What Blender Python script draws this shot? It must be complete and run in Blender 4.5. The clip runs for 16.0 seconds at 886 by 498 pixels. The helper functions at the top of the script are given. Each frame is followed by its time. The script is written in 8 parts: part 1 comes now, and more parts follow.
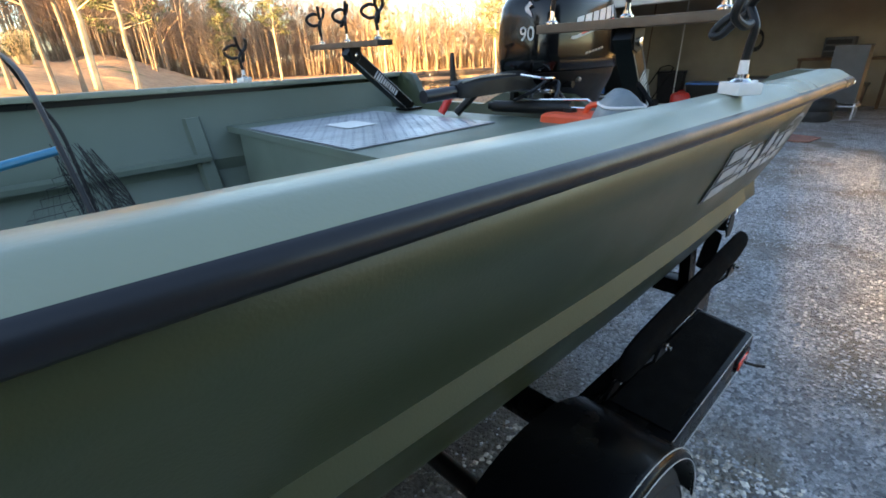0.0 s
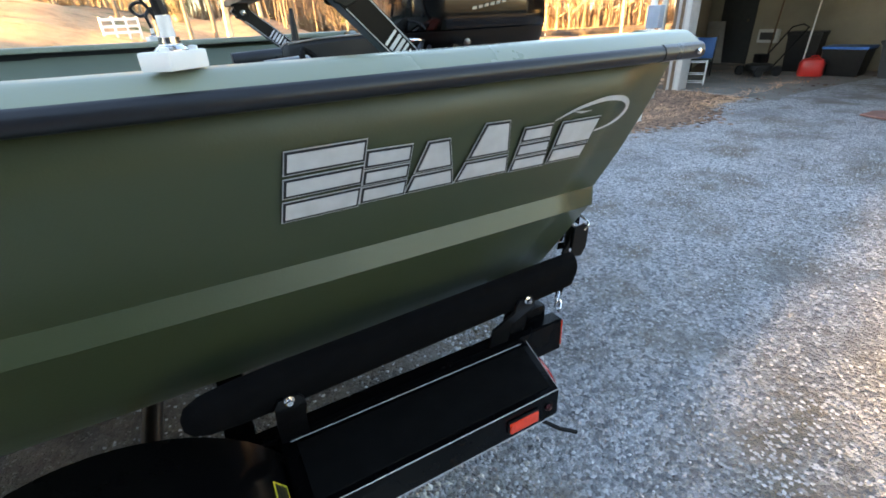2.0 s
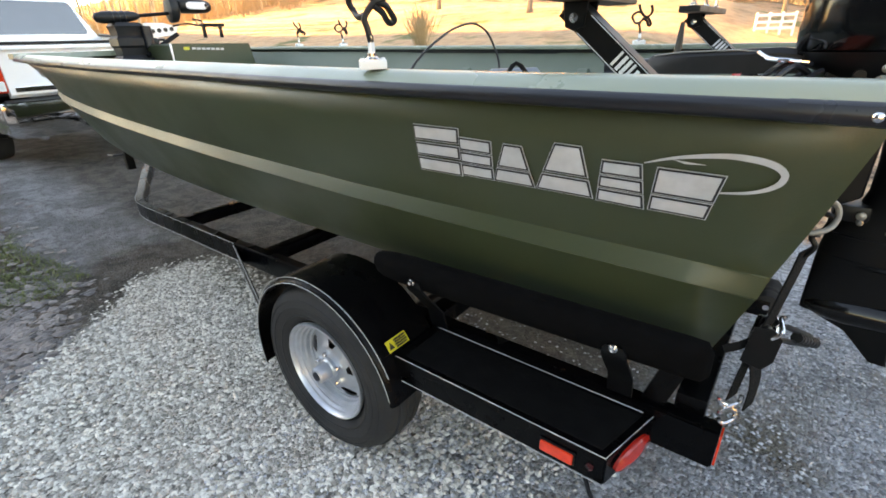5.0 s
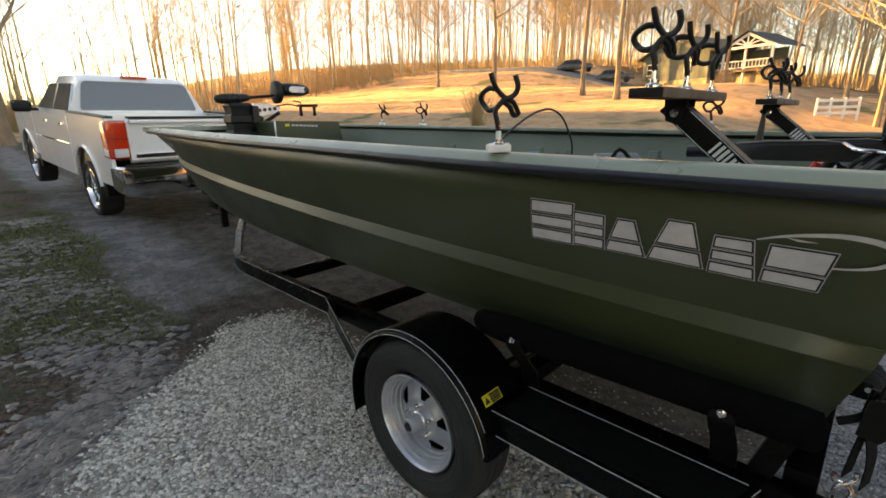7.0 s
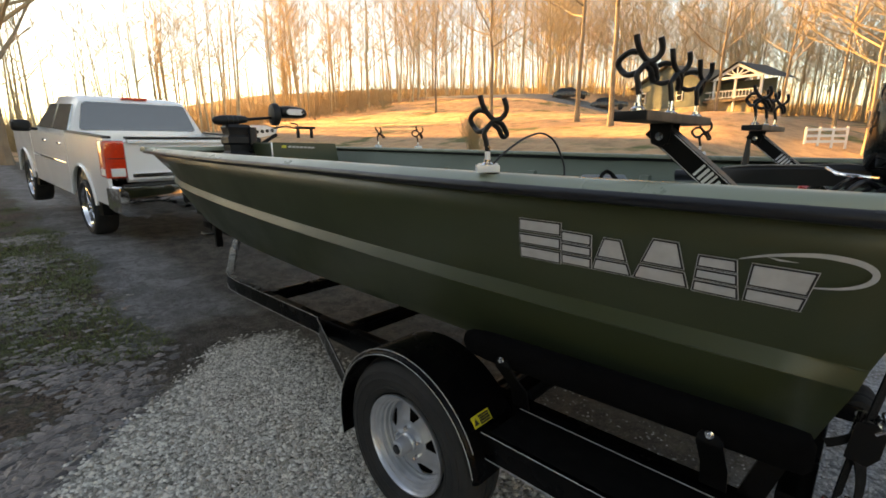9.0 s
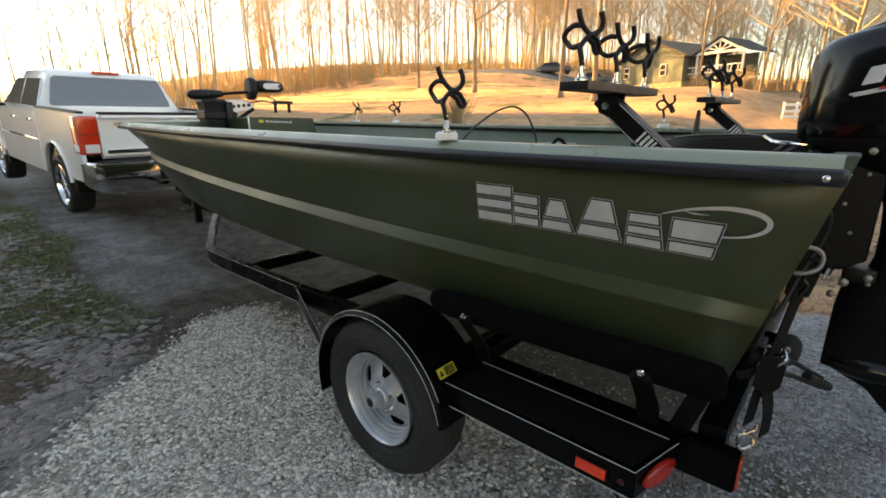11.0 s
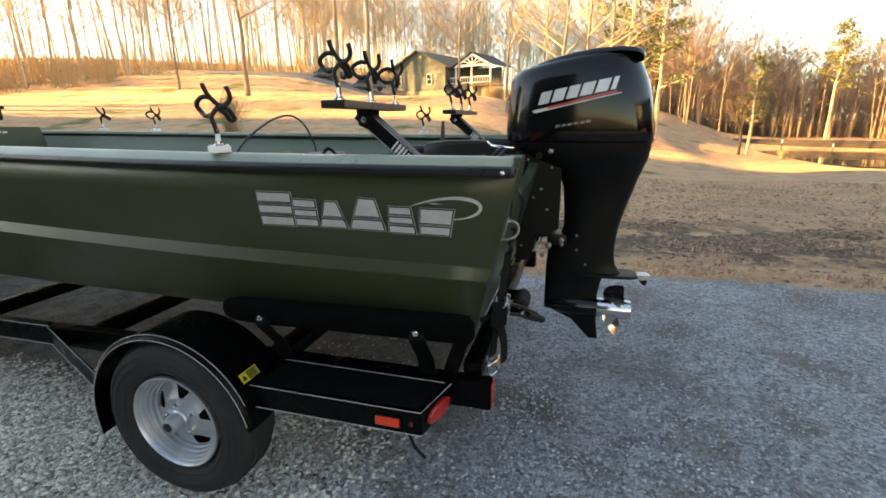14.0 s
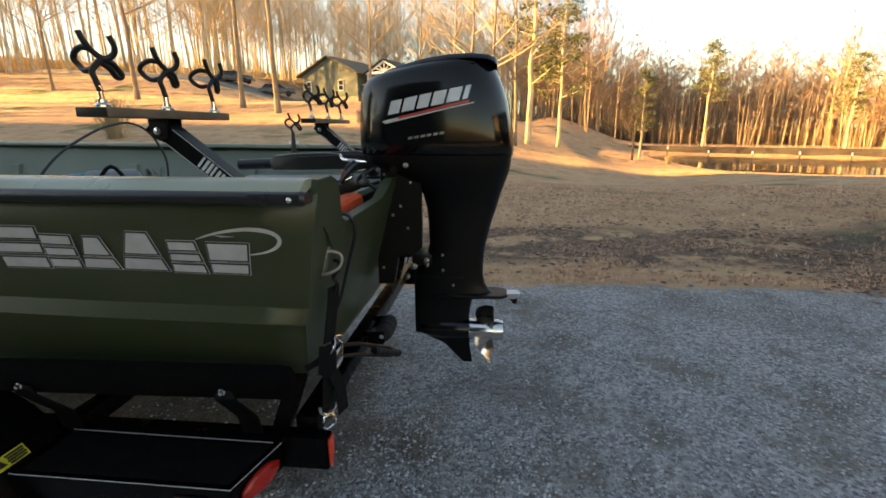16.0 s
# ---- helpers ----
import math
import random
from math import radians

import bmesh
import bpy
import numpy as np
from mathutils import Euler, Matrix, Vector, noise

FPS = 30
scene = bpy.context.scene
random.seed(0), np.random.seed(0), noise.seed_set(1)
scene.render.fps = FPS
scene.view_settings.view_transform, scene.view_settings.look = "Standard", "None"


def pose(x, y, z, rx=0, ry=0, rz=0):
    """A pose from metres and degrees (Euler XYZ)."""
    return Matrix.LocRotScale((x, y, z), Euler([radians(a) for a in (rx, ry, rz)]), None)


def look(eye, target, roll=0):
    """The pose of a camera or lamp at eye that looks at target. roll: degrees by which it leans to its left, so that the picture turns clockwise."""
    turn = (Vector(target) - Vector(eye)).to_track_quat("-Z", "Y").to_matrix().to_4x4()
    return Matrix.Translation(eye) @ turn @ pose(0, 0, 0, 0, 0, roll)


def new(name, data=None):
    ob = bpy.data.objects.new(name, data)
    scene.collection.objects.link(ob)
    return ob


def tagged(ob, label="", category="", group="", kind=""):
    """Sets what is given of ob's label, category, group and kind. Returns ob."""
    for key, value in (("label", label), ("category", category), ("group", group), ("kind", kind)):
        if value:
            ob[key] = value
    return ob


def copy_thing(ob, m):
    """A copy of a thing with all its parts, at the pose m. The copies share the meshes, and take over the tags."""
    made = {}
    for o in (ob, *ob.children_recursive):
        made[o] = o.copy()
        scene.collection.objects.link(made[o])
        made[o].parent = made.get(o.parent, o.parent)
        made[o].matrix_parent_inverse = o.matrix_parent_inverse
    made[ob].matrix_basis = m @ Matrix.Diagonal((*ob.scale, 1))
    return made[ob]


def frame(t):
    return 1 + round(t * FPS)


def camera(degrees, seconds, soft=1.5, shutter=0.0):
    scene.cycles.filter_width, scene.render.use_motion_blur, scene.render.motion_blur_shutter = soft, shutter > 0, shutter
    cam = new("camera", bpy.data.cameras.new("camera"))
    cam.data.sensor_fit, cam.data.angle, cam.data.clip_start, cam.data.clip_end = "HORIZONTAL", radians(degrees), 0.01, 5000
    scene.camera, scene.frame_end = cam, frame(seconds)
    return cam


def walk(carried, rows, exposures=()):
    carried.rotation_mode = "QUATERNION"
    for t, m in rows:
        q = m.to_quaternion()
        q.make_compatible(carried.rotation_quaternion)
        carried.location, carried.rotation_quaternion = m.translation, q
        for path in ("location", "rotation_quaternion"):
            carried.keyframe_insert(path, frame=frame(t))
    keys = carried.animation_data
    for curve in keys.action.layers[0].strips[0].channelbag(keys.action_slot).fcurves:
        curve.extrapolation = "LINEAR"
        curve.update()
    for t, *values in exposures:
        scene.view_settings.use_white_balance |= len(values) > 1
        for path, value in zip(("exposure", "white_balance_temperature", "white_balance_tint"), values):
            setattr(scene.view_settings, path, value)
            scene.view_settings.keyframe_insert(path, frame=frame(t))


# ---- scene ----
cam = camera(87.9, 16.0, soft=1.7)
PATH = [
    (0, (-0.706, -0.275, 1.443), (0.527, 1.089, 0.657), -2.7),
    (0.5, (-0.474, -0.428, 1.405), (0.671, 0.991, 0.583), -2.5),
    (1, (-0.257, -0.594, 1.414), (0.795, 0.876, 0.557), -2.6),
    (1.5, (0.049, -0.645, 1.377), (1.014, 0.868, 0.494), -2.5),
    (2, (0.34, -0.689, 1.388), (1.169, 0.891, 0.486), -3.0),
    (2.5, (0.668, -0.777, 1.38), (1.286, 0.883, 0.45), -2.8),
    (3, (0.898, -0.726, 1.374), (1.291, 1.008, 0.459), -2.7),
    (3.5, (1.116, -0.593, 1.388), (1.12, 1.202, 0.505), -2.6),
    (4, (1.228, -0.577, 1.4), (0.736, 1.16, 0.54), -2.6),
    (4.3, (1.277, -0.636, 1.388), (0.511, 1.01, 0.548), -2.0),
    (4.5, (1.293, -0.66, 1.393), (0.346, 0.885, 0.547), -2.3),
    (5, (1.245, -0.856, 1.407), (0.113, 0.569, 0.577), -1.9),
    (7.5, (1.195, -1.1, 1.449), (-0.162, 0.284, 0.955), -0.7),
    (8, (1.21, -1.093, 1.454), (-0.148, 0.298, 0.987), -0.6),
    (8.5, (1.216, -1.091, 1.441), (-0.136, 0.314, 0.998), -0.3),
    (11, (1.353, -1.128, 1.408), (0.07, 0.306, 0.865), -0.4),
    (11.5, (1.437, -1.159, 1.382), (0.198, 0.304, 0.813), -0.4),
    (12, (1.459, -1.196, 1.396), (0.294, 0.323, 0.815), -0.2),
    (12.5, (1.363, -1.292, 1.41), (0.33, 0.314, 0.817), -0.2),
    (13, (1.372, -1.321, 1.418), (0.509, 0.382, 0.822), -0.3),
    (13.5, (1.421, -1.326, 1.422), (0.743, 0.465, 0.845), -0.3),
    (14, (1.511, -1.296, 1.436), (0.972, 0.555, 0.903), -0.6),
    (14.5, (1.603, -1.238, 1.477), (1.16, 0.647, 0.972), -0.6),
    (15, (1.704, -1.142, 1.478), (1.321, 0.757, 0.981), -0.6),
    (15.5, (1.76, -1.093, 1.466), (1.462, 0.82, 0.962), -0.4),
    (16, (1.763, -1.004, 1.452), (1.556, 0.92, 0.943), -0.3),
]
EXPOSURES = [(0, 3.64, 7500, 9), (1.5, 4.16, 7900, 10), (2.5, 4.36, 8600, 10), (5, 4.42, 10300, 16), (7.5, 3.0, 11500, 17), (11, 3.31, 11100, 14), (12.5, 3.6, 9800, 13), (14.5, 3.5, 9800, 11), (16, 3.07, 10100, 11)]
walk(cam, [(t, look(eye, target, roll)) for t, eye, target, roll in PATH], EXPOSURES)

# ---- light ----
SUN_TRAVEL = Vector((0.983, 0.185, -0.264)).normalized()
world = bpy.data.worlds.new("world")
scene.world = world
world.use_nodes = True
wn = world.node_tree.nodes
sky = wn.new("ShaderNodeTexSky")
sky.sky_type = 'NISHITA'
sky.sun_disc = False
sky.sun_elevation = math.asin(-SUN_TRAVEL.z)
sky.sun_rotation = math.atan2(-SUN_TRAVEL.x, -SUN_TRAVEL.y)
sky.air_density, sky.dust_density, sky.ozone_density = 1.0, 0.15, 2.5
haze = wn.new("ShaderNodeHueSaturation")
haze.inputs["Saturation"].default_value = 0.92
world.node_tree.links.new(sky.outputs[0], haze.inputs["Color"])
world.node_tree.links.new(haze.outputs[0], wn["Background"].inputs[0])
wn["Background"].inputs[1].default_value = 0.058
sun = new("sun", bpy.data.lights.new("sun", 'SUN'))
sun.data.energy, sun.data.angle, sun.data.color = 5.0, radians(0.6), (1.0, 0.645, 0.295)
sun.matrix_world = look((-60, -20, 20), Vector((-60, -20, 20)) + SUN_TRAVEL)


# ---- node helpers and materials ----
def mat(name, colour, rough=0.5, metal=0.0, var=0.0, scale=8.0, bump=0.0, bump_scale=60.0, colour2=None, coat=0.0, spec=0.5, wear=0.0):
    """A painted, rubber or metal surface: two scales of colour change, fine relief, uneven gloss."""
    m = bpy.data.materials.new(name)
    m.use_nodes = True
    nt = m.node_tree
    n, link = nt.nodes, nt.links.new
    b = n["Principled BSDF"]
    b.inputs["Metallic"].default_value = metal
    b.inputs["Specular IOR Level"].default_value = spec
    b.inputs["Coat Weight"].default_value = coat
    b.inputs["Coat Roughness"].default_value = 0.06
    tc = n.new("ShaderNodeTexCoord")
    big = n.new("ShaderNodeTexNoise")
    big.inputs["Scale"].default_value, big.inputs["Detail"].default_value = scale, 6
    link(tc.outputs["Object"], big.inputs["Vector"])
    fine = n.new("ShaderNodeTexNoise")
    fine.inputs["Scale"].default_value, fine.inputs["Detail"].default_value = bump_scale, 4
    link(tc.outputs["Object"], fine.inputs["Vector"])
    mix = n.new("ShaderNodeMix")
    mix.data_type = 'RGBA'
    c2 = colour2 or tuple(c * (1 - var) for c in colour)
    mix.inputs[6].default_value, mix.inputs[7].default_value = (*colour, 1), (*c2, 1)
    add = n.new("ShaderNodeMath")
    add.operation = 'MULTIPLY_ADD'
    add.inputs[1].default_value, add.inputs[2].default_value = 2.2, -0.6
    add.use_clamp = True
    link(big.outputs[0], add.inputs[0])
    link(add.outputs[0], mix.inputs[0])
    link(mix.outputs[2], b.inputs["Base Color"])
    rr = n.new("ShaderNodeMapRange")
    rr.inputs["From Min"].default_value, rr.inputs["From Max"].default_value = 0.3, 0.7
    rr.inputs["To Min"].default_value, rr.inputs["To Max"].default_value = max(rough - 0.06 - wear, 0.02), min(rough + 0.06 + wear, 1)
    link(big.outputs[0], rr.inputs[0])
    link(rr.outputs[0], b.inputs["Roughness"])
    if bump:
        bp = n.new("ShaderNodeBump")
        bp.inputs["Strength"].default_value, bp.inputs["Distance"].default_value = bump, 0.004
        link(fine.outputs[0], bp.inputs["Height"])
        link(bp.outputs[0], b.inputs["Normal"])
    return m


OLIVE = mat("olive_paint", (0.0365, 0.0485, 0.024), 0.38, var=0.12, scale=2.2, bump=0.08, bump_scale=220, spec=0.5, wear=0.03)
# Cap colour lightened beyond the hull's for bright sky on its top face.
CAPP = mat("skylit_gunwale_paint", (0.21, 0.245, 0.19), 0.33, var=0.12, scale=2.5, bump=0.06, bump_scale=200, spec=0.65, wear=0.06)
INSIDE = mat("inside_paint", (0.115, 0.15, 0.12), 0.5, var=0.15, scale=3, bump=0.1, bump_scale=150)
RUBBER = mat("black_rubber", (0.0105, 0.0125, 0.0175), 0.33, spec=0.4, var=0.25, scale=12, bump=0.1)
BLACK = mat("black_gloss_paint", (0.003, 0.003, 0.0035), 0.16, var=0.3, scale=5, spec=0.3, coat=0.2)
TRAILER = mat("black_trailer_enamel", (0.002, 0.002, 0.0024), 0.26, var=0.3, scale=6, spec=0.1, coat=0.03)
BLACKM = mat("black_satin_metal", (0.0045, 0.0045, 0.005), 0.38, spec=0.2, var=0.3, scale=9, bump=0.1)
PLASTIC = mat("black_plastic", (0.011, 0.011, 0.012), 0.45, spec=0.3, var=0.25, scale=14, bump=0.12)
CARPET = mat("black_carpet", (0.004, 0.004, 0.0045), 0.95, spec=0.05, var=0.4, scale=25, bump=0.7, bump_scale=500)
GRIT = mat("grit_step_mat", (0.0042, 0.0043, 0.0046), 0.85, spec=0.06, var=0.25, scale=20, bump=0.8, bump_scale=700)
TYRE = mat("tyre_rubber", (0.0145, 0.0155, 0.0175), 0.7, spec=0.22, var=0.35, scale=10, bump=0.3, bump_scale=140, colour2=(0.03, 0.031, 0.033))
GALV = mat("galvanised_steel", (0.52, 0.55, 0.6), 0.4, metal=0.75, var=0.25, scale=14, bump=0.12, bump_scale=90)
STEEL = mat("bright_steel", (0.75, 0.75, 0.76), 0.16, metal=1.0, var=0.12, scale=20)
ALU = mat("raw_aluminium", (0.62, 0.65, 0.7), 0.34, metal=0.9, var=0.2, scale=12, bump=0.15, bump_scale=160)
TREAD = mat("worn_tread_aluminium", (0.36, 0.39, 0.44), 0.42, metal=0.8, var=0.3, scale=7, bump=0.2, bump_scale=120)
TAILRED = mat("deep_red_lens", (0.42, 0.018, 0.012), 0.14, var=0.3, scale=40, coat=0.5)
WHITE_LINE = mat("white_pinstripe", (0.5, 0.5, 0.49), 0.4, var=0.15, scale=12)
SILVER = mat("silver_decal", (0.55, 0.56, 0.58), 0.42, metal=0.25, var=0.18, scale=30)
DARKDECAL = mat("dark_decal", (0.012, 0.012, 0.014), 0.4, var=0.1)
REDLENS = mat("red_lens", (0.8, 0.05, 0.018), 0.12, var=0.25, scale=40, coat=0.6)
DULLRED = mat("dull_red_lens", (0.05, 0.008, 0.008), 0.25, var=0.2, scale=40)
YELLOW = mat("yellow_label", (0.6, 0.52, 0.04), 0.5, var=0.1, scale=40)
REDPAINT = mat("red_decal", (0.6, 0.03, 0.025), 0.4, var=0.1)
WHITEPLASTIC = mat("white_plastic", (0.72, 0.73, 0.72), 0.4, var=0.1, scale=30)
TARNISH = mat("tarnished_steel", (0.3, 0.275, 0.24), 0.5, metal=0.7, var=0.35, scale=30, bump=0.2)
ORANGE = mat("orange_fuel_plastic", (0.75, 0.09, 0.03), 0.5, var=0.2, scale=12)
BLUE = mat("blue_anodised", (0.02, 0.2, 0.36), 0.35, var=0.2, scale=20)
WOODB = mat("weathered_board", (0.17, 0.11, 0.07), 0.7, var=0.45, scale=9, bump=0.4, bump_scale=90)
TRUCKW = mat("white_truck_paint", (0.88, 0.885, 0.89), 0.2, var=0.04, scale=3, coat=0.7)
CHROME = mat("chrome", (0.8, 0.8, 0.82), 0.08, metal=1.0, var=0.1, scale=8)
STRAP = mat("black_webbing", (0.006, 0.006, 0.0065), 0.85, spec=0.15, var=0.3, scale=40, bump=0.6, bump_scale=420)


def glass_mat(name, tint, rough=0.03):
    m = bpy.data.materials.new(name)
    m.use_nodes = True
    b = m.node_tree.nodes["Principled BSDF"]
    b.inputs["Base Color"].default_value = (*tint, 1)
    b.inputs["Roughness"].default_value = rough
    b.inputs["Transmission Weight"].default_value = 0.6
    b.inputs["IOR"].default_value = 1.5
    return m


TINTED = glass_mat("tinted_glass", (0.03, 0.035, 0.035))


# ---- mesh helpers ----
def mesh_ob(name, bm, material, smooth=0.6):
    me = bpy.data.meshes.new(name)
    bm.normal_update()
    bm.to_mesh(me)
    bm.free()
    for m in (material if isinstance(material, (list, tuple)) else [material]):
        me.materials.append(m)
    if smooth:
        for p in me.polygons:
            p.use_smooth = True
        me.set_sharp_from_angle(angle=smooth)
    return new(name, me)


def part(name, bm, material, parent, label="", smooth=0.6):
    """Links a bmesh as one mesh object under a thing or a part."""
    ob = mesh_ob(name, bm, material, smooth)
    ob.parent = parent
    ob.matrix_parent_inverse = parent.matrix_world.inverted() if parent.parent is None else Matrix.Identity(4)
    if label:
        tagged(ob, label)
    return ob


def thing(name, at, label, category, group="", kind=""):
    ob = new(name)
    ob.empty_display_size = 0.1
    ob.location = at
    bpy.context.view_layer.update()
    return tagged(ob, label, category, group, kind)


def box(size, at=(0, 0, 0), bevel=0.0, m=None, seg=2):
    bm = bmesh.new()
    bmesh.ops.create_cube(bm, size=1)
    bmesh.ops.scale(bm, vec=size, verts=bm.verts)
    if bevel:
        bmesh.ops.bevel(bm, geom=bm.edges[:], offset=bevel, segments=seg, affect='EDGES', profile=0.6)
    if m is not None:
        bmesh.ops.transform(bm, matrix=m, verts=bm.verts)
    bmesh.ops.translate(bm, vec=at, verts=bm.verts)
    return bm


def join(*bms):
    out = bmesh.new()
    for b in bms:
        me = bpy.data.meshes.new("tmp")
        b.to_mesh(me)
        b.free()
        out.from_mesh(me)
        bpy.data.meshes.remove(me)
    return out


def loft(rings, closed=True, caps=True):
    """A skin over rings of points, each ring with the same count."""
    bm = bmesh.new()
    rows = [[bm.verts.new(p) for p in r] for r in rings]
    n = len(rows[0])
    for a, b in zip(rows, rows[1:]):
        for i in range(n if closed else n - 1):
            j = (i + 1) % n
            bm.faces.new((a[i], a[j], b[j], b[i]))
    if caps and closed:
        bm.faces.new(rows[0][::-1])
        bm.faces.new(rows[-1])
    bmesh.ops.recalc_face_normals(bm, faces=bm.faces[:])
    return bm


def spline(pts, n=8):
    """A smooth line through the points."""
    pts = [Vector(p) for p in pts]
    out = []
    for i in range(len(pts) - 1):
        p0, p1, p2, p3 = pts[max(i - 1, 0)], pts[i], pts[i + 1], pts[min(i + 2, len(pts) - 1)]
        for k in range(n):
            t = k / n
            out.append(0.5 * ((2 * p1) + (p2 - p0) * t + (2 * p0 - 5 * p1 + 4 * p2 - p3) * t * t + (3 * p1 - p0 - 3 * p2 + p3) * t ** 3))
    return out + [pts[-1]]


def tube(pts, r, sides=8, smooth=0, caps=True):
    """A round bar along a line; r is one radius, or one for each point."""
    pts = spline(pts, smooth) if smooth else [Vector(p) for p in pts]
    rs = [r] * len(pts) if not isinstance(r, (list, tuple)) else [r[0] + (r[1] - r[0]) * i / (len(pts) - 1) for i in range(len(pts))]
    rings, up = [], None
    for i, p in enumerate(pts):
        d = (pts[min(i + 1, len(pts) - 1)] - pts[max(i - 1, 0)]).normalized()
        if up is None:
            up = d.orthogonal().normalized()
        up = (up - d * up.dot(d)).normalized()
        side = d.cross(up)
        rings.append([p + rs[i] * (math.cos(a) * up + math.sin(a) * side) for a in (2 * math.pi * k / sides for k in range(sides))])
    return loft(rings, True, caps)


def lathe(profile, at=(0, 0, 0), m=None, steps=40, closed=False):
    """Turns a profile of (radius, height) about z, then poses it."""
    rings = [[Vector((r * math.cos(2 * math.pi * k / steps), r * math.sin(2 * math.pi * k / steps), h)) for k in range(steps)] for r, h in profile]
    bm = loft(rings, True, not closed)
    if m is not None:
        bmesh.ops.transform(bm, matrix=m, verts=bm.verts)
    bmesh.ops.translate(bm, vec=at, verts=bm.verts)
    return bm


def plate(outline, depth, m=None, at=(0, 0, 0), bevel=0.0, seg=1):
    """A flat shape in x, y pushed out along z by depth (centred)."""
    bm = bmesh.new()
    vs = [bm.verts.new((x, y, -depth / 2)) for x, y in outline]
    f = bm.faces.new(vs)
    got = bmesh.ops.extrude_face_region(bm, geom=[f])
    bmesh.ops.translate(bm, vec=(0, 0, depth), verts=[v for v in got["geom"] if isinstance(v, bmesh.types.BMVert)])
    bmesh.ops.recalc_face_normals(bm, faces=bm.faces[:])
    if bevel:
        bmesh.ops.bevel(bm, geom=bm.edges[:], offset=bevel, segments=seg, affect='EDGES', clamp_overlap=True)
    if m is not None:
        bmesh.ops.transform(bm, matrix=m, verts=bm.verts)
    bmesh.ops.translate(bm, vec=at, verts=bm.verts)
    return bm


def interp(table, x):
    """Smooth reading of a short table of (x, value), x falling or rising."""
    t = sorted(table)
    if x <= t[0][0]:
        return t[0][1]
    for i in range(len(t) - 1):
        (x1, v1), (x2, v2) = t[i], t[i + 1]
        if x <= x2:
            x0, v0 = t[i - 1] if i else (2 * x1 - x2, 2 * v1 - v2)
            x3, v3 = t[i + 2] if i + 2 < len(t) else (2 * x2 - x1, 2 * v2 - v1)
            k = (x - x1) / (x2 - x1)
            m1 = (v2 - v0) / (x2 - x0) * (x2 - x1)
            m2 = (v3 - v1) / (x3 - x1) * (x2 - x1)
            return (2 * k ** 3 - 3 * k ** 2 + 1) * v1 + (k ** 3 - 2 * k ** 2 + k) * m1 + (-2 * k ** 3 + 3 * k ** 2) * v2 + (k ** 3 - k ** 2) * m2
    return t[-1][1]


def step01(a, b, x):
    k = min(max((x - a) / (b - a), 0), 1)
    return k * k * (3 - 2 * k)


XZ = Matrix(((1, 0, 0, 0), (0, 0, 1, 0), (0, 1, 0, 0), (0, 0, 0, 1)))      # outline x, y -> world x, z; depth along y
YZ = Matrix(((0, 0, 1, 0), (1, 0, 0, 0), (0, 1, 0, 0), (0, 0, 0, 1)))      # outline x, y -> world y, z; depth along x


# ---- ground ----
def ground_z(x, y):
    near = -0.11 + 0.048 * min(max(x, -0.6), 2.3) - 0.006 * max(min(x, 8) - 2.3, 0)
    near += 0.28 * step01(-2.2, -7.0, x) + 0.25 * step01(-7, -30, x)
    near -= 0.2 * step01(2.0, 5.5, y) * (1 - 0.8 * step01(6.8, 8.4, x))
    hill = 4.6 * step01(10, 52, y) * step01(20, -9, x) + 2.6 * step01(45, 90, y) * step01(18, -10, x)
    hill += 2.8 * step01(-16, -40, x) * step01(36, 62, y) - 2.0 * step01(40, 62, y) * step01(-36, -20, x) * step01(10, -6, x)
    far = math.hypot(x, y)
    hill += 4.5 * step01(100, 138, far) * step01(-40, 10, y) * step01(14, -6, x)
    basin = -1.9 * step01(9, 39, y) * step01(6, 21.5, x) * (1 - 0.5 * step01(-3, 3, (y + 0.5 * x - 71.5) / 1.12))
    hill -= 1.6 * step01(9, 28, y) * step01(64, 40, y) * step01(-11, 7, x) * step01(19, 10, x)
    hill += 2.2 * step01(50, 76, y) * step01(24, 14, x) * step01(6, 12, x)
    # Unseen hill, added to keep the low sun off yard and near lawn.
    ridge = 42 * step01(-70, -95, x) * step01(0, -3.5, y) * step01(-0.35, 0.75, y - 0.187 * x)
    ridge += 1.6 * step01(-28, -75, x) * step01(4, 24, y)
    return near + hill + basin + ridge + 0.6 * step01(-14, -50, x) * step01(25, -5, y)


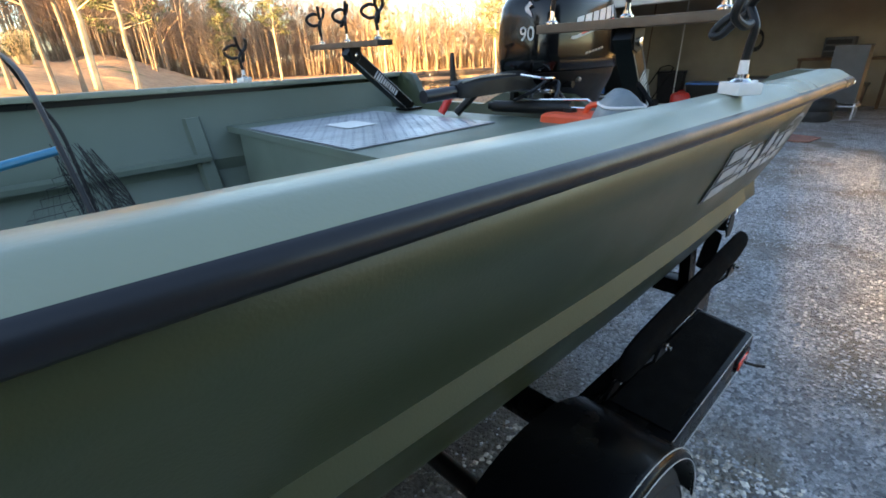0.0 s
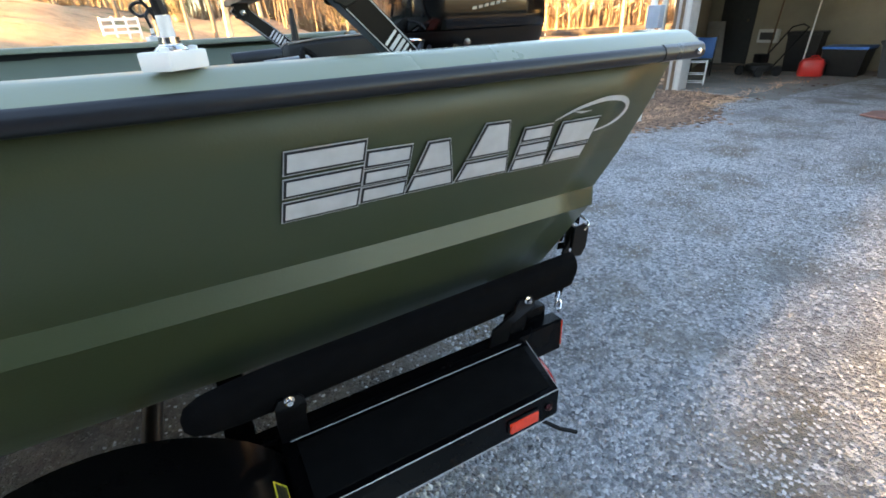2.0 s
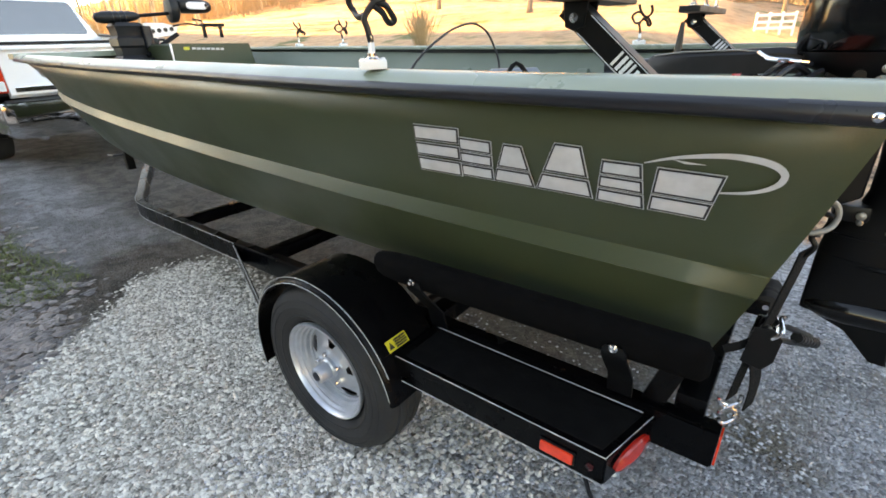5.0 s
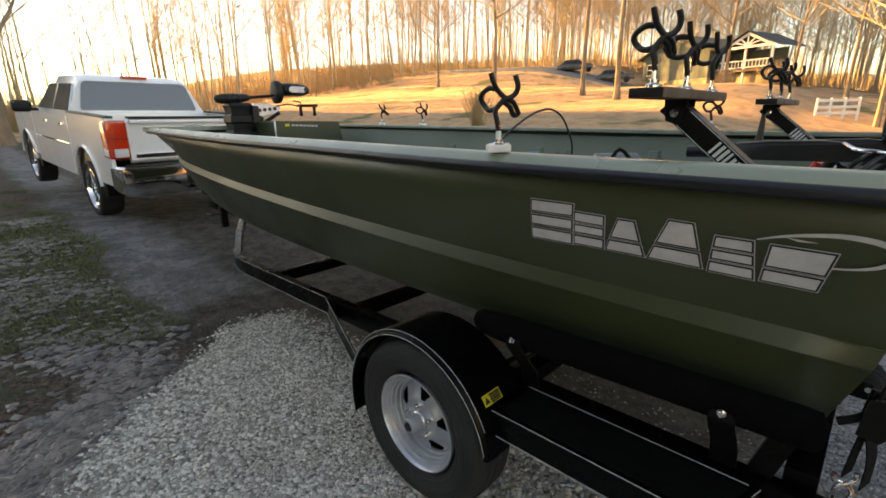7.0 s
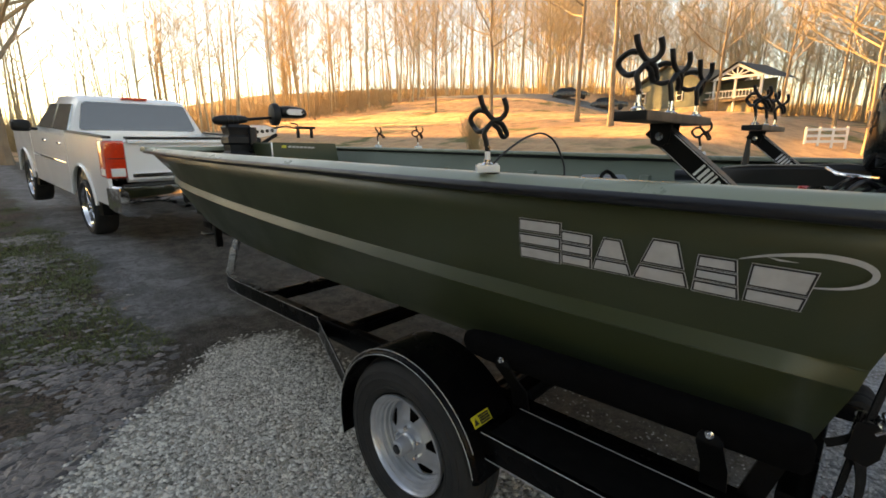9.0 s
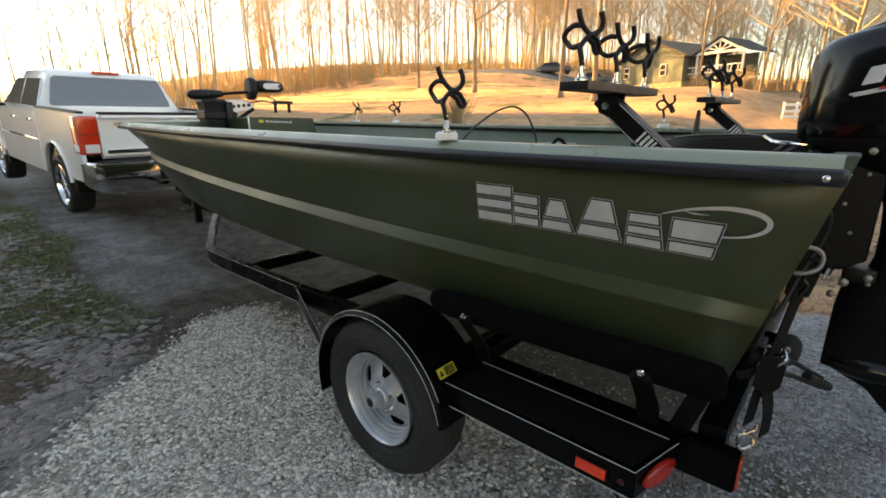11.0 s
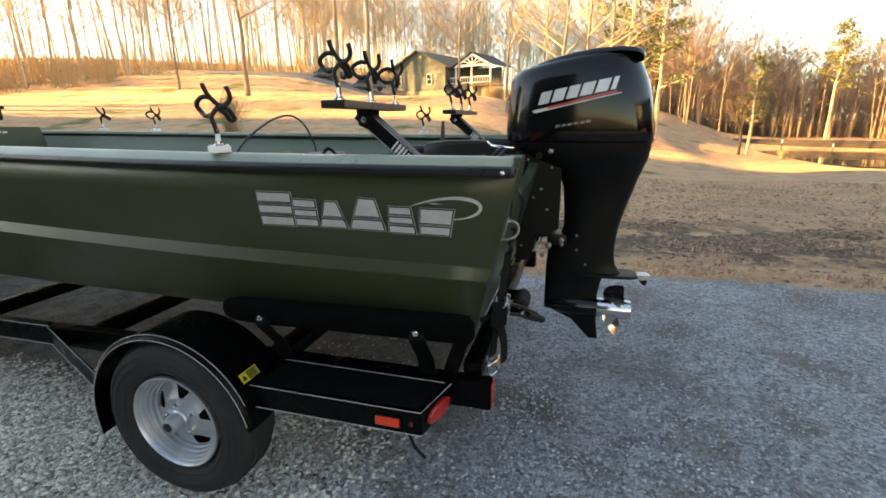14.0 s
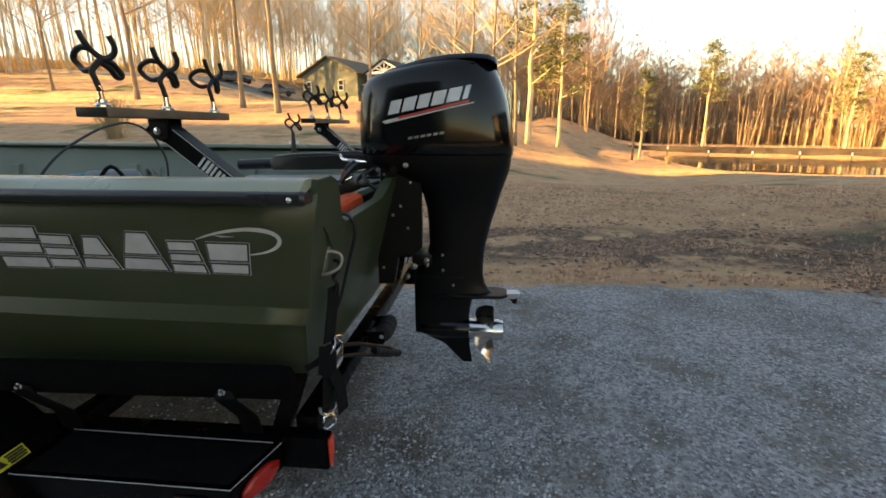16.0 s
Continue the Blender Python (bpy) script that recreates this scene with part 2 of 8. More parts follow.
def ground_mat():
    m = bpy.data.materials.new("yard_ground")
    m.use_nodes = True
    n, link = m.node_tree.nodes, m.node_tree.links.new
    b = n["Principled BSDF"]
    b.inputs["Roughness"].default_value = 0.9
    geo = n.new("ShaderNodeTexCoord")
    sep = n.new("ShaderNodeSeparateXYZ")
    link(geo.outputs["Object"], sep.inputs[0])

    def noise_tex(scale, detail=5, rough=0.6):
        t = n.new("ShaderNodeTexNoise")
        t.inputs["Scale"].default_value, t.inputs["Detail"].default_value, t.inputs["Roughness"].default_value = scale, detail, rough
        link(geo.outputs["Object"], t.inputs["Vector"])
        return t.outputs[0]

    def math_node(op, a, bb, clamp=False):
        t = n.new("ShaderNodeMath")
        t.operation, t.use_clamp = op, clamp
        for i, v in enumerate((a, bb)):
            if isinstance(v, (int, float)):
                t.inputs[i].default_value = v
            else:
                link(v, t.inputs[i])
        return t.outputs[0]

    def ramp(v, lo, hi):
        t = n.new("ShaderNodeMapRange")
        t.interpolation_type = 'SMOOTHSTEP'
        t.inputs["From Min"].default_value, t.inputs["From Max"].default_value = lo, hi
        link(v, t.inputs[0])
        return t.outputs[0]

    def mixc(fac, a, c):
        t = n.new("ShaderNodeMix")
        t.data_type = 'RGBA'
        link(fac, t.inputs[0])
        for i, v in ((6, a), (7, c)):
            if isinstance(v, tuple):
                t.inputs[i].default_value = (*v, 1)
            else:
                link(v, t.inputs[i])
        return t.outputs[2]

    wob = math_node('MULTIPLY', math_node('SUBTRACT', noise_tex(0.9, 6), 0.5), 1.6)
    wob2 = math_node('MULTIPLY', math_node('SUBTRACT', noise_tex(5.0, 6), 0.5), 0.7)
    x, y = sep.outputs[0], sep.outputs[1]
    # grey drive gravel: stones from cells
    vor = n.new("ShaderNodeTexVoronoi")
    vor.inputs["Scale"].default_value = 55
    link(geo.outputs["Object"], vor.inputs["Vector"])
    vor2 = n.new("ShaderNodeTexVoronoi")
    vor2.inputs["Scale"].default_value = 130
    link(geo.outputs["Object"], vor2.inputs["Vector"])
    stone = n.new("ShaderNodeSeparateColor")
    link(vor.outputs["Color"], stone.inputs[0])
    stone2 = n.new("ShaderNodeSeparateColor")
    link(vor2.outputs["Color"], stone2.inputs[0])
    grey = mixc(stone.outputs[0], (0.12, 0.126, 0.138), (0.74, 0.76, 0.8))
    grey = mixc(math_node('MULTIPLY', stone2.outputs[1], 0.6), grey, (0.3, 0.31, 0.325))
    grey = mixc(ramp(noise_tex(1.6, 7), 0.45, 0.68), grey, (0.21, 0.19, 0.16))
    grey = mixc(math_node('MULTIPLY', ramp(noise_tex(0.55, 6), 0.5, 0.64), 0.5), grey, (0.17, 0.168, 0.166))
    grey = mixc(math_node('MULTIPLY', ramp(noise_tex(9, 6, 0.75), 0.5, 0.64), 0.5), grey, (0.19, 0.187, 0.185))
    pale = mixc(stone.outputs[1], (0.18, 0.165, 0.145), (0.75, 0.7, 0.62))
    pale = mixc(ramp(noise_tex(2.3, 6), 0.52, 0.75), pale, (0.3, 0.28, 0.245))
    soil = mixc(ramp(noise_tex(3.0, 8, 0.7), 0.38, 0.64), (0.15, 0.15, 0.152), (0.3, 0.302, 0.31))
    soil = mixc(math_node('MULTIPLY', ramp(noise_tex(16, 7, 0.8), 0.48, 0.62), 0.7), soil, (0.085, 0.08, 0.075))
    soil = mixc(math_node('MULTIPLY', ramp(stone2.outputs[0], 0.9, 0.96), 0.45), soil, (0.36, 0.355, 0.35))
    mud_shade = mixc(ramp(noise_tex(6.0, 8, 0.75), 0.38, 0.64), (0.04, 0.033, 0.026), (0.125, 0.105, 0.085))
    mud_shade = mixc(math_node('MULTIPLY', ramp(stone2.outputs[2], 0.93, 0.97), 0.5), mud_shade, (0.3, 0.29, 0.27))
    moss = mixc(ramp(noise_tex(2.2, 7, 0.7), 0.42, 0.6), (0.056, 0.046, 0.034), (0.085, 0.098, 0.042))
    lawn = mixc(ramp(noise_tex(1.1, 8, 0.7), 0.42, 0.62), (0.69, 0.43, 0.245), (0.53, 0.31, 0.18))
    lawn = mixc(ramp(noise_tex(0.25, 5), 0.55, 0.68), lawn, (0.14, 0.155, 0.05))
    lawn = mixc(math_node('MULTIPLY', ramp(noise_tex(14.0, 6, 0.75), 0.5, 0.68), 0.32), lawn, (0.125, 0.085, 0.055))
    litter = mixc(ramp(noise_tex(22, 5, 0.8), 0.4, 0.6), (0.028, 0.02, 0.016), (0.17, 0.115, 0.085))
    # regions
    edge = math_node('ADD', math_node('ADD', x, 2.4), math_node('MULTIPLY', math_node('MINIMUM', math_node('SUBTRACT', y, 0.1), 0.0), 0.9))
    edge = math_node('ADD', math_node('SUBTRACT', edge, math_node('MULTIPLY', math_node('MAXIMUM', math_node('SUBTRACT', y, 0.4), 0.0), 0.6)), math_node('MULTIPLY', wob2, 0.9))
    pale_in = math_node('MULTIPLY', ramp(edge, -0.04, 0.1), ramp(math_node('ADD', math_node('MULTIPLY', x, -1), wob), -1.15, 0.1))
    pale_in = math_node('MULTIPLY', pale_in, ramp(math_node('ADD', math_node('MULTIPLY', y, -1), wob), -1.6, -0.9))
    soil_in = ramp(math_node('ADD', math_node('MULTIPLY', x, -1), wob2), 1.7, 2.1)
    verge = ramp(math_node('ADD', math_node('SUBTRACT', math_node('MULTIPLY', wob, 0.45), y), math_node('MULTIPLY', wob2, 0.6)), 0.05, 0.45)
    soil = mixc(verge, soil, moss)
    soil = mixc(ramp(math_node('ADD', edge, math_node('MULTIPLY', wob, 0.9)), -0.95, -0.45), soil, mud_shade)
    col = mixc(soil_in, grey, soil)
    col = mixc(pale_in, col, pale)
    # Beneath the boat: mud brown, laid dark to stand for the shade too.
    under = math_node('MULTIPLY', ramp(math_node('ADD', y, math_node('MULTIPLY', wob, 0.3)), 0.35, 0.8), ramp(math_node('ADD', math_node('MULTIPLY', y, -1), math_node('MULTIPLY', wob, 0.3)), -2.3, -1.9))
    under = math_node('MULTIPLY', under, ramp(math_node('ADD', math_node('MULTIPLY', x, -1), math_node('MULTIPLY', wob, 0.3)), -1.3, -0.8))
    col = mixc(math_node('MULTIPLY', under, 0.9), col, mud_shade)
    verge_line = math_node('ADD', math_node('ADD', y, wob2), math_node('MULTIPLY', x, -0.07))
    lawn_in = ramp(verge_line, 3.15, 3.4)
    col = mixc(lawn_in, col, lawn)
    # Unseen ground behind the viewpoint, darkened to calm reflections in hull and cowl.
    col = mixc(ramp(math_node('ADD', math_node('MULTIPLY', y, -1), wob), 3.6, 4.6), col, moss)
    # Unseen pale ground, added beside the drive to bounce light onto the truck.
    yard = math_node('MULTIPLY', ramp(math_node('ADD', math_node('MULTIPLY', y, -1), wob), 3.8, 4.6), ramp(math_node('ADD', math_node('MULTIPLY', x, -1), wob), 3.4, 4.4))
    col = mixc(math_node('MULTIPLY', yard, ramp(y, -40, -30)), col, pale)
    band = math_node('MULTIPLY', ramp(math_node('ADD', y, wob), 4.3, 5.0), ramp(math_node('ADD', math_node('MULTIPLY', y, -1), wob), -7.4, -6.2))
    patch = math_node('MULTIPLY', math_node('MULTIPLY', band, ramp(noise_tex(1.7, 7), 0.38, 0.52)), 0.9)
    col = mixc(math_node('MULTIPLY', patch, ramp(x, -3, 1)), col, litter)
    left_litter = math_node('MULTIPLY', verge, ramp(math_node('MULTIPLY', edge, -1.0), 0.05, 0.3))
    col = mixc(math_node('MULTIPLY', left_litter, ramp(noise_tex(2.0, 7), 0.42, 0.56)), col, litter)
    far = math_node('SQRT', math_node('ADD', math_node('MULTIPLY', x, x), math_node('MULTIPLY', y, y)), 0.0)
    col = mixc(ramp(math_node('ADD', far, math_node('MULTIPLY', wob, 4.0)), 76, 82), col, mixc(noise_tex(0.6, 6), (0.26, 0.16, 0.09), (0.14, 0.09, 0.05)))
    link(col, b.inputs["Base Color"])
    bp = n.new("ShaderNodeBump")
    bp.inputs["Strength"].default_value, bp.inputs["Distance"].default_value = 1.0, 0.03
    hgt = math_node('ADD', math_node('MULTIPLY', vor.outputs["Distance"], -1.0), math_node('MULTIPLY', vor2.outputs["Distance"], -0.5))
    hgt = math_node('ADD', hgt, math_node('MULTIPLY', noise_tex(30, 6, 0.7), 0.8))
    link(hgt, bp.inputs["Height"])
    link(bp.outputs[0], b.inputs["Normal"])
    return m


def build_ground():
    def axis(marks):
        out = []
        for (a, s), (c, _) in zip(marks, marks[1:]):
            k = max(1, round((c - a) / s))
            out += [a + (c - a) * i / k for i in range(k)]
        return out + [marks[-1][0]]
    xs = axis([(-900, 120), (-180, 10), (-110, 5), (-60, 6), (-16, 1.0), (-4, 0.25), (6, 1.0), (20, 5), (70, 30), (180, 120), (900, 1)])
    ys = axis([(-900, 120), (-180, 30), (-42, 3), (-20, 0.5), (-16, 2), (-6, 0.5), (-2, 0.25), (6, 1.0), (20, 3), (80, 6), (146, 34), (180, 120), (900, 1)])
    bm = bmesh.new()
    rows = []
    for yy in ys:
        row = []
        for xx in xs:
            z = ground_z(xx, yy)
            if -6 < xx < 8 and -4 < yy < 8:
                z += 0.018 * noise.noise((xx * 1.3, yy * 1.3, 0)) + 0.008 * noise.noise((xx * 4, yy * 4, 3))
            row.append(bm.verts.new((xx, yy, z)))
        rows.append(row)
    for r, q in zip(rows, rows[1:]):
        for i in range(len(xs) - 1):
            bm.faces.new((r[i], r[i + 1], q[i + 1], q[i]))
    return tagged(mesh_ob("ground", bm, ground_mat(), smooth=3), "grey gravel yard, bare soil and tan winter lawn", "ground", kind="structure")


build_ground()

# ---- the boat ----
MID = 1.185          # y of the boat's centre line
SIDE = [(1.40, 0.047), (0.8, 0.027), (0.4, 0.016), (0.0, 0.012), (-0.7, 0.022), (-1.6, 0.05), (-2.4, 0.085), (-3.2, 0.155), (-4.15, 0.29)]
RAIL = [(1.40, -0.026), (0.4, -0.024), (-0.1, -0.015), (-0.7, 0.006), (-1.6, 0.025), (-2.4, 0.055), (-3.2, 0.115), (-4.15, 0.235)]
SHEER = [(1.40, 1.300), (0.3, 1.305), (-0.7, 1.318), (-1.8, 1.332), (-3.0, 1.35), (-4.15, 1.362)]
STRIPE = [(1.40, 0.958), (0.8, 0.968), (0.0, 0.984), (-0.4, 0.996), (-0.9, 1.014), (-1.5, 1.039), (-2.0, 1.062), (-2.5, 1.088), (-3.0, 1.112), (-3.4, 1.125), (-4.15, 1.132)]
CHINE = [(1.40, 0.69), (-0.4, 0.685), (-1.4, 0.685), (-2.3, 0.705), (-3.0, 0.75), (-4.15, 0.83)]
DEPTH = [(1.40, 0.112), (0.0, 0.112), (-0.4, 0.108), (-0.9, 0.095), (-1.5, 0.085), (-2.5, 0.08), (-3.0, 0.085), (-3.4, 0.095), (-4.15, 0.14)]
BAND, OUT = 0.046, 0.015    # height of the folded ridge, and how far it stands out


def side_y(x, z):
    """How far the port side lies in from y = 0 at a height: a slightly hollow topside, the ridge, the slanting lower side."""
    zs, zt = interp(SHEER, x), interp(STRIPE, x)
    k = 0.52 + 0.4 * step01(-0.4, -1.5, x)
    if z >= zt:
        d = max(zs - z, 0) / (zs - zt)
        return interp(SIDE, x) + (interp(DEPTH, x) + 0.006) * (k * d + (1 - k) * d * d)
    low = interp(SIDE, x) + interp(DEPTH, x) + 0.006
    if z >= zt - BAND:
        return low - OUT * (zt - z) / BAND
    return low - OUT + 0.008 + 0.55 * (zt - BAND - z)


def rake(x, z):
    """Slant of the transom (top aft) and of the bow panel (top ahead)."""
    return 0.27 * (z - 1.34) * step01(0.7, 1.36, x) + 0.9 * (1.36 - z) * step01(-3.1, -4.15, x)


def hull_section(x, side):
    """Outer points from the sheer down to the keel; side -1 port, 1 starboard."""
    zs, zt, zc = interp(SHEER, x), interp(STRIPE, x), interp(CHINE, x)
    zb = zt - BAND
    zz = [zs, zs - 0.33 * (zs - zt), zs - 0.66 * (zs - zt), zt + 0.006, zt, zt - 0.006, zb + 0.005, zb, zb - 0.006, (zb + zc) / 2, zc + 0.04, zc]
    pts = [(MID - side_y(x, z), z) for z in zz]
    pts += [(pts[-1][0] - 0.02, zc - 0.022), (pts[-1][0] - 0.07, zc - 0.04), (0.0, zc - 0.075)]
    return [Vector((x + rake(x, z), MID + side * h, z)) for h, z in pts]


HX = [1.36, 1.2, 0.9, 0.5, 0.1, -0.3, -0.7, -1.1, -1.5, -1.9, -2.3, -2.6, -2.9, -3.2, -3.45, -3.7, -3.95, -4.15]
boat = thing("jon_boat", (0, MID, 0.6), "olive green flat-bottomed aluminium fishing boat resting on a black trailer", "boat")


def hull_ring(x):
    p, s = hull_section(x, -1), hull_section(x, 1)
    return p + s[-2::-1]


hull_bm = loft([hull_ring(x) for x in HX], closed=False)
# flat raked bow panel; the transom is built on its own
ring = hull_ring(-4.15)
bv = [hull_bm.verts.new(p) for p in ring]
hull_bm.faces.new(bv)
bmesh.ops.remove_doubles(hull_bm, verts=hull_bm.verts[:], dist=1e-5)
bmesh.ops.recalc_face_normals(hull_bm, faces=hull_bm.faces[:])
hull = part("hull", hull_bm, [OLIVE], boat, "olive hull with a folded chine ridge", smooth=0.25)
sol = hull.modifiers.new("thick", 'SOLIDIFY')
sol.thickness, sol.offset = 0.008, -1


def rail_ring(x, side, prof, cut=0.0):
    zs = interp(SHEER, x)
    half = MID - interp(RAIL, x)
    w = 1 - 0.2 * step01(-2.6, -4.15, x)
    return [Vector((x + rake(x, zs) + cut, MID + side * (half + o * w), zs + h)) for o, h in prof]


CAP = [(-0.099, 0.012), (-0.101, 0.028), (-0.098, 0.035), (-0.092, 0.0375), (-0.07, 0.038), (-0.05, 0.0375), (-0.042, 0.036), (-0.034, 0.032), (-0.012, 0.0185), (-0.008, 0.014), (-0.014, 0.010), (-0.05, 0.010), (-0.09, 0.022), (-0.093, 0.012)]
STRIP = [(-0.016, 0.0155), (-0.007, 0.0145), (0.0, 0.010), (0.0035, 0.001), (0.003, -0.008), (-0.002, -0.0145), (-0.012, -0.0175), (-0.05, -0.0175), (-0.05, 0.008)]
RX = [1.345, 1.3, 1.1, 0.8, 0.5, 0.2, -0.1, -0.4, -0.7, -1.0, -1.3, -1.6, -1.9, -2.2, -2.5, -2.75, -3.0, -3.25, -3.5, -3.75, -3.95, -4.17]
for side in (-1, 1):
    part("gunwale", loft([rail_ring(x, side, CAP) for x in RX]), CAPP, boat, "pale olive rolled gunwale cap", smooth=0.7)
    part("rub_rail", loft([rail_ring(x, side, STRIP) for x in RX[1:]]), RUBBER, boat, "black rubber rub rail", smooth=0.7)
    capend = part("rail_end_cap", loft([rail_ring(x, side, [(o + (0.0015 if x < 1.35 else -0.006), h * (1.04 if x < 1.35 else 0.8)) for o, h in STRIP]) for x in (1.225, 1.235, 1.33, 1.348, 1.356)]), RUBBER, boat, "black end cap of the rub rail")
    p = rail_ring(1.325, side, [(0.008, -0.002)])[0]
    part("rivet", lathe([(0.0, 0.003), (0.004, 0.0027), (0.006, 0.0012), (0.0068, 0.0)], p, pose(0, 0, 0, 90 * -side if side > 0 else 90), 16), STEEL, capend)
# bow rail across the front
front = [rail_ring(-4.17, -1, [(-0.05, 0.0)])[0], rail_ring(-4.17, 1, [(-0.05, 0.0)])[0]]
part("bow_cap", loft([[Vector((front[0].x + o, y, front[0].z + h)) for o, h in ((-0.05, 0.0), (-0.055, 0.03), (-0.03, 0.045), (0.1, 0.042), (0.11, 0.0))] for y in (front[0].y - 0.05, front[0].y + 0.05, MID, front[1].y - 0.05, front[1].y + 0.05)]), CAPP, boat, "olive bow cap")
# transom with a lowered motor notch
tz = [(0.0, 1.335), (0.10, 1.34), (0.17, 1.325), (0.22, 1.29), (0.30, 1.20), (0.36, 1.172), (0.75, 1.172), (0.80, 1.19), (0.88, 1.235)]


def transom_outline():
    s = hull_section(1.36, -1)
    left = [(p.y, p.z) for p in s][::-1]          # keel up to sheer
    lip = [(s[0].y + 0.012, 1.335), (s[0].y + 0.09, 1.338), (s[0].y + 0.15, 1.32), (s[0].y + 0.205, 1.27), (s[0].y + 0.27, 1.195), (s[0].y + 0.33, 1.172), (MID - 0.33, 1.172), (MID - 0.25, 1.215), (MID - 0.2, 1.235)]
    half = left + lip
    return half + [(2 * MID - y, z) for y, z in half[::-1]][:-1]


tr = bmesh.new()
ol = transom_outline()
for y, z in ol:
    tr.verts.new((1.357 + 0.27 * (z - 1.34), y, z))
tr.faces.new(tr.verts)
got = bmesh.ops.extrude_face_region(tr, geom=tr.faces[:])
bmesh.ops.translate(tr, vec=(-0.045, 0, 0), verts=[v for v in got["geom"] if isinstance(v, bmesh.types.BMVert)])
bmesh.ops.recalc_face_normals(tr, faces=tr.faces[:])
bmesh.ops.bevel(tr, geom=tr.edges[:], offset=0.006, segments=2, affect='EDGES', clamp_overlap=True)
part("transom", tr, OLIVE, boat, "raked olive transom with a motor notch")


def inner_y(x, z, side=-1):
    return MID + side * (MID - side_y(x, z) - 0.014)


# inside: floor, stern deck box, ribs, side shelf, bow deck
def deck_plate(xa, xb, z, inset=0.02, n=8, thick=0.006):
    xs = [xa + (xb - xa) * i / n for i in range(n + 1)]
    ring = [(x, inner_y(x, z, -1) + inset) for x in xs] + [(x, inner_y(x, z, 1) - inset) for x in xs[::-1]]
    return plate(ring, thick, at=(0, 0, z - thick / 2))


part("floor", deck_plate(1.1, -3.0, 0.77, 0.06, 12), INSIDE, boat, "grey-green painted inside floor")
part("stern_deck_front", box((0.012, 1.86, 0.42), (0.14, MID, 0.93), 0.003), INSIDE, boat, "grey-green stern deck bulkhead")
part("stern_deck", deck_plate(0.125, 1.1, 1.145, 0.05, 4, 0.03), INSIDE, boat, "grey-green stern deck")
part("bow_deck_front", box((0.012, 1.75, 0.32), (-2.55, MID, 1.0), 0.003), INSIDE, boat)
part("bow_deck", deck_plate(-2.54, -3.95, 1.17, 0.03, 6, 0.03), INSIDE, boat, "grey-green bow casting deck")
for side in (-1, 1):
    for rx in (-0.02, -0.95, -1.9):
        ys = [inner_y(rx, z, side) for z in (1.2, 1.0, 0.76)]
        part("rib", loft([[Vector((rx + dx, y - side * dd, z)) for dx, dd in ((-0.045, 0), (-0.03, 0.03), (0.03, 0.03), (0.045, 0))] for y, z in zip(ys, (1.2, 1.0, 0.76))]), INSIDE, boat)
    part("side_shelf", loft([[Vector((x, inner_y(x, 1.0, side) - side * (d + 0.006), 1.03 + h)) for d, h in ((0, 0), (0.045, -0.012), (0.045, -0.035), (0, -0.03))] for x in (0.0, -0.5, -1.0, -1.5, -2.0, -2.5)]), INSIDE, boat)
    def lining_heights(x):
        zs, zt = interp(SHEER, x), interp(STRIPE, x)
        return [zs - 0.012, zs - 0.2 * (zs - zt), zs - 0.45 * (zs - zt), zs - 0.7 * (zs - zt), zt + 0.01, zt - BAND, 0.8]
    part("inside_lining", loft([[Vector((x, inner_y(x, z, side) - side * 0.008, z)) for z in lining_heights(x)] + [Vector((x, inner_y(x, z, side) - side * 0.004, z)) for z in lining_heights(x)[::-1]] for x in HX[1:-2]]), INSIDE, boat, "grey-green painted inside of the hull")


# ---- decals on the port side (plain silver shapes) ----
def side_pt(x, z, out=0.003):
    return Vector((x, side_y(x, z) - out, z))


def side_decal(outline, out, thick=0.0012):
    bm = bmesh.new()
    vs = [bm.verts.new(side_pt(x, z, out)) for x, z in outline]
    f = bm.faces.new(vs)
    got = bmesh.ops.extrude_face_region(bm, geom=[f])
    bmesh.ops.translate(bm, vec=(0, -thick, -thick * 0.2), verts=[v for v in got["geom"] if isinstance(v, bmesh.types.BMVert)])
    bmesh.ops.recalc_face_normals(bm, faces=bm.faces[:])
    return bm


def grow(outline, d):
    """The outline moved outward by d."""
    out = []
    n = len(outline)
    area = sum(outline[i][0] * outline[(i + 1) % n][1] - outline[(i + 1) % n][0] * outline[i][1] for i in range(n))
    s = 1 if area > 0 else -1
    for i in range(n):
        p, a, b = Vector(outline[i]), Vector(outline[i - 1]), Vector(outline[(i + 1) % n])
        e1, e2 = (p - a).normalized(), (b - p).normalized()
        n1, n2 = Vector((e1.y, -e1.x)) * s, Vector((e2.y, -e2.x)) * s
        m = (n1 + n2)
        m = m.normalized() / max(0.45, m.normalized().dot(n1)) if m.length > 1e-4 else n1
        out.append(tuple(p + m * d))
    return out


# each block: its four corners, and the heights (from the top) between which its bars run
THREE, TWO = ((0.0, 0.27), (0.385, 0.615), (0.73, 1.0)), ((0.0, 0.56), (0.68, 1.0))
BLOCKS = [
    ((0.458, 1.212), (0.588, 1.211), (0.570, 1.089), (0.440, 1.090), THREE),
    ((0.592, 1.190), (0.674, 1.187), (0.664, 1.092), (0.580, 1.093), THREE),
    ((0.712, 1.185), (0.753, 1.184), (0.772, 1.090), (0.672, 1.092), TWO),
    ((0.836, 1.200), (0.889, 1.198), (0.908, 1.087), (0.784, 1.090), TWO),
    ((0.937, 1.175), (1.008, 1.174), (1.014, 1.081), (0.923, 1.084), THREE),
    ((1.042, 1.172), (1.150, 1.170), (1.128, 1.080), (1.029, 1.083), TWO),
]
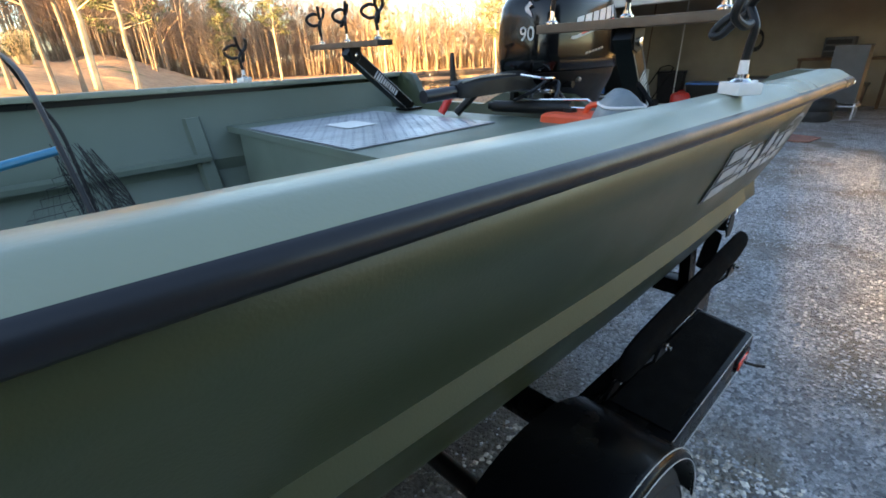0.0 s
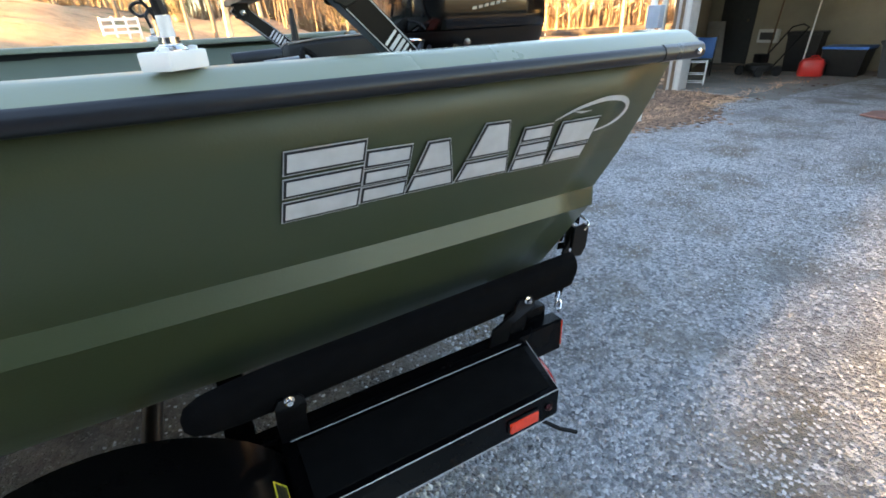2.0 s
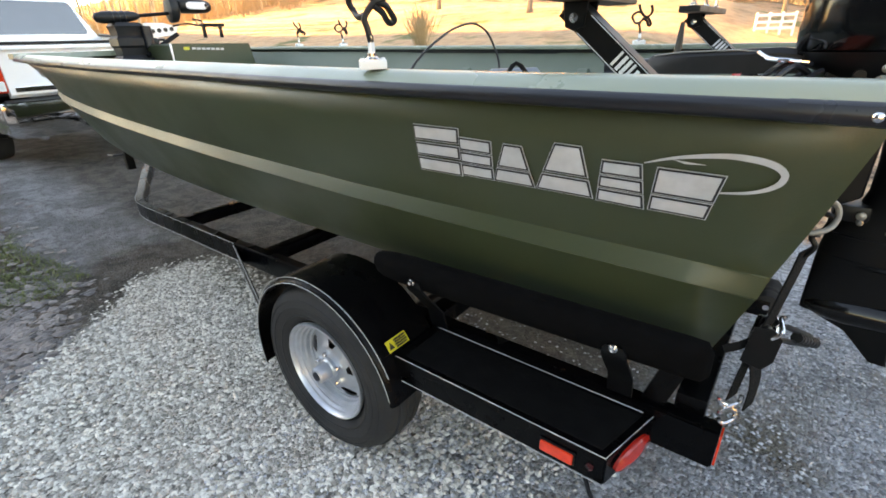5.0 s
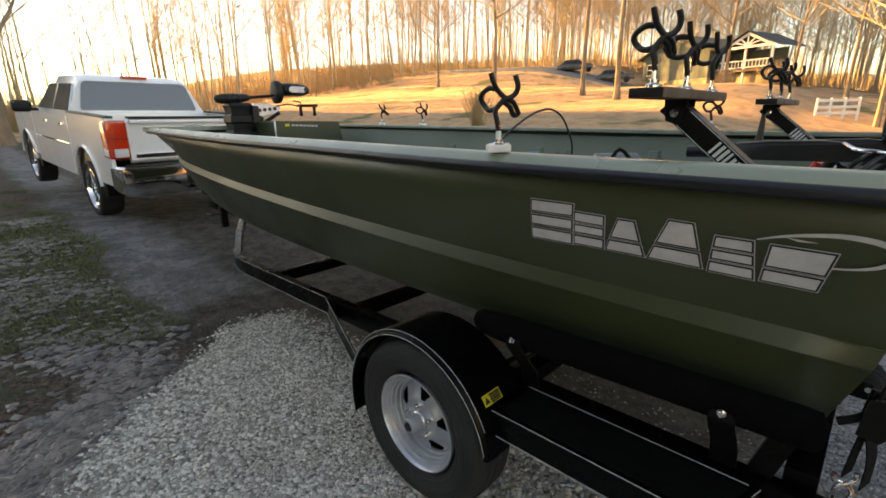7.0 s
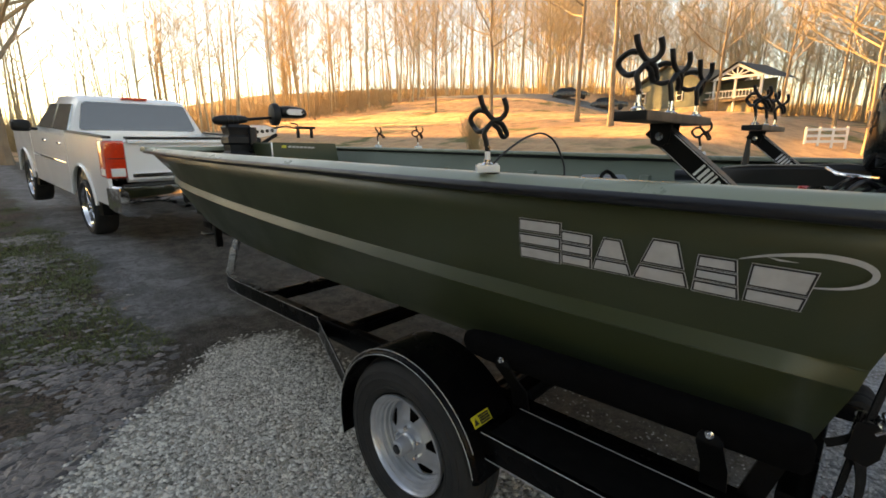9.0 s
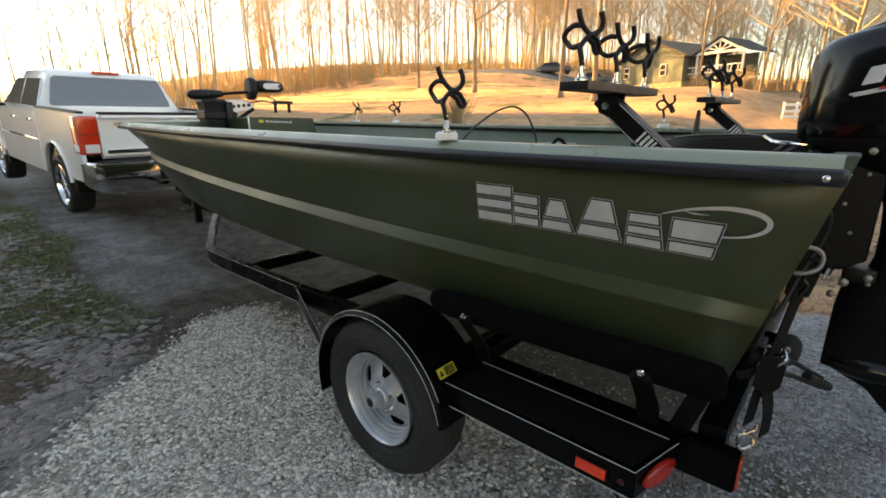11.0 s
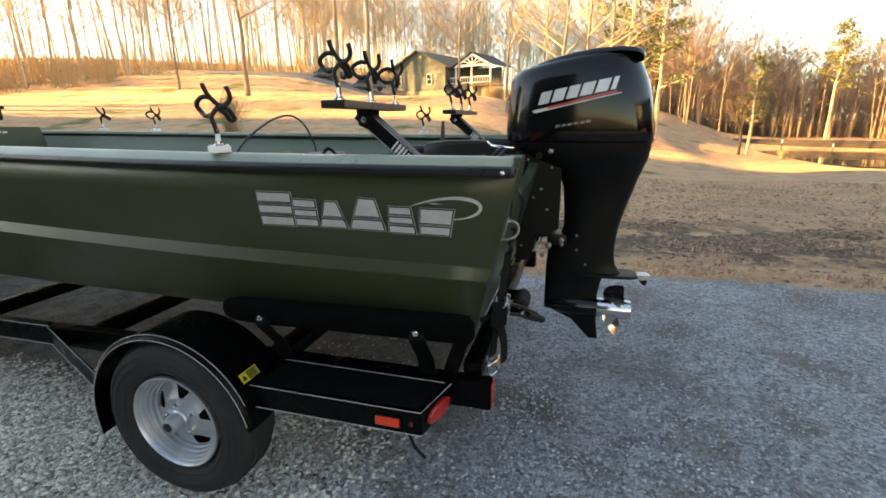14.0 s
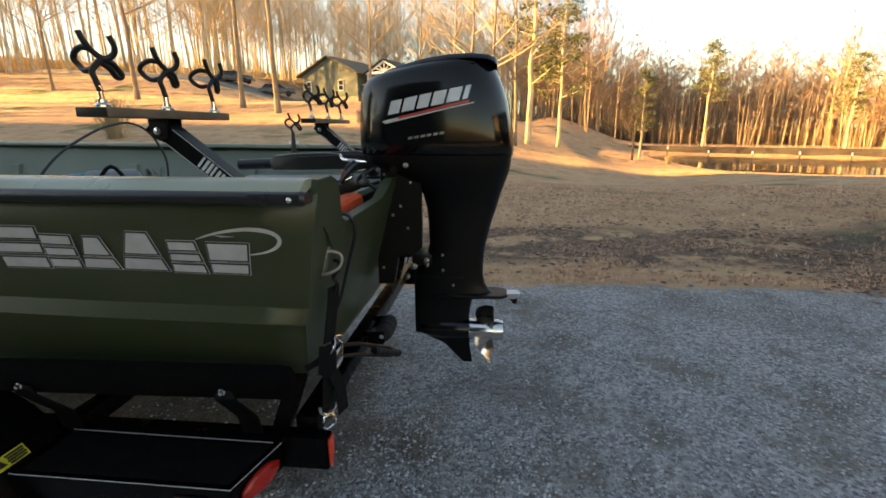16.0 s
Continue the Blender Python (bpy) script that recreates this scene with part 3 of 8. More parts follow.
for tl_, tr_, br_, bl_, cuts in BLOCKS:
    for v0, v1 in cuts:
        b = [tuple(Vector(p).lerp(Vector(q), v)) for p, q, v in ((tl_, bl_, v0), (tr_, br_, v0), (tr_, br_, v1), (tl_, bl_, v1))]
        rim = part("decal_bar", side_decal(grow(b, 0.0042), 0.0025), SILVER, boat, "pale silver decal bar", smooth=0)
        part("decal_shadow", side_decal(grow(b, 0.0024), 0.004), DARKDECAL, rim, smooth=0)
        part("decal_face", side_decal(grow(b, -0.0018), 0.0055), SILVER, rim, "brushed silver decal face", smooth=0)
loop_mid = [(1.014, 1.181), (1.07, 1.197), (1.136, 1.207), (1.177, 1.207), (1.214, 1.2), (1.232, 1.185), (1.222, 1.164), (1.185, 1.146), (1.117, 1.135)]
lp = spline([(x, z, 0) for x, z in loop_mid], 5)
for off, name in ((0.0, "decal_loop"), (0.006, "decal_loop")):
    up, dn = [], []
    for i, p in enumerate(lp):
        d = (lp[min(i + 1, len(lp) - 1)] - lp[max(i - 1, 0)]).normalized()
        nn = Vector((-d.y, d.x, 0))
        k = i / (len(lp) - 1)
        w = 0.0008 + 0.0022 * math.sin(math.pi * min(1, k * 0.95 + 0.05))
        c = p + nn * off * math.sin(math.pi * k)
        up.append((c.x + nn.x * w, c.y + nn.y * w))
        dn.append((c.x - nn.x * w, c.y - nn.y * w))
    bm = bmesh.new()
    a = [bm.verts.new(side_pt(x, z, 0.003)) for x, z in up]
    b = [bm.verts.new(side_pt(x, z, 0.003)) for x, z in dn]
    for i in range(len(a) - 1):
        bm.faces.new((a[i], a[i + 1], b[i + 1], b[i]))
    part(name, bm, SILVER, boat, "thin silver loop decal")
part("decal_barb", side_decal([(1.065, 1.194), (1.118, 1.19), (1.085, 1.188)], 0.0028), SILVER, boat)
# worn registration marks near the bow: bars only
for i in range(7):
    x0 = -3.72 + i * 0.06
    part("registration_bar", side_decal([(x0, 1.235), (x0 + 0.035, 1.235), (x0 + 0.035, 1.27), (x0, 1.27)], 0.002), WHITE_LINE, boat)

# ---- trailer ----
trailer = thing("boat_trailer", (0, MID, 0.4), "glossy black boat trailer with white pinstripes standing on gravel", "trailer")
HUB = Vector((-0.012, -0.04, 0.255))


def trailer_wheel(hub, side):
    """A tyre, a five-slot galvanised rim and its hub; side -1 faces port."""
    w = thing("wheel", hub, "", "")
    face = pose(0, 0, 0, 90 if side < 0 else -90)
    prof = [(0.205, -0.03), (0.215, -0.012), (0.235, 0.006), (0.262, 0.016), (0.29, 0.017), (0.318, 0.010), (0.338, -0.006), (0.35, -0.03), (0.3545, -0.075), (0.3555, -0.10), (0.3545, -0.125), (0.35, -0.17), (0.338, -0.194), (0.318, -0.21), (0.29, -0.217), (0.262, -0.216), (0.235, -0.206), (0.215, -0.188), (0.205, -0.17)]
    ty = part("tyre", lathe(prof, hub, face, 72, True), TYRE, w, "worn black tyre")
    for r, h in ((0.245, 0.0115), (0.282, 0.0178), (0.308, 0.0148)):
        part("sidewall_ring", lathe([(r - 0.004, h - 0.003), (r - 0.002, h + 0.0012), (r + 0.002, h + 0.0006), (r + 0.004, h - 0.004)], hub, face, 72, True), TYRE, ty)
    for r0, h0 in ((0.3555, -0.06), (0.3565, -0.1), (0.3555, -0.14)):
        part("tread_rib", lathe([(r0 - 0.006, h0 - 0.014), (r0 + 0.004, h0 - 0.012), (r0 + 0.004, h0 + 0.012), (r0 - 0.006, h0 + 0.014)], hub, face, 72, True), TYRE, ty)
    # rim: outer barrel, dropped well, disc with slots
    rim = part("rim", lathe([(0.205, -0.018), (0.209, -0.006), (0.208, 0.002), (0.202, 0.004), (0.197, -0.002), (0.194, -0.014), (0.188, -0.018), (0.184, -0.03), (0.177, -0.033), (0.174, -0.046), (0.168, -0.05), (0.166, -0.066), (0.160, -0.07), (0.158, -0.09)], hub, face, 64, True), GALV, w, "galvanised steel rim")
    disc = bmesh.new()
    base2 = [(0.04, -0.036), (0.078, -0.037), (0.09, -0.04), (0.098, -0.045), (0.115, -0.054), (0.131, -0.061), (0.15, -0.071), (0.164, -0.082)]
    radii = [0.04, 0.06, 0.078, 0.086, 0.092] + [0.097 + 0.0035 * k for k in range(16)] + [0.155, 0.164]
    steps = 200
    rows = []
    for r in radii:
        h = interp(base2, r)
        rows.append([disc.verts.new((r * math.cos(2 * math.pi * k / steps), r * math.sin(2 * math.pi * k / steps), h)) for k in range(steps)])
    for i in range(len(rows) - 1):
        rm = (radii[i] + radii[i + 1]) / 2
        wide = 0.012 + 0.028 * (rm - 0.094) / 0.045 if 0.094 < rm < 0.139 else (0.04 * math.sqrt(max(0, 1 - ((rm - 0.139) / 0.013) ** 2)) if 0.139 <= rm < 0.151 else -1)
        for k in range(steps):
            ph = abs((k + 0.5) % 40 - 20) * 2 * math.pi / steps * rm
            if ph < wide:
                continue
            kk = (k + 1) % steps
            disc.faces.new((rows[i][k], rows[i][kk], rows[i + 1][kk], rows[i + 1][k]))
    bmesh.ops.transform(disc, matrix=Matrix.Translation(hub) @ face @ pose(0, 0, 0, 0, 0, 48), verts=disc.verts)
    part("disc", disc, GALV, rim, "slotted steel wheel disc")
    part("brake_drum", lathe([(0.15, -0.13), (0.15, -0.115), (0.0, -0.113)], hub, face, 32), BLACKM, w)
    part("hub_cap", lathe([(0.044, -0.04), (0.042, -0.024), (0.036, -0.018), (0.034, 0.018), (0.03, 0.03), (0.022, 0.034), (0.02, 0.03), (0.0, 0.03)], hub, face, 32), GALV, w, "bright bearing hub cap")
    part("grease_plug", lathe([(0.019, 0.03), (0.018, 0.036), (0.0, 0.038)], hub, face, 20), RUBBER, w, "dirty rubber grease plug")
    for k in range(5):
        a = 2 * math.pi * (k + 0.35) / 5
        part("lug_nut", lathe([(0.009, -0.04), (0.009, -0.022), (0.006, -0.016), (0.0, -0.015)], hub, face @ pose(0.0572 * 1.12 * math.cos(a), 0.0572 * 1.12 * math.sin(a), 0), 6), STEEL, rim)
    return w


def wheel_into(parent, hub, side):
    w = trailer_wheel(hub, side)
    for k in list(w.children):
        k.parent = parent
        k.matrix_parent_inverse = parent.matrix_world.inverted()
    bpy.data.objects.remove(w)


for side in (-1, 1):
    wheel_into(trailer, HUB if side < 0 else Vector((HUB.x, 2 * MID - HUB.y, HUB.z)), side)


def arc_fender(side):
    """Rolled fender: a top sheet bent round the tyre with a turned-down outer lip."""
    def yy(v):
        return v if side < 0 else 2 * MID - v
    cx, cz = -0.02, 0.238
    angs = [radians(a) for a in range(9, 197, 6)]
    rings = []
    for a in angs:
        r = 0.409 + 0.001 * max(0, math.sin(a))
        c, s = math.cos(a), math.sin(a)
        ring = []
        for rr, y in ((0.0, 0.21), (0.0, -0.035), (-0.004, -0.050), (-0.010, -0.057), (-0.02, -0.058), (-0.02, -0.053), (-0.012, -0.050), (-0.008, -0.033), (-0.006, 0.21)):
            ring.append(Vector((cx + (r + rr) * c, yy(y), cz + (r + rr) * s)))
        rings.append(ring)
    return loft(rings)


for side in (-1, 1):
    def my(v):
        return v if side < 0 else 2 * MID - v
    fender = part("fender", arc_fender(side), TRAILER, trailer, "glossy black round fender", smooth=0.8)
    cx, cz = -0.02, 0.238
    for off, y in ((0.003, -0.045), (-0.015, -0.0595)):
        pts = [(cx + (0.409 + 0.001 * max(0, math.sin(a)) + off) * math.cos(a), my(y), cz + (0.409 + 0.001 * max(0, math.sin(a)) + off) * math.sin(a)) for a in (radians(d) for d in range(12 if off < 0 else 24, 193, 6))]
        part("pinstripe", tube(pts, 0.0013, 6), WHITE_LINE, fender, "thin white pinstripe")
    part("fender_inner", plate([(cx + 0.40 * math.cos(radians(a)), cz + 0.40 * math.sin(radians(a))) for a in range(0, 181, 10)], 0.006, XZ, (0, my(0.212), 0)), BLACKM, fender)
    # yellow caution label on the sloping back of the fender
    a0 = radians(36)
    lab = pose(cx + 0.412 * math.cos(a0), my(0.05), cz + 0.412 * math.sin(a0), 0, 90 - 36, 0)
    label = part("caution_label", box((0.04, 0.095, 0.001), (0, 0, 0), 0, None), YELLOW, fender, "yellow caution label", smooth=0)
    label.data.transform(lab)
    for k in range(4):
        ln = part("label_line", box((0.0068, 0.056 - 0.005 * (k % 2), 0.0008), (0, 0, 0)), DARKDECAL, label, smooth=0)
        ln.data.transform(lab @ pose(-0.012 + 0.0085 * k, 0.015, 0.001))
    tri = part("label_mark", plate([(-0.012, -0.012), (0.012, 0.0), (-0.012, 0.012)], 0.0008), DARKDECAL, label, smooth=0)
    tri.data.transform(lab @ pose(0.0, -0.03, 0.001, 0, 0, 180))
    # boxed step behind the fender
    out = [(0.335, my(0.006)), (1.045, my(0.010)), (1.098, my(0.222)), (0.335, my(0.222))]
    step = part("step", plate(out, 0.092, None, (0, 0, 0.414), 0.004, 2), TRAILER, trailer, "black boxed step")
    part("step_mat", plate([(0.372, my(0.026)), (1.028, my(0.030)), (1.072, my(0.205)), (0.372, my(0.205))], 0.004, None, (0, 0, 0.4625), 0.0015), GRIT, step, "grit covered step mat")
    part("pinstripe", tube([(0.345, my(0.008), 0.461), (1.043, my(0.011), 0.461), (1.097, my(0.221), 0.461)], 0.0013, 6), WHITE_LINE, step)
    part("pinstripe", tube([(0.345, my(0.005), 0.370), (1.046, my(0.008), 0.370)], 0.0013, 6), WHITE_LINE, step)
    part("pinstripe", tube([(0.36, my(0.219), 0.462), (1.07, my(0.219), 0.462)], 0.0013, 6), WHITE_LINE, step)
    mk = part("side_marker", box((0.092, 0.012, 0.034), (0.92, my(0.003), 0.412), 0.004), REDLENS, step, "red side marker lens")
    part("marker_rim", box((0.1, 0.006, 0.042), (0.92, my(0.006), 0.412), 0.003), BLACKM, mk)
    part("clearance_dot", lathe([(0.011, 0), (0.010, 0.004), (0.0, 0.006)], (1.008, my(0.008), 0.414), pose(0, 0, 0, 90 if side < 0 else -90), 16), DULLRED, step, "dull dark red marker")
    ang = math.atan2(0.212, 0.053)
    tl = pose(1.072 + 0.004, my(0.116), 0.414, 0, 0, (math.degrees(ang) if side < 0 else -math.degrees(ang)))
    lens = part("tail_lamp", lathe([(0.034, 0.0), (0.034, 0.008), (0.03, 0.014), (0.018, 0.018), (0.0, 0.019)], (0, 0, 0), Matrix.Diagonal((2.35, 1.0, 1.0, 1)), 32), TAILRED, step, "oval red tail lamp")
    lens.data.transform(tl @ pose(0, 0, 0, 90 if side < 0 else -90))
    part("marker_bracket", tube([(0.985, my(0.03), 0.366), (1.03, my(-0.02), 0.345), (1.075, my(-0.04), 0.325)], 0.006, 8), BLACKM, step)
    # side rail of the frame, bending in towards the tongue
    path = [(1.25, 0.252, 0.425), (0.2, 0.25, 0.418), (-1.04, 0.25, 0.395), (-2.2, 0.262, 0.375), (-2.38, 0.275, 0.373), (-2.52, 0.315, 0.372), (-2.65, 0.375, 0.372), (-3.3, 0.66, 0.372), (-4.1, 1.05, 0.375)]
    rings = []
    for i, p in enumerate(path):
        q, r = Vector(path[max(i - 1, 0)]), Vector(path[min(i + 1, len(path) - 1)])
        d = (r - q).normalized()
        nn = Vector((-d.y, d.x, 0)).normalized()
        hh = 0.062 if i < 2 else 0.052
        rings.append([Vector((p[0] + nn.x * a, my(p[1] + nn.y * a), p[2] + h)) for a, h in ((-0.026, -hh), (0.026, -hh), (0.026, hh), (-0.026, hh))])
    fr = loft(rings)
    bmesh.ops.bevel(fr, geom=[e for e in fr.edges if e.calc_face_angle(0) > 1], offset=0.005, segments=2, affect='EDGES', clamp_overlap=True)
    rail = part("side_rail", fr, TRAILER, trailer, "black box-section side rail")
    for h in (0.051, -0.051):
        part("pinstripe", tube([(p[0] - 0.002, my(p[1] - 0.0265), p[2] + h) for p in path[2:7]], 0.0013, 6), WHITE_LINE, rail, "thin white pinstripe")
    part("end_reflector", box((0.006, 0.04, 0.1), (1.254, my(0.252), 0.425), 0.002), REDLENS, rail, "red end reflector")
    # brace from rail to fender
    br = [Vector((-1.04, my(0.222), 0.39)), Vector((-0.43, my(-0.01), 0.35))]
    part("fender_brace", loft([[p + Vector((0, 0, h)) + Vector((w, 0, 0)) for h, w in ((-0.045, 0), (0.05, 0), (0.05, 0.01), (-0.045, 0.01))] for p in br]), TRAILER, trailer, "black fender brace plate")
    for h in (-0.045, 0.05):
        part("pinstripe", tube([br[0] + Vector((-0.004, -0.004 if side < 0 else 0.004, h)), br[1] + Vector((-0.004, -0.004 if side < 0 else 0.004, h))], 0.0013, 6), WHITE_LINE, fender)
    # carpeted bunk and its brackets
    def bunk_y(x):
        return 0.117 + 0.045 * (x - 0.38)
    bk = []
    for x, sc in ((0.185, 0.3), (0.196, 0.62), (0.225, 0.85), (0.29, 0.97), (0.36, 1.0), (0.6, 1.0), (1.15, 1.0), (1.185, 0.95), (1.2, 0.55)):
        ring = []
        for u, v in ((-0.022, -0.04), (-0.012, -0.046), (0.02, -0.046), (0.026, -0.03), (0.026, 0.05), (0.018, 0.064), (0.004, 0.064), (-0.010, 0.057), (-0.020, 0.042), (-0.026, 0.018), (-0.026, -0.028)):
            ca, sa = math.cos(radians(17)), math.sin(radians(17))
            ring.append(Vector((x, my(bunk_y(x) + (u * ca - v * sa) * sc), 0.72 + (u * sa + v * ca) * sc)))
        bk.append(ring)
    bunk = part("bunk", loft(bk), CARPET, trailer, "black carpeted hull bunk", smooth=0.9)
    for bx in (0.375, 0.998):
        part("bunk_bracket", loft([[Vector((bx + dx, my(y + bunk_y(bx) - 0.135), z)) for dx in (-w, w)] + [Vector((bx + dx, my(y + bunk_y(bx) - 0.127), z)) for dx in (w, -w)] for w, y, z in ((0.02, 0.1, 0.716), (0.03, 0.101, 0.7), (0.032, 0.104, 0.68), (0.034, 0.20, 0.56), (0.034, 0.222, 0.48))]), BLACKM, trailer, "black steel bunk bracket")
        part("bracket_bolt", lathe([(0.011, 0.0), (0.011, 0.006), (0.006, 0.008), (0.006, 0.016), (0.0, 0.016)], (bx, my(bunk_y(bx) - 0.037), 0.716), pose(0, 0, 0, 90 if side < 0 else -90), 12), STEEL, bunk)
    # rear upright against the hull
    part("upright", loft([[Vector((x + dx, my(y + dy), z)) for dx, dy in ((-0.03, 0), (0.03, 0), (0.03, 0.04), (-0.03, 0.04))] for x, y, z in ((1.08, 0.25, 0.48), (1.15, 0.29, 0.70))]), TRAILER, trailer, "black upright post")
for x, z in ((1.17, 0.5), (0.25, 0.40), (-0.9, 0.37), (-1.8, 0.378)):
    part("cross_member", box((0.075, 1.84 - (0.0 if x > -1 else 0.05), 0.07), (x, MID, z), 0.006), TRAILER, trailer, "black cross member")
part("axle", tube([(HUB.x, 0.1, 0.25), (HUB.x, 2 * MID - 0.1, 0.25)], 0.032, 14), BLACKM, trailer)
part("tongue", box((2.1, 0.085, 0.1), (-4.15, MID, 0.36), 0.008), TRAILER, trailer, "black trailer tongue")
part("coupler", loft([[Vector((x, MID + y * w, z)) for y, z in ((-0.05, 0.34), (0.05, 0.34), (0.055, 0.42), (0.02, 0.46), (-0.02, 0.46), (-0.055, 0.42))] for x, w in ((-5.15, 1.1), (-5.25, 1.25), (-5.38, 1.3), (-5.46, 0.9))]), BLACKM, trailer, "black ball coupler")
jack = part("jack", box((0.07, 0.07, 0.26), (-4.02, 0.80, 0.45), 0.01), BLACKM, trailer, "black winch and jack post")
part("jack_handle", tube([(-4.02, 0.77, 0.47), (-4.05, 0.69, 0.47), (-4.16, 0.68, 0.47)], 0.01, 8), BLACKM, jack)
roller = part("keel_roller", lathe([(0.012, -0.08), (0.036, -0.078), (0.042, -0.05), (0.038, -0.03), (0.043, -0.02), (0.038, 0.0), (0.043, 0.02), (0.038, 0.03), (0.042, 0.05), (0.036, 0.078), (0.012, 0.08)], (1.275, MID - 0.2, 0.53), pose(0, 0, 0, 90), 24), TYRE, trailer, "ribbed black rubber keel roller")
part("roller_pin", tube([(1.275, MID - 0.3, 0.53), (1.275, MID - 0.1, 0.53)], 0.01, 10), STEEL, roller)
for k in (-1, 1):
    part("roller_bracket", box((0.1, 0.008, 0.06), (1.235, MID - 0.2 + 0.092 * k, 0.52), 0.004), TRAILER, trailer, "black roller bracket")

# ---- ratchet strap at the stern ----
strap = thing("ratchet_strap", (1.25, 0.25, 0.55), "black ratchet tie-down strap between transom ring and trailer rail", "strap")


def ribbon(pts, w, t, wide=Vector((0, 1, 0))):
    pts = spline(pts, 5)
    rings = []
    for i, p in enumerate(pts):
        d = (pts[min(i + 1, len(pts) - 1)] - pts[max(i - 1, 0)]).normalized()
        s = (wide - d * wide.dot(d)).normalized()
        nn = d.cross(s)
        rings.append([p + s * a + nn * b for a, b in ((-w / 2, -t / 2), (w / 2, -t / 2), (w / 2, t / 2), (-w / 2, t / 2))])
    return loft(rings)


SW = Vector((0.35, 0.94, 0))
part("upper_webbing", ribbon([(1.300, 0.248, 1.0), (1.296, 0.25, 0.96), (1.288, 0.246, 0.9), (1.277, 0.238, 0.82)], 0.05, 0.0035, SW), STRAP, strap, "black webbing", smooth=0.9)
part("lower_webbing", ribbon([(1.262, 0.25, 0.72), (1.256, 0.254, 0.66), (1.25, 0.258, 0.585)], 0.046, 0.0035, SW), STRAP, strap)
part("loose_tail", ribbon([(1.268, 0.25, 0.73), (1.28, 0.27, 0.68), (1.288, 0.285, 0.62), (1.288, 0.295, 0.545)], 0.046, 0.003, SW), STRAP, strap, "loose hanging strap tail", smooth=0.9)
part("side_tail", ribbon([(1.262, 0.235, 0.775), (1.235, 0.215, 0.757), (1.21, 0.205, 0.745)], 0.02, 0.003, Vector((0.2, 0.2, 1))), STRAP, strap)
TILT_R = pose(1.272, 0.243, 0.773, 0, 8, 0)
rt = part("ratchet", box((0.022, 0.036, 0.07), (0, 0, 0), 0.007, TILT_R), BLACKM, strap, "black ratchet body")
for k in (-1, 1):
    part("ratchet_cheek", plate([(-0.03, -0.05), (0.012, -0.058), (0.03, -0.03), (0.034, 0.03), (0.015, 0.05), (-0.02, 0.045)], 0.004, XZ, (1.275, 0.243 + 0.03 * k, 0.773), 0.001), STEEL if k > 0 else BLACKM, rt, "worn steel cheek")
for k in range(3):
    part("ratchet_spool", tube([(1.296, 0.213, 0.742 + 0.018 * k), (1.296, 0.273, 0.747 + 0.018 * k)], 0.0055, 8), STEEL if k != 1 else RUBBER, rt)
part("release_loop", tube([(1.29, 0.212, 0.80), (1.305, 0.21, 0.822), (1.296, 0.243, 0.838), (1.305, 0.274, 0.825), (1.29, 0.272, 0.80)], 0.004, 8, 4), STEEL, rt, "bright wire loop")
for dz in (-0.02, 0.02):
    part("ratchet_handle", tube([(1.28, 0.27, 0.775 + dz), (1.32, 0.40, 0.718 + dz), (1.385, 0.585, 0.615 + dz * 0.8)], 0.007, 8), BLACKM, rt, "dark ratchet handle")
part("handle_grip", tube([(1.35, 0.48, 0.672), (1.405, 0.64, 0.583)], 0.014, 12), PLASTIC, rt, "ribbed black grip")
for k in range(6):
    e = k / 6 + 0.08
    p0, p1 = Vector((1.35, 0.48, 0.672)), Vector((1.405, 0.64, 0.583))
    part("grip_rib", tube([p0.lerp(p1, e), p0.lerp(p1, e + 0.05)], 0.0155, 12), PLASTIC, rt)
part("upper_hook", tube([(1.30, 0.248, 0.985), (1.312, 0.246, 1.01), (1.302, 0.245, 1.03), (1.318, 0.245, 1.05), (1.322, 0.246, 1.075), (1.306, 0.246, 1.08)], 0.0055, 8, 4), BLACKM, strap, "bent dark hook")
part("lower_hook", tube([(1.23, 0.24, 0.587), (1.232, 0.245, 0.565), (1.262, 0.268, 0.545), (1.268, 0.262, 0.522), (1.248, 0.245, 0.508), (1.238, 0.24, 0.522)], 0.0055, 8, 4), STEEL, strap, "bent steel hook")
part("lower_hook_arm", tube([(1.27, 0.275, 0.587), (1.268, 0.27, 0.567), (1.24, 0.25, 0.547), (1.236, 0.25, 0.525)], 0.0055, 8, 4), STEEL, strap)
ring_eye = thing("transom_ring", (1.29, 0.24, 1.08), "steel tie-down eye bolted to the olive transom", "tie-down eye")
part("eye", tube([(1.284, 0.205, 1.05), (1.304, 0.207, 1.052), (1.324, 0.228, 1.06), (1.331, 0.246, 1.078), (1.324, 0.25, 1.098), (1.306, 0.236, 1.109), (1.288, 0.222, 1.11)], 0.0055, 8, 5), TARNISH, ring_eye)
part("eye_plate", box((0.006, 0.03, 0.09), (1.288, 0.238, 1.08), 0.002, pose(0, 0, 0, 0, 15, 0)), TARNISH, ring_eye)
cable = thing("stern_cable", (1.3, 0.4, 1.15), "thin black cable hanging over the transom edge", "cable")
part("cable_run", tube([(1.2, 0.39, 1.17), (1.3, 0.395, 1.19), (1.325, 0.41, 1.13), (1.29, 0.415, 1.0), (1.265, 0.40, 0.9), (1.25, 0.385, 0.86)], 0.006, 8, 5), RUBBER, cable)


wire = thing("stern_wire", (1.3, 0.18, 1.2), "thin black wire hanging down the olive transom", "wire")
part("wire_run", tube([(1.3, 0.085, 1.245), (1.316, 0.12, 1.222), (1.316, 0.175, 1.183), (1.306, 0.23, 1.135), (1.298, 0.268, 1.105)], 0.0028, 6, 5), RUBBER, wire)


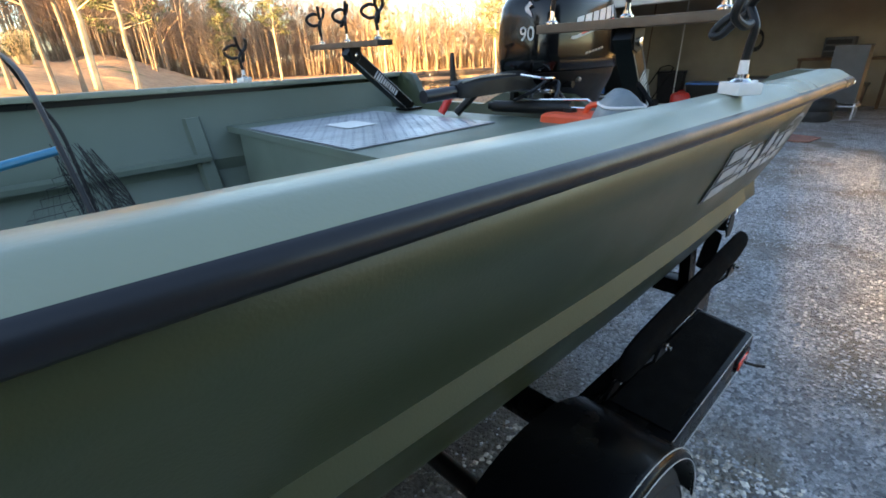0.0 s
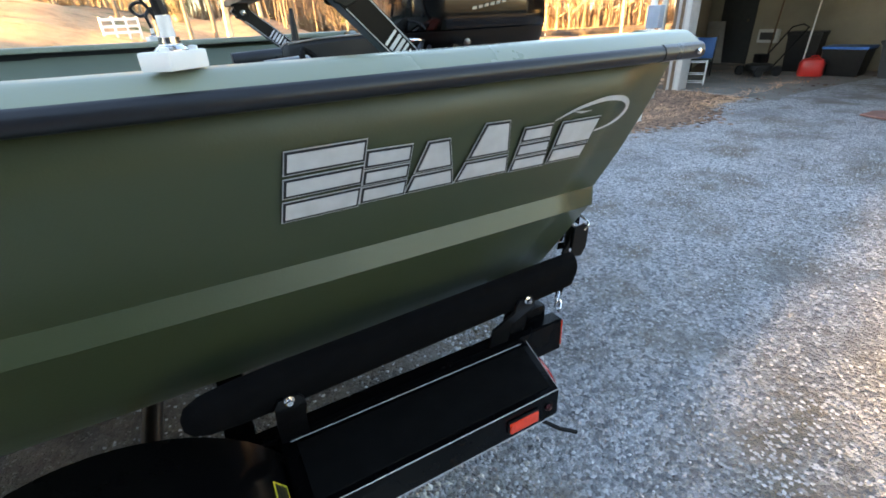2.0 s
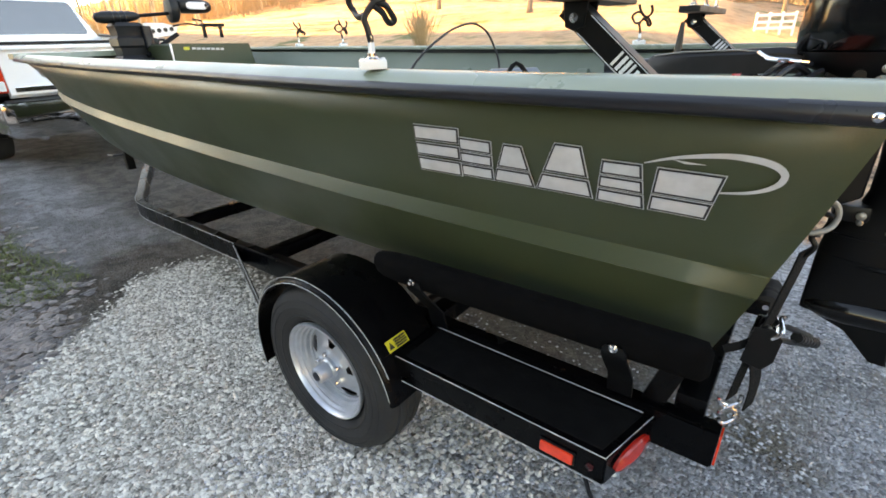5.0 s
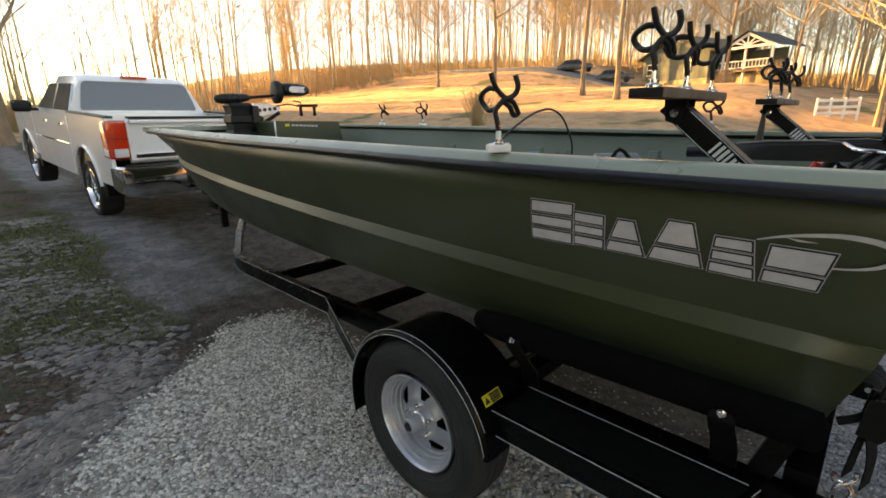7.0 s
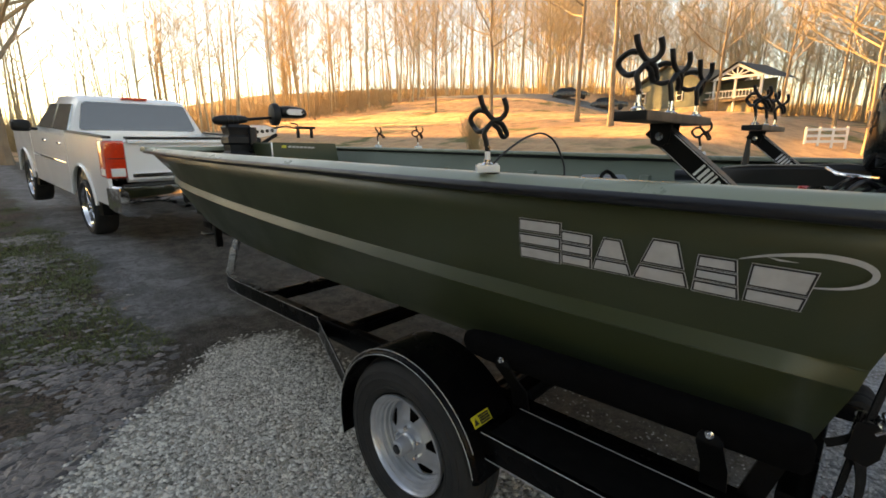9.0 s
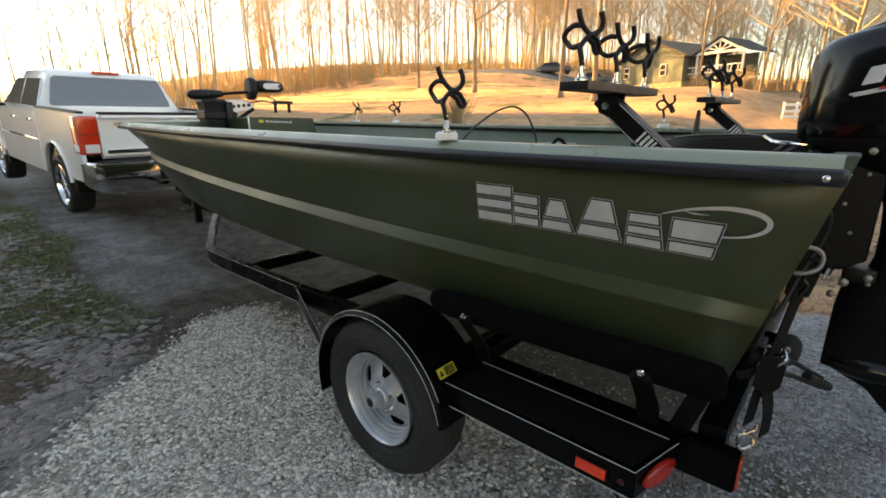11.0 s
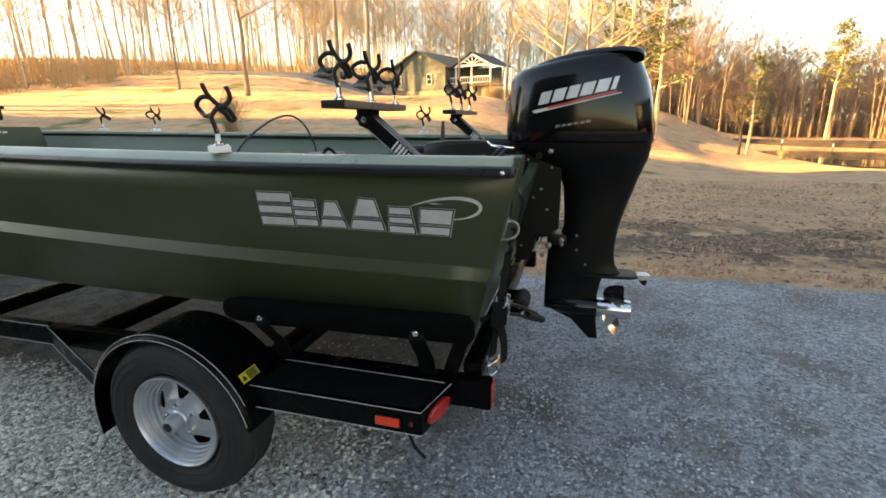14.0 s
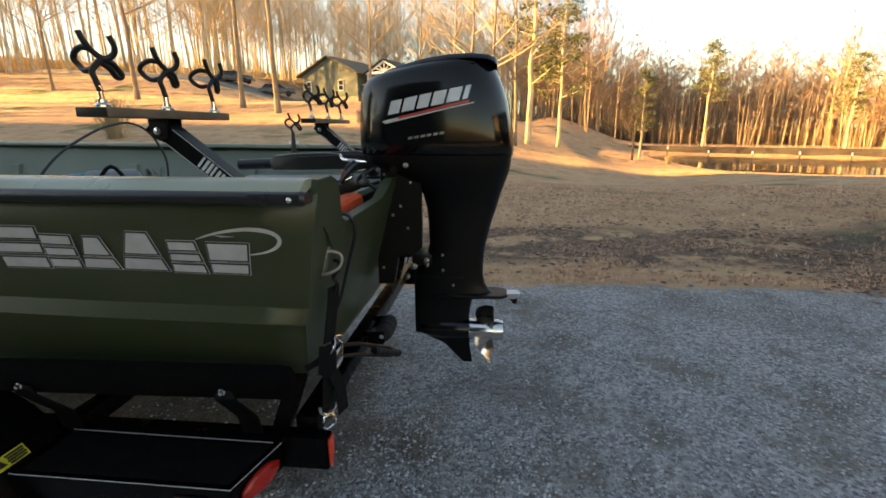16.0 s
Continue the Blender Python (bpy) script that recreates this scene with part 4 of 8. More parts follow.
# ---- outboard motor ----
MY = 1.20
motor = thing("outboard_motor", (1.45, MY, 1.0), "glossy black outboard motor clamped to the olive transom", "outboard motor")


def section(z, xf, xb, hw, p=2.6, tilt=0.0, n=36):
    """A rounded ring at height z from xf (front) to xb (back)."""
    cx, a = (xf + xb) / 2, (xb - xf) / 2
    out = []
    for k in range(n):
        t = 2 * math.pi * k / n
        c, s = math.cos(t), math.sin(t)
        x = cx + a * math.copysign(abs(c) ** (2 / p), c)
        out.append(Vector((x, MY + hw * math.copysign(abs(s) ** (2 / p), s), z + tilt * (x - cx))))
    return out


COWL = [(1.335, 1.165, 1.852, 0.200, 3.0, 0.0), (1.345, 1.152, 1.858, 0.208, 3.0, 0.0), (1.40, 1.147, 1.856, 0.212, 3.0, 0.0), (1.48, 1.150, 1.846, 0.213, 3.0, 0.0), (1.56, 1.156, 1.828, 0.210, 2.9, 0.0), (1.62, 1.163, 1.808, 0.203, 2.8, 0.0),
        (1.665, 1.18, 1.79, 0.194, 2.7, 0.02), (1.70, 1.20, 1.772, 0.183, 2.6, 0.05), (1.728, 1.235, 1.76, 0.168, 2.5, 0.09), (1.75, 1.28, 1.752, 0.148, 2.4, 0.12), (1.766, 1.34, 1.745, 0.12, 2.3, 0.13), (1.776, 1.42, 1.735, 0.08, 2.2, 0.13)]
COWL = [(z if z < 1.62 else 1.62 + (z - 1.62) * 0.8, *r) for z, *r in COWL]
part("cowl", loft([section(*r) for r in COWL]), BLACK, motor, "glossy black engine cowl", smooth=0.9)
part("cowl_seam", loft([section(1.330, 1.16, 1.854, 0.206, 3.0), section(1.337, 1.158, 1.856, 0.208, 3.0)]), BLACKM, motor, smooth=0.9)
part("top_spoiler", loft([[Vector((x, MY + y * w, z - 0.036 + 0.8 * dz)) for y, dz in ((-1, -0.012), (-0.9, 0.012), (-0.5, 0.024), (0, 0.028), (0.5, 0.024), (0.9, 0.012), (1, -0.012), (0.6, -0.022), (0, -0.026), (-0.6, -0.022))] for x, z, w in ((1.27, 1.712, 0.11), (1.36, 1.742, 0.13), (1.46, 1.765, 0.142), (1.56, 1.779, 0.146), (1.66, 1.783, 0.146), (1.73, 1.777, 0.14), (1.762, 1.766, 0.13), (1.774, 1.756, 0.11))]), BLACK, motor, "black cowl top with air intake lip", smooth=0.9)
for s in (-1, 1):
    part("air_vent", loft([[Vector((x, MY + s * (y + d), z)) for d, z in ((0, z0), (0.004, z0 + h / 2), (0, z0 + h))] for x, y, z0, h in ((1.44, 0.135, 1.714, 0.006), (1.52, 0.145, 1.714, 0.016), (1.6, 0.15, 1.714, 0.018), (1.68, 0.145, 1.712, 0.006))], False), PLASTIC, motor)
# lower cowl and leg
LEG = [(1.333, 1.17, 1.852, 0.20, 3.0), (1.30, 1.18, 1.848, 0.195, 3.0), (1.26, 1.25, 1.843, 0.175, 2.8), (1.20, 1.385, 1.822, 0.14, 2.6), (1.15, 1.432, 1.804, 0.12, 2.5), (1.08, 1.45, 1.785, 0.1, 2.4), (1.0, 1.457, 1.76, 0.092, 2.3), (0.9, 1.46, 1.737, 0.082, 2.2), (0.86, 1.45, 1.732, 0.08, 2.2), (0.8, 1.41, 1.727, 0.076, 2.1), (0.75, 1.385, 1.726, 0.072, 2.1), (0.70, 1.38, 1.735, 0.068, 2.0), (0.675, 1.378, 1.752, 0.066, 2.0), (0.655, 1.378, 1.77, 0.065, 2.0)]
part("leg", loft([section(*r) for r in LEG]), BLACKM, motor, "black drive shaft housing", smooth=0.9)
part("lower_housing", loft([section(z, xf, xb, hw, 2.0) for z, xf, xb, hw in ((0.66, 1.379, 1.70, 0.064), (0.63, 1.378, 1.68, 0.056), (0.58, 1.378, 1.668, 0.046), (0.52, 1.378, 1.66, 0.04), (0.46, 1.378, 1.66, 0.036), (0.42, 1.379, 1.66, 0.03))]), BLACKM, motor, "black gear case", smooth=0.9)
part("cavitation_plate", plate([(1.48, -0.055), (1.58, -0.078), (1.70, -0.082), (1.82, -0.07), (1.852, -0.04), (1.852, 0.04), (1.82, 0.07), (1.70, 0.082), (1.58, 0.078), (1.48, 0.055)], 0.016, None, (0, MY, 0.645), 0.005), BLACKM, motor, "black anti-ventilation plate")
part("splash_plate", plate([(1.40, -0.045), (1.5, -0.076), (1.63, -0.074), (1.64, 0.074), (1.5, 0.076), (1.40, 0.045)], 0.005, None, (0, MY, 0.745), 0.0015), BLACKM, motor)
part("trim_tab", loft([[Vector((x, MY + y * w, z)) for y, z in ((-1, z0), (1, z0), (1, z1), (-1, z1))] for x, w, z0, z1 in ((1.845, 0.03, 0.628, 0.652), (1.875, 0.034, 0.628, 0.655), (1.9, 0.03, 0.632, 0.654), (1.912, 0.018, 0.638, 0.65))]), ALU, motor, "pale zinc trim tab")
part("tab_fin", loft([[Vector((x + 0.012 * (z - 0.6), MY + y, z)) for x, y in ((x0, -0.006), (x1, -0.006), (x1, 0.006), (x0, 0.006))] for z, x0, x1 in ((0.63, 1.85, 1.9), (0.605, 1.872, 1.9), (0.592, 1.884, 1.896))]), BLACKM, motor, "dark fin under the trim tab")
part("torpedo", lathe([(0.0, 0.0), (0.018, 0.006), (0.036, 0.03), (0.05, 0.08), (0.056, 0.14), (0.056, 0.24), (0.053, 0.275)], (1.385, MY, 0.448), pose(0, 0, 0, 0, 90, 0), 28), BLACK, motor, "black gear case nose", smooth=0.9)
part("skeg", loft([[Vector((x, MY + y * w, z)) for x, y in pts] for z, w, pts in ((0.425, 0.012, [(1.38, 0), (1.48, 1), (1.65, 1), (1.662, 0), (1.65, -1), (1.48, -1)]), (0.36, 0.008, [(1.53, 0), (1.57, 1), (1.655, 1), (1.663, 0), (1.655, -1), (1.57, -1)]), (0.258, 0.004, [(1.628, 0), (1.64, 1), (1.672, 1), (1.678, 0), (1.672, -1), (1.64, -1)]))]), BLACKM, motor, "black skeg fin")
prop = part("propeller", lathe([(0.047, 0.0), (0.05, 0.01), (0.05, 0.15), (0.046, 0.175), (0.036, 0.178), (0.036, 0.15)], (1.658, MY, 0.445), pose(0, 0, 0, 0, 90, 0) @ Matrix.Diagonal((1.08, 1.08, 1, 1)), 32), STEEL, motor, "polished steel propeller hub")
for k in range(3):
    a = radians(212 + 120 * k)
    rings = []
    for i in range(8):
        r = 0.046 + 0.125 * i / 7
        w = 0.066 * math.sin(math.pi * (0.25 + 0.72 * i / 7)) + 0.008
        pitch = radians(50 - 32 * i / 7)
        cx0 = 1.735 + 0.045 * (i / 7) ** 1.5
        ring = []
        for u, th in ((-1, 0), (-0.4, 0.0032), (0.4, 0.0032), (1, 0), (0.4, -0.0016), (-0.4, -0.0016)):
            dx, dt = u * w * math.sin(pitch), u * w * math.cos(pitch)
            rx, rt = dx + th * math.cos(pitch), th * math.sin(pitch) - dt
            ring.append(Vector((cx0 + rx, MY + r * math.sin(a) + rt * math.cos(a), 0.445 + r * math.cos(a) - rt * math.sin(a))))
        rings.append(ring)
    part("blade", loft(rings), STEEL, prop, smooth=1.2)
# clamp bracket and steering
for s in (-1, 1):
    back = 1.438 if s < 0 else 1.408
    part("clamp_bracket", plate([(1.28, 1.33), (back - 0.02, 1.30), (back, 1.2), (back, 0.9), (1.387, 0.868), (1.325, 0.855), (1.312, 0.78), (1.30, 0.722), (1.222, 0.716), (1.225, 0.9), (1.305, 1.17), (1.25, 1.18), (1.25, 1.28)], 0.035, XZ, (0, MY + s * 0.105, 0), 0.006), BLACKM, motor, "black clamp bracket")
    for x, z in ((1.27, 1.249), (1.389, 1.212), (1.342, 1.103), (1.305, 1.06), (1.252, 0.803), (1.375, 0.999)):
        part("bracket_bolt", lathe([(0.007, 0.0), (0.007, 0.004), (0.0, 0.006)], (x, MY + s * 0.124, z), pose(0, 0, 0, 90 if s < 0 else -90), 8), TARNISH, motor)
part("tilt_tube", tube([(1.33, MY - 0.2, 1.275), (1.33, MY + 0.2, 1.275)], 0.016, 12), BLACKM, motor)
part("swivel_bracket", box((0.08, 0.16, 0.36), (1.345, MY, 1.02), 0.02), BLACKM, motor)
part("tilt_ram", tube([(1.33, MY, 0.80), (1.40, MY, 1.05)], 0.02, 12), STEEL, motor, "steel trim ram")
part("lower_mount", box((0.1, 0.15, 0.06), (1.43, MY, 0.83), 0.014), BLACKM, motor)
for dx, dz, r in ((-0.045, -0.03, 0.016), (-0.075, -0.085, 0.012), (0.02, 0.0, 0.014), (0.022, -0.022, 0.01)):
    part("mount_bolt", lathe([(r, -0.02), (r, 0.004), (r * 0.6, 0.008), (0.0, 0.009)], (1.435 + dx, MY - 0.085, 0.83 + dz), pose(0, 0, 0, 90), 12), TARNISH, motor, "dull steel mount bolt")
part("upper_mount", box((0.13, 0.15, 0.06), (1.42, MY, 1.215), 0.014), BLACKM, motor)
for x, y, z in ((1.531, 0.081, 0.859), (1.534, 0.077, 0.782), (1.583, 0.066, 0.703)):
    part("leg_bolt", lathe([(0.007, -0.01), (0.007, 0.003), (0, 0.005)], (x, MY - y, z), pose(0, 0, 0, 90), 8), TARNISH, motor)
part("cowl_latch", lathe([(0.012, -0.02), (0.012, 0.002), (0.007, 0.006), (0, 0.007)], (1.385, MY - 0.2, 1.295), pose(0, 0, 0, 90), 12), TARNISH, motor, "small bright cowl latch")
for pts in ([(1.21, 1.06, 1.30), (1.15, 1.02, 1.31), (1.10, 1.05, 1.27), (1.08, 1.15, 1.22)], [(1.24, 1.05, 1.285), (1.2, 0.99, 1.25), (1.25, 0.97, 1.2), (1.3, 1.0, 1.19), (1.28, 1.08, 1.24)], [(1.2, 1.12, 1.28), (1.14, 1.1, 1.22), (1.18, 1.04, 1.2), (1.26, 1.02, 1.22)], [(1.22, 1.1, 1.26), (1.17, 0.98, 1.3), (1.12, 0.95, 1.24), (1.1, 0.98, 1.19)]):
    part("hose", tube(pts, 0.009, 8, 6), RUBBER, motor, "black hose")
part("steering_rod", tube([(1.12, 0.98, 1.262), (1.14, 1.35, 1.262)], 0.010, 10), STEEL, motor, "bright steering rod")


part("steering_cylinder", tube([(1.11, 0.86, 1.195), (1.1, 1.29, 1.187)], 0.027, 16), PLASTIC, motor, "black steering cylinder")
part("cylinder_end", tube([(1.1, 1.29, 1.187), (1.1, 1.32, 1.187)], 0.019, 12), BLACKM, motor)
part("steering_yoke", tube([(1.1, 1.12, 1.232), (1.1, 1.05, 1.226), (1.1, 0.78, 1.236), (1.1, 0.77, 1.228), (1.1, 0.77, 1.205), (1.1, 0.80, 1.2), (1.1, 0.95, 1.2)], 0.006, 8), STEEL, motor, "bright steel steering link")
# tiller arm over the stern deck
part("tiller", loft([[Vector((x, 1.17 + y * w, z + h * w)) for y, h in ((-1, -0.7), (1, -0.7), (1, 0.55), (0.7, 0.9), (-0.7, 0.9), (-1, 0.55))] for x, z, w in ((1.20, 1.30, 0.045), (1.12, 1.305, 0.05), (0.9, 1.298, 0.048), (0.72, 1.292, 0.042), (0.70, 1.29, 0.03))]), PLASTIC, motor, "black tiller arm")
part("tiller_grip", tube([(0.71, 1.17, 1.29), (0.56, 1.165, 1.285), (0.53, 1.165, 1.284)], 0.026, 14), RUBBER, motor, "ribbed rubber tiller grip")
part("tiller_trim", tube([(0.72, 1.135, 1.325), (0.82, 1.13, 1.338), (1.0, 1.13, 1.342), (1.08, 1.13, 1.335)], 0.003, 8), TARNISH, motor, "bright tiller edge trim")
part("tiller_stop", tube([(0.775, 1.245, 1.30), (0.777, 1.25, 1.44)], [0.017, 0.008], 8), PLASTIC, motor, "black upright stalk")
part("link_bar", tube([(1.06, 1.1, 1.335), (1.10, 1.02, 1.32), (1.16, 1.0, 1.315), (1.2, 1.02, 1.31)], 0.007, 8, 4), STEEL, motor)


def cowl_pt(x, z, out):
    for a, b in zip(COWL, COWL[1:]):
        if a[0] <= z <= b[0]:
            k = (z - a[0]) / (b[0] - a[0])
            xf, xb, hw, p = [a[i] + (b[i] - a[i]) * k for i in (1, 2, 3, 4)]
            cx, aa = (xf + xb) / 2, (xb - xf) / 2
            u = min(abs((x - cx) / aa), 0.999)
            return Vector((x, MY - hw * (1 - u ** p) ** (1 / p) - out, z))
    return Vector((x, MY - 0.2, z))


def cowl_decal(outline, material, label="", out=0.0025, cells=10):
    """A thin skin shape laid on the port face of the cowl; outline: bottom edge and top edge, same count."""
    bottom, top = outline
    bm = bmesh.new()
    rows = []
    for j in range(3):
        row = []
        for i in range(cells + 1):
            t = i / cells
            bx = bottom[0][0] + (bottom[1][0] - bottom[0][0]) * t
            bz = bottom[0][1] + (bottom[1][1] - bottom[0][1]) * t
            tx = top[0][0] + (top[1][0] - top[0][0]) * t
            tz_ = top[0][1] + (top[1][1] - top[0][1]) * t
            row.append(bm.verts.new(cowl_pt(bx + (tx - bx) * j / 2, bz + (tz_ - bz) * j / 2, out)))
        rows.append(row)
    for a, b in zip(rows, rows[1:]):
        for i in range(cells):
            bm.faces.new((a[i], a[i + 1], b[i + 1], b[i]))
    return part("cowl_decal", bm, material, motor, label, smooth=0.9)


for i, w in enumerate((0.055, 0.06, 0.055, 0.06, 0.06, 0.024)):
    x0 = 1.312 + (0.0, 0.06, 0.125, 0.185, 0.25, 0.318)[i]
    z0 = 1.506 + 0.19 * (x0 - 1.312)
    lean = 0.016
    k = 0.19 * w
    def cell(u0, v0, u1, v1):
        """A bar of the mark, in fractions of its width and height."""
        hgt = 0.056
        def P(u, v):
            return (x0 + u * w + lean * v, z0 + k * u + hgt * v)
        return (P(u0, v0), P(u1, v0)), (P(u0, v1), P(u1, v1))
    cowl_decal(cell(0.04, 0, 0.94, 1), SILVER, "silver block mark", 0.003, 4)
cowl_decal((((1.30, 1.470), (1.68, 1.553)), ((1.30, 1.477), (1.68, 1.558))), WHITE_LINE, "white stripe decal")
cowl_decal((((1.36, 1.492), (1.66, 1.557)), ((1.36, 1.499), (1.66, 1.566))), REDPAINT, "red stripe decal")
cowl_decal((((1.29, 1.475), (1.36, 1.490)), ((1.29, 1.482), (1.36, 1.497))), WHITE_LINE)
for k in range(6):
    cowl_decal((((1.4 + 0.027 * k, 1.405 + 0.004 * k), (1.42 + 0.027 * k, 1.408 + 0.004 * k)), ((1.402 + 0.027 * k, 1.416 + 0.004 * k), (1.422 + 0.027 * k, 1.419 + 0.004 * k))), TARNISH, "", 0.0025, 2)
# number on the front face of the cowl
txt = bpy.data.curves.new("ninety", 'FONT')
txt.body, txt.size, txt.extrude, txt.align_x = "90", 0.085, 0.0008, 'CENTER'
tob = new("cowl_number", txt)
tob.matrix_world = pose(1.1475, MY - 0.06, 1.475, 90, 0, -90)
tob.data.materials.append(WHITE_LINE)
tob.parent = motor
bpy.context.view_layer.update()
tob.matrix_parent_inverse = motor.matrix_world.inverted()
part("cowl_badge", plate([(-0.02, -0.03), (0.006, -0.012), (0.02, 0.0), (0.02, 0.012), (-0.004, 0.034), (-0.02, 0.02), (0.0, 0.008), (-0.012, -0.008)], 0.001, YZ, (1.156, MY - 0.06, 1.60)), SILVER, motor, "small silver badge")


# ---- rod holders, racks ----
def rod_holder(height, label, group="rod holders"):
    h = thing("rod_holder", (0, 0, 0), label, "rod holder", group)
    part("post", tube([(0, 0, 0), (0, 0, height * 0.3)], 0.0075, 10), STEEL, h, "bright steel post")
    part("post_collar", lathe([(0.02, 0.0), (0.02, 0.006), (0.012, 0.012), (0.012, 0.02), (0.0, 0.02)], (0, 0, 0), None, 14), STEEL, h)
    t = height
    k = t / 0.2

    def wire(name, pts, label=""):
        part(name, tube([(x * k, y * k, z * k) for x, y, z in pts], 0.0078, 10, 5), PLASTIC, h, label)

    wire("stem", [(0, 0, 0.045), (-0.006, 0, 0.075), (-0.011, 0, 0.098), (0.002, 0, 0.118), (0.017, 0, 0.134)], "black coated stem")
    wire("front_fork", [(-0.027, -0.012, 0.203), (-0.02, -0.01, 0.18), (-0.008, -0.004, 0.160), (0.006, 0, 0.145), (0.02, 0, 0.135), (0.037, 0, 0.139), (0.05, -0.004, 0.153), (0.051, -0.01, 0.172), (0.042, -0.014, 0.196)], "black coated fork")
    wire("rear_loop", [(-0.01, 0.004, 0.160), (-0.026, 0.02, 0.163), (-0.04, 0.045, 0.152), (-0.044, 0.058, 0.136), (-0.034, 0.055, 0.117), (-0.024, 0.03, 0.102), (-0.008, 0.008, 0.106)], "black coated loop")
    wire("lower_loop", [(0.022, 0, 0.133), (0.042, 0.01, 0.125), (0.056, 0.026, 0.109), (0.064, 0.034, 0.094), (0.056, 0.034, 0.087), (0.046, 0.026, 0.091), (0.034, 0.012, 0.110), (0.014, 0.002, 0.124)], "black coated lower loop")
    return h


def place(ob, m):
    ob.matrix_world = m
    bpy.context.view_layer.update()
    return ob


def rack(y0, y1, piv, foot, side_label):
    r = thing("rod_rack", (0.71, (y0 + y1) / 2, 1.49), side_label, "rod rack", "rod racks")
    part("board", box((0.09, y1 - y0, 0.026), (0.71, (y0 + y1) / 2, 1.498), 0.003), WOODB, r, "weathered wooden crossboard")
    part("board_edge", box((0.086, 0.004, 0.024), (0.71, y0 - 0.003, 1.498), 0.001), PLASTIC, r)
    a, b = Vector(piv), Vector(foot)
    d = (b - a).normalized()
    nn = Vector((0, 1, 0))
    up = d.cross(nn)
    bm = loft([[a + d * s + nn * u + up * v for u, v in ((-0.028, -0.03), (0.028, -0.03), (0.028, 0.03), (-0.028, 0.03))] for s in (-0.035, 0.0, (b - a).length)])
    arm = part("arm", bm, BLACKM, r, "black square-tube arm")
    for v in (-0.0265, 0.0265):
        part("arm_line", tube([a + d * 0.03 + nn * -0.0295 + up * v, b - d * 0.02 + nn * -0.0295 + up * v], 0.0014, 6), WHITE_LINE, arm)
    for k in range(11):
        s0 = 0.15 + 0.0155 * k
        hv = 0.021 if k < 4 else 0.0155
        bmk = loft([[a + d * s + nn * -0.0295 + up * v for v in (-hv, hv)] + [a + d * s + nn * -0.0305 + up * v for v in (hv, -hv)] for s in (s0, s0 + (0.0095 if k % 3 else 0.007))])
        part("arm_mark", bmk, WHITEPLASTIC, arm, "white bar marks")
    for s in (-1, 1):
        part("pivot_cheek", plate([(-0.026, -0.026), (0.0, -0.036), (0.026, -0.026), (0.034, 0.033), (-0.034, 0.033)], 0.006, XZ, (a.x, a.y + s * 0.034, a.z), 0.002), BLACKM, r)
        part("pivot_bolt", lathe([(0.012, 0), (0.012, 0.008), (0, 0.01)], (a.x, a.y + s * 0.037, a.z - 0.005), pose(0, 0, 0, 90 if s < 0 else -90), 12), STEEL, r)
    part("foot_plate", box((0.12, 0.1, 0.012), (b.x, b.y, 1.155), 0.003), BLACKM, r)
    return r


rack(0.155, 0.735, (0.705, 0.437, 1.452), (1.02, 0.50, 1.16), "black folding rod rack with a weathered board on the stern deck")
rack(1.63, 2.27, (0.69, 1.89, 1.452), (1.03, 1.88, 1.16), "black folding rod rack with a weathered board on the stern deck")
rack_holder = rod_holder(0.184, "black wire rod holder on a steel post")
place(rack_holder, pose(0.715, 0.188, 1.511, 0, 0, 46))
for y, rz in ((0.448, 62), (0.706, 72), (1.68, 20), (1.95, 50), (2.21, 35)):
    copy_thing(rack_holder, pose(0.712, y, 1.511, 0, 0, rz))
rail_holder = rod_holder(0.2, "black wire rod holder standing on the gunwale in a white base")
base = part("base_block", box((0.068, 0.045, 0.022), (0, 0, -0.006), 0.003), WHITEPLASTIC, rail_holder, "white plastic mounting base")
for dx in (-0.025, 0.025):
    part("base_bolt", lathe([(0.006, 0.0), (0.006, 0.004), (0.0, 0.005)], (dx, -0.01, 0.005), None, 10), WHITEPLASTIC, base)
part("socket", lathe([(0.014, 0.0), (0.013, 0.008), (0.009, 0.01), (0.008, 0.04), (0.0, 0.04)], (0, 0, 0.004), None, 16), WHITEPLASTIC, base)
place(rail_holder, pose(0.346, 0.018, 1.361, 0, 0, 48))
for x, y, rz in ((0.30, 2.345, 30), (-2.35, 2.28, 70), (-2.95, 2.235, 10)):
    copy_thing(rail_holder, pose(x, y, interp(SHEER, x) + 0.054, 0, 0, rz))

# ---- things on the stern deck ----
sheet = tagged(mesh_ob("tread_plate", plate([(0.14, 1.10), (0.88, 1.10), (0.88, 2.0), (0.14, 2.0)], 0.004, None, (0, 0, 1.1495)), TREAD), "grey aluminium tread-plate sheet on the stern deck", "tread plate")
rb = bmesh.new()
for i in range(30):
    for j in range(24):
        x, y = 0.155 + i * 0.0245, 1.12 + j * 0.037
        a = radians(45 if (i + j) % 2 else -45)
        c, s = math.cos(a) * 0.011, math.sin(a) * 0.011
        w = 0.0022
        vs = [rb.verts.new((x + dx, y + dy, 1.1516 + dz)) for dx, dy, dz in ((-c - s * 0.2, -s + c * 0.2, 0), (-c + s * 0.2, -s - c * 0.2, 0), (c + s * 0.2, s - c * 0.2, 0), (c - s * 0.2, s + c * 0.2, 0))]
        tp = rb.verts.new((x, y, 1.1536))
        for k in range(4):
            rb.faces.new((vs[k], vs[(k + 1) % 4], tp))
studs = part("tread_studs", rb, TREAD, sheet)
tagged(studs, kind="stuff")
